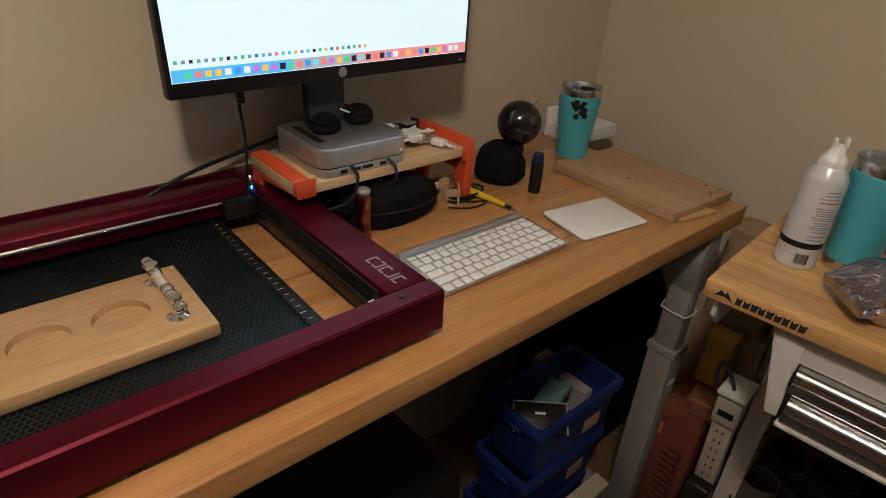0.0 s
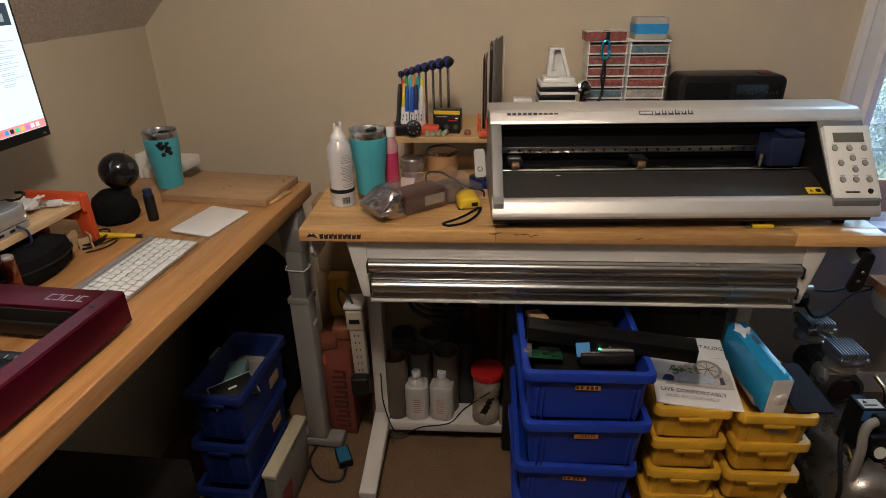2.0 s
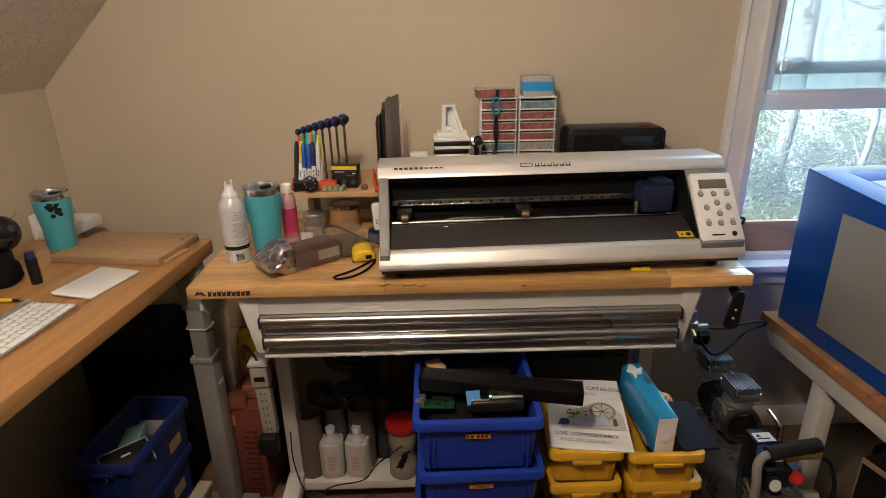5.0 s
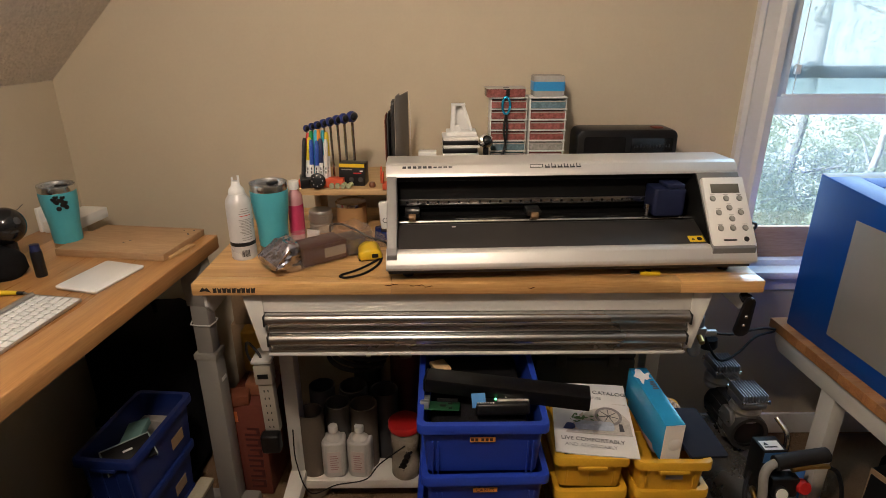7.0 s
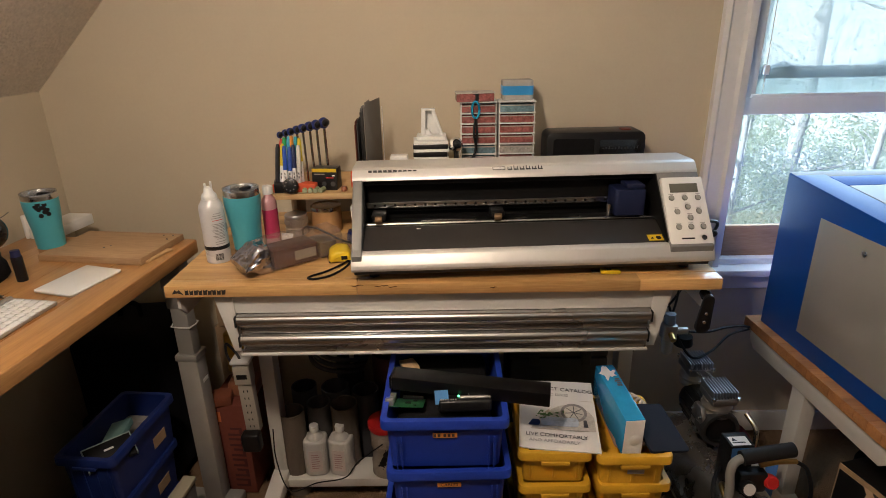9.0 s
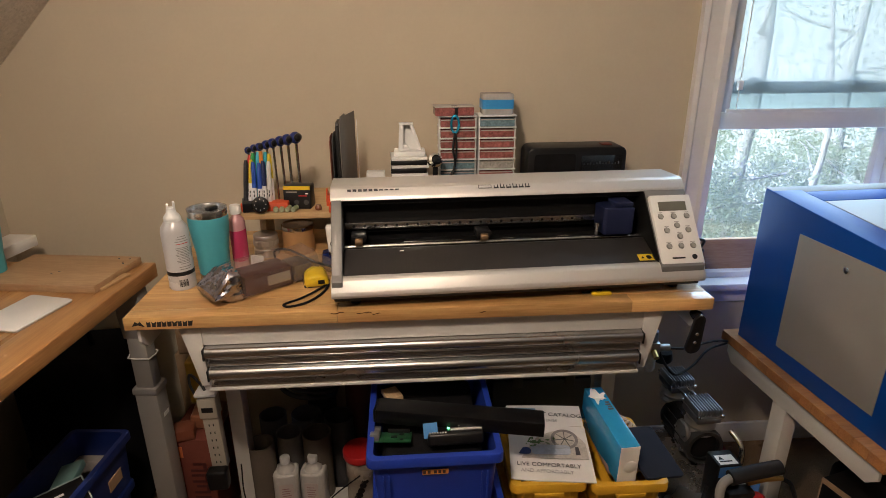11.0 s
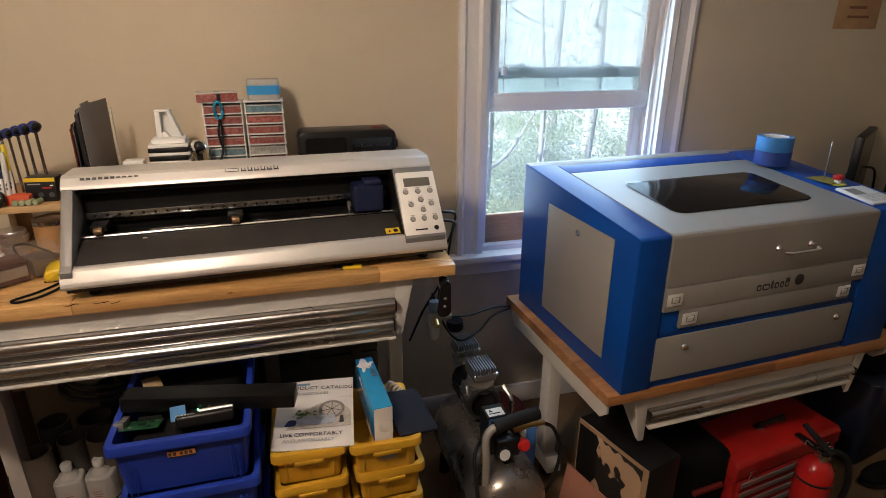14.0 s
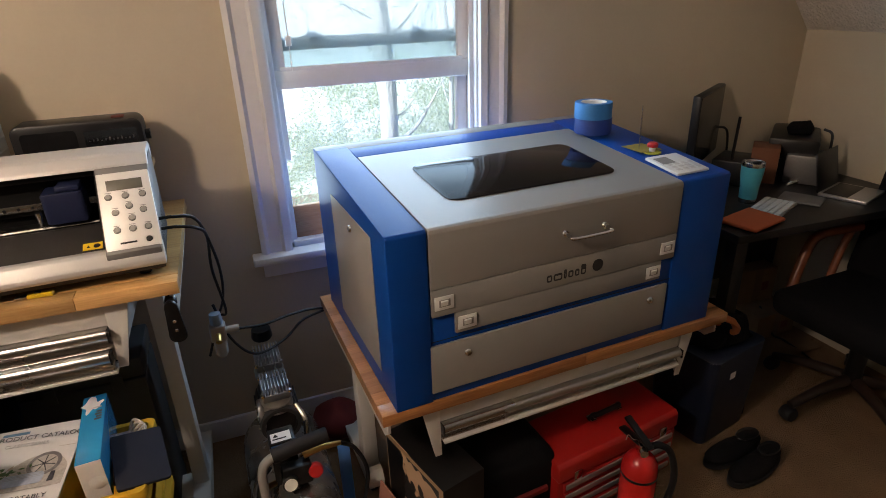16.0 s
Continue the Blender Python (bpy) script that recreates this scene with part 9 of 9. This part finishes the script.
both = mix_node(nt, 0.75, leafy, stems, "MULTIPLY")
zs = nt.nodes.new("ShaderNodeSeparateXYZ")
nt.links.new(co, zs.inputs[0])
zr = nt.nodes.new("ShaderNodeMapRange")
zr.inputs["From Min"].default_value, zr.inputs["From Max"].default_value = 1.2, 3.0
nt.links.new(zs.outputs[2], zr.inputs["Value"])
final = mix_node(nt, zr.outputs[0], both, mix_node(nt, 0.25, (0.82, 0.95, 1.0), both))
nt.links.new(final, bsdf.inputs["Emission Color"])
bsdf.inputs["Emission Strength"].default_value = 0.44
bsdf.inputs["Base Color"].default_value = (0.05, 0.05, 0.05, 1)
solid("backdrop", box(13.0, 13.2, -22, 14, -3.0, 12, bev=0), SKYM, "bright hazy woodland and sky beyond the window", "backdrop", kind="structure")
solid("ground", box(0.95, 14.0, -24, 16, -3.1, -3.0, bev=0), M("leaf_litter", (0.10, 0.075, 0.05), 0.95, var=0.4, scale=3, bump=0.6, bscale=20), "leaf-covered ground outside below the window", "ground", kind="structure")
BARK = M("grey_bark", (0.20, 0.20, 0.205), 0.9, var=0.35, scale=9, bump=0.8, bscale=30, depth=0.02, squash=(1, 1, 0.25))
LEAF, nt, bsdf, co = base_mat("thin_leaf")
tint = ramp_node(nt, noise_node(nt, co, 2.0, 3.0, 0.6), [(0.3, (0.12, 0.17, 0.12)), (0.7, (0.22, 0.26, 0.19))])
nt.links.new(tint, bsdf.inputs["Base Color"])
thin, both_sides = nt.nodes.new("ShaderNodeBsdfTranslucent"), nt.nodes.new("ShaderNodeMixShader")
thin.inputs[0].default_value = (0.40, 0.45, 0.32, 1)
both_sides.inputs[0].default_value = 0.55
nt.links.new(bsdf.outputs[0], both_sides.inputs[1])
nt.links.new(thin.outputs[0], both_sides.inputs[2])
nt.links.new(both_sides.outputs[0], nt.nodes["Material Output"].inputs[0])


def tree(m, height, r, seed, crown):
    rng = random.Random(seed)
    t = thing("tree", "slender tree with a grey trunk and thin pale foliage", "tree", m, "trees outside")
    bm = bmesh.new()
    pts = [(0.05 * rng.uniform(-1, 1) * k, 0.06 * rng.uniform(-1, 1) * k, height * k / 5) for k in range(6)]
    tube(bm, pts, r, 10, 4, taper=r * 0.35)
    tips = []
    for k in range(9):
        z = height * (0.25 + 0.07 * k)
        a, l = rng.uniform(0, 6.28), rng.uniform(0.7, 1.5)
        end = (l * math.cos(a), l * math.sin(a), z + rng.uniform(0.1, 0.7))
        tube(bm, [(0, 0, z), (end[0] * 0.5, end[1] * 0.5, z + 0.15), end], r * 0.3, 6, 3, taper=0.008)
        tips += [Vector(end), Vector((end[0] * 0.55, end[1] * 0.55, z + 0.15))]
    part("trunk", bm, BARK, t)
    verts, faces = [], []
    for _ in range(crown * 3 // 4):
        c = rng.choice(tips) + Vector([rng.gauss(0, 0.30) for _ in range(3)])
        u = Vector([rng.gauss(0, 1) for _ in range(3)]).normalized()
        w = u.orthogonal().normalized()
        s = rng.uniform(0.013, 0.030)
        b = len(verts)
        verts += [c - u * s, c + w * s * 0.5, c + u * s, c - w * s * 0.5]
        faces.append((b, b + 1, b + 2, b + 3))
    me = bpy.data.meshes.new("crown")
    me.from_pydata(verts, [], faces)
    me.materials.append(LEAF)
    ob = new("crown", me)
    ob.parent = t
    tagged(ob, "thin pale green foliage", kind="stuff")


for i, (x, y, h, r, n) in enumerate(((5.2, -3.2, 9, 0.13, 2200), (7.0, -5.6, 10, 0.12, 2400), (6.2, -7.6, 9, 0.11, 2400), (8.6, -4.2, 10, 0.14, 2200), (9.2, -8.8, 10, 0.14, 2400), (8.4, -11.0, 9, 0.12, 2000), (6.6, -9.8, 8, 0.10, 2400), (9.6, -1.8, 10, 0.13, 1800), (10.4, -6.6, 10, 0.15, 1800), (4.6, -5.0, 6, 0.05, 2600), (5.0, -6.5, 6, 0.05, 2800), (5.6, -4.2, 6, 0.05, 2600))):
    tree(pose(x, y, -3.0, 0, 0, 37 * i), h, r, 30 + i, n)
sun_data = bpy.data.lights.new("sun", "SUN")
sun_data.energy, sun_data.angle, sun_data.color = 5.0, radians(0.6), (1.0, 0.96, 0.90)
sun_ob = new("sun", sun_data)
sun_ob.matrix_world = look((4, 6, 6), (8, -6, -1))


def shrub(m, r, h, seed, leaves):
    """An evergreen shrub: a few stems and an uneven cloud of small leaves in clumps."""
    rng = random.Random(seed)
    t = thing("shrub", "tall evergreen shrub with small glossy leaves", "shrub", m, "shrubs outside")
    bm = bmesh.new()
    tips = []
    for k in range(7):
        a, q = rng.uniform(0, 6.28), rng.uniform(0.3, 0.9)
        end = Vector((r * q * math.cos(a), r * q * math.sin(a), h * rng.uniform(0.55, 0.95)))
        tube(bm, [(0, 0, 0), (end.x * 0.3, end.y * 0.3, end.z * 0.5), end], 0.03, 6, 3, taper=0.006)
        tips.append(end)
    part("stem", bm, BARK, t)
    clumps = [Vector((r * rng.gauss(0, 0.45), r * rng.gauss(0, 0.45), h * rng.uniform(0.2, 1.0))) for _ in range(60)] + tips
    verts, faces = [], []
    for _ in range(leaves):
        c = rng.choice(clumps) + Vector([rng.gauss(0, 0.12) for _ in range(3)])
        u = Vector([rng.gauss(0, 1) for _ in range(3)]).normalized()
        w = u.orthogonal().normalized()
        s = rng.uniform(0.018, 0.034)
        b = len(verts)
        verts += [c - u * s, c + w * s * 0.42, c + u * s, c - w * s * 0.42]
        faces.append((b, b + 1, b + 2, b + 3))
    me = bpy.data.meshes.new("foliage")
    me.from_pydata(verts, [], faces)
    me.materials.append(LEAF)
    ob = new("foliage", me)
    ob.parent = t
    tagged(ob, "dense small leaves", kind="stuff")


for i, (x, y, r, h) in enumerate(((5.6, -3.0, 1.1, 2.9), (6.6, -4.6, 1.2, 3.2), (5.8, -5.6, 1.1, 2.7), (7.4, -6.6, 1.3, 3.3), (6.4, -7.8, 1.2, 3.0), (7.8, -9.4, 1.3, 3.2), (8.2, -3.4, 1.3, 3.4), (8.8, -5.4, 1.4, 3.5), (6.6, -10.4, 1.2, 3.0))):
    shrub(pose(x, y, -3.0), r, h, 70 + i, 12000)
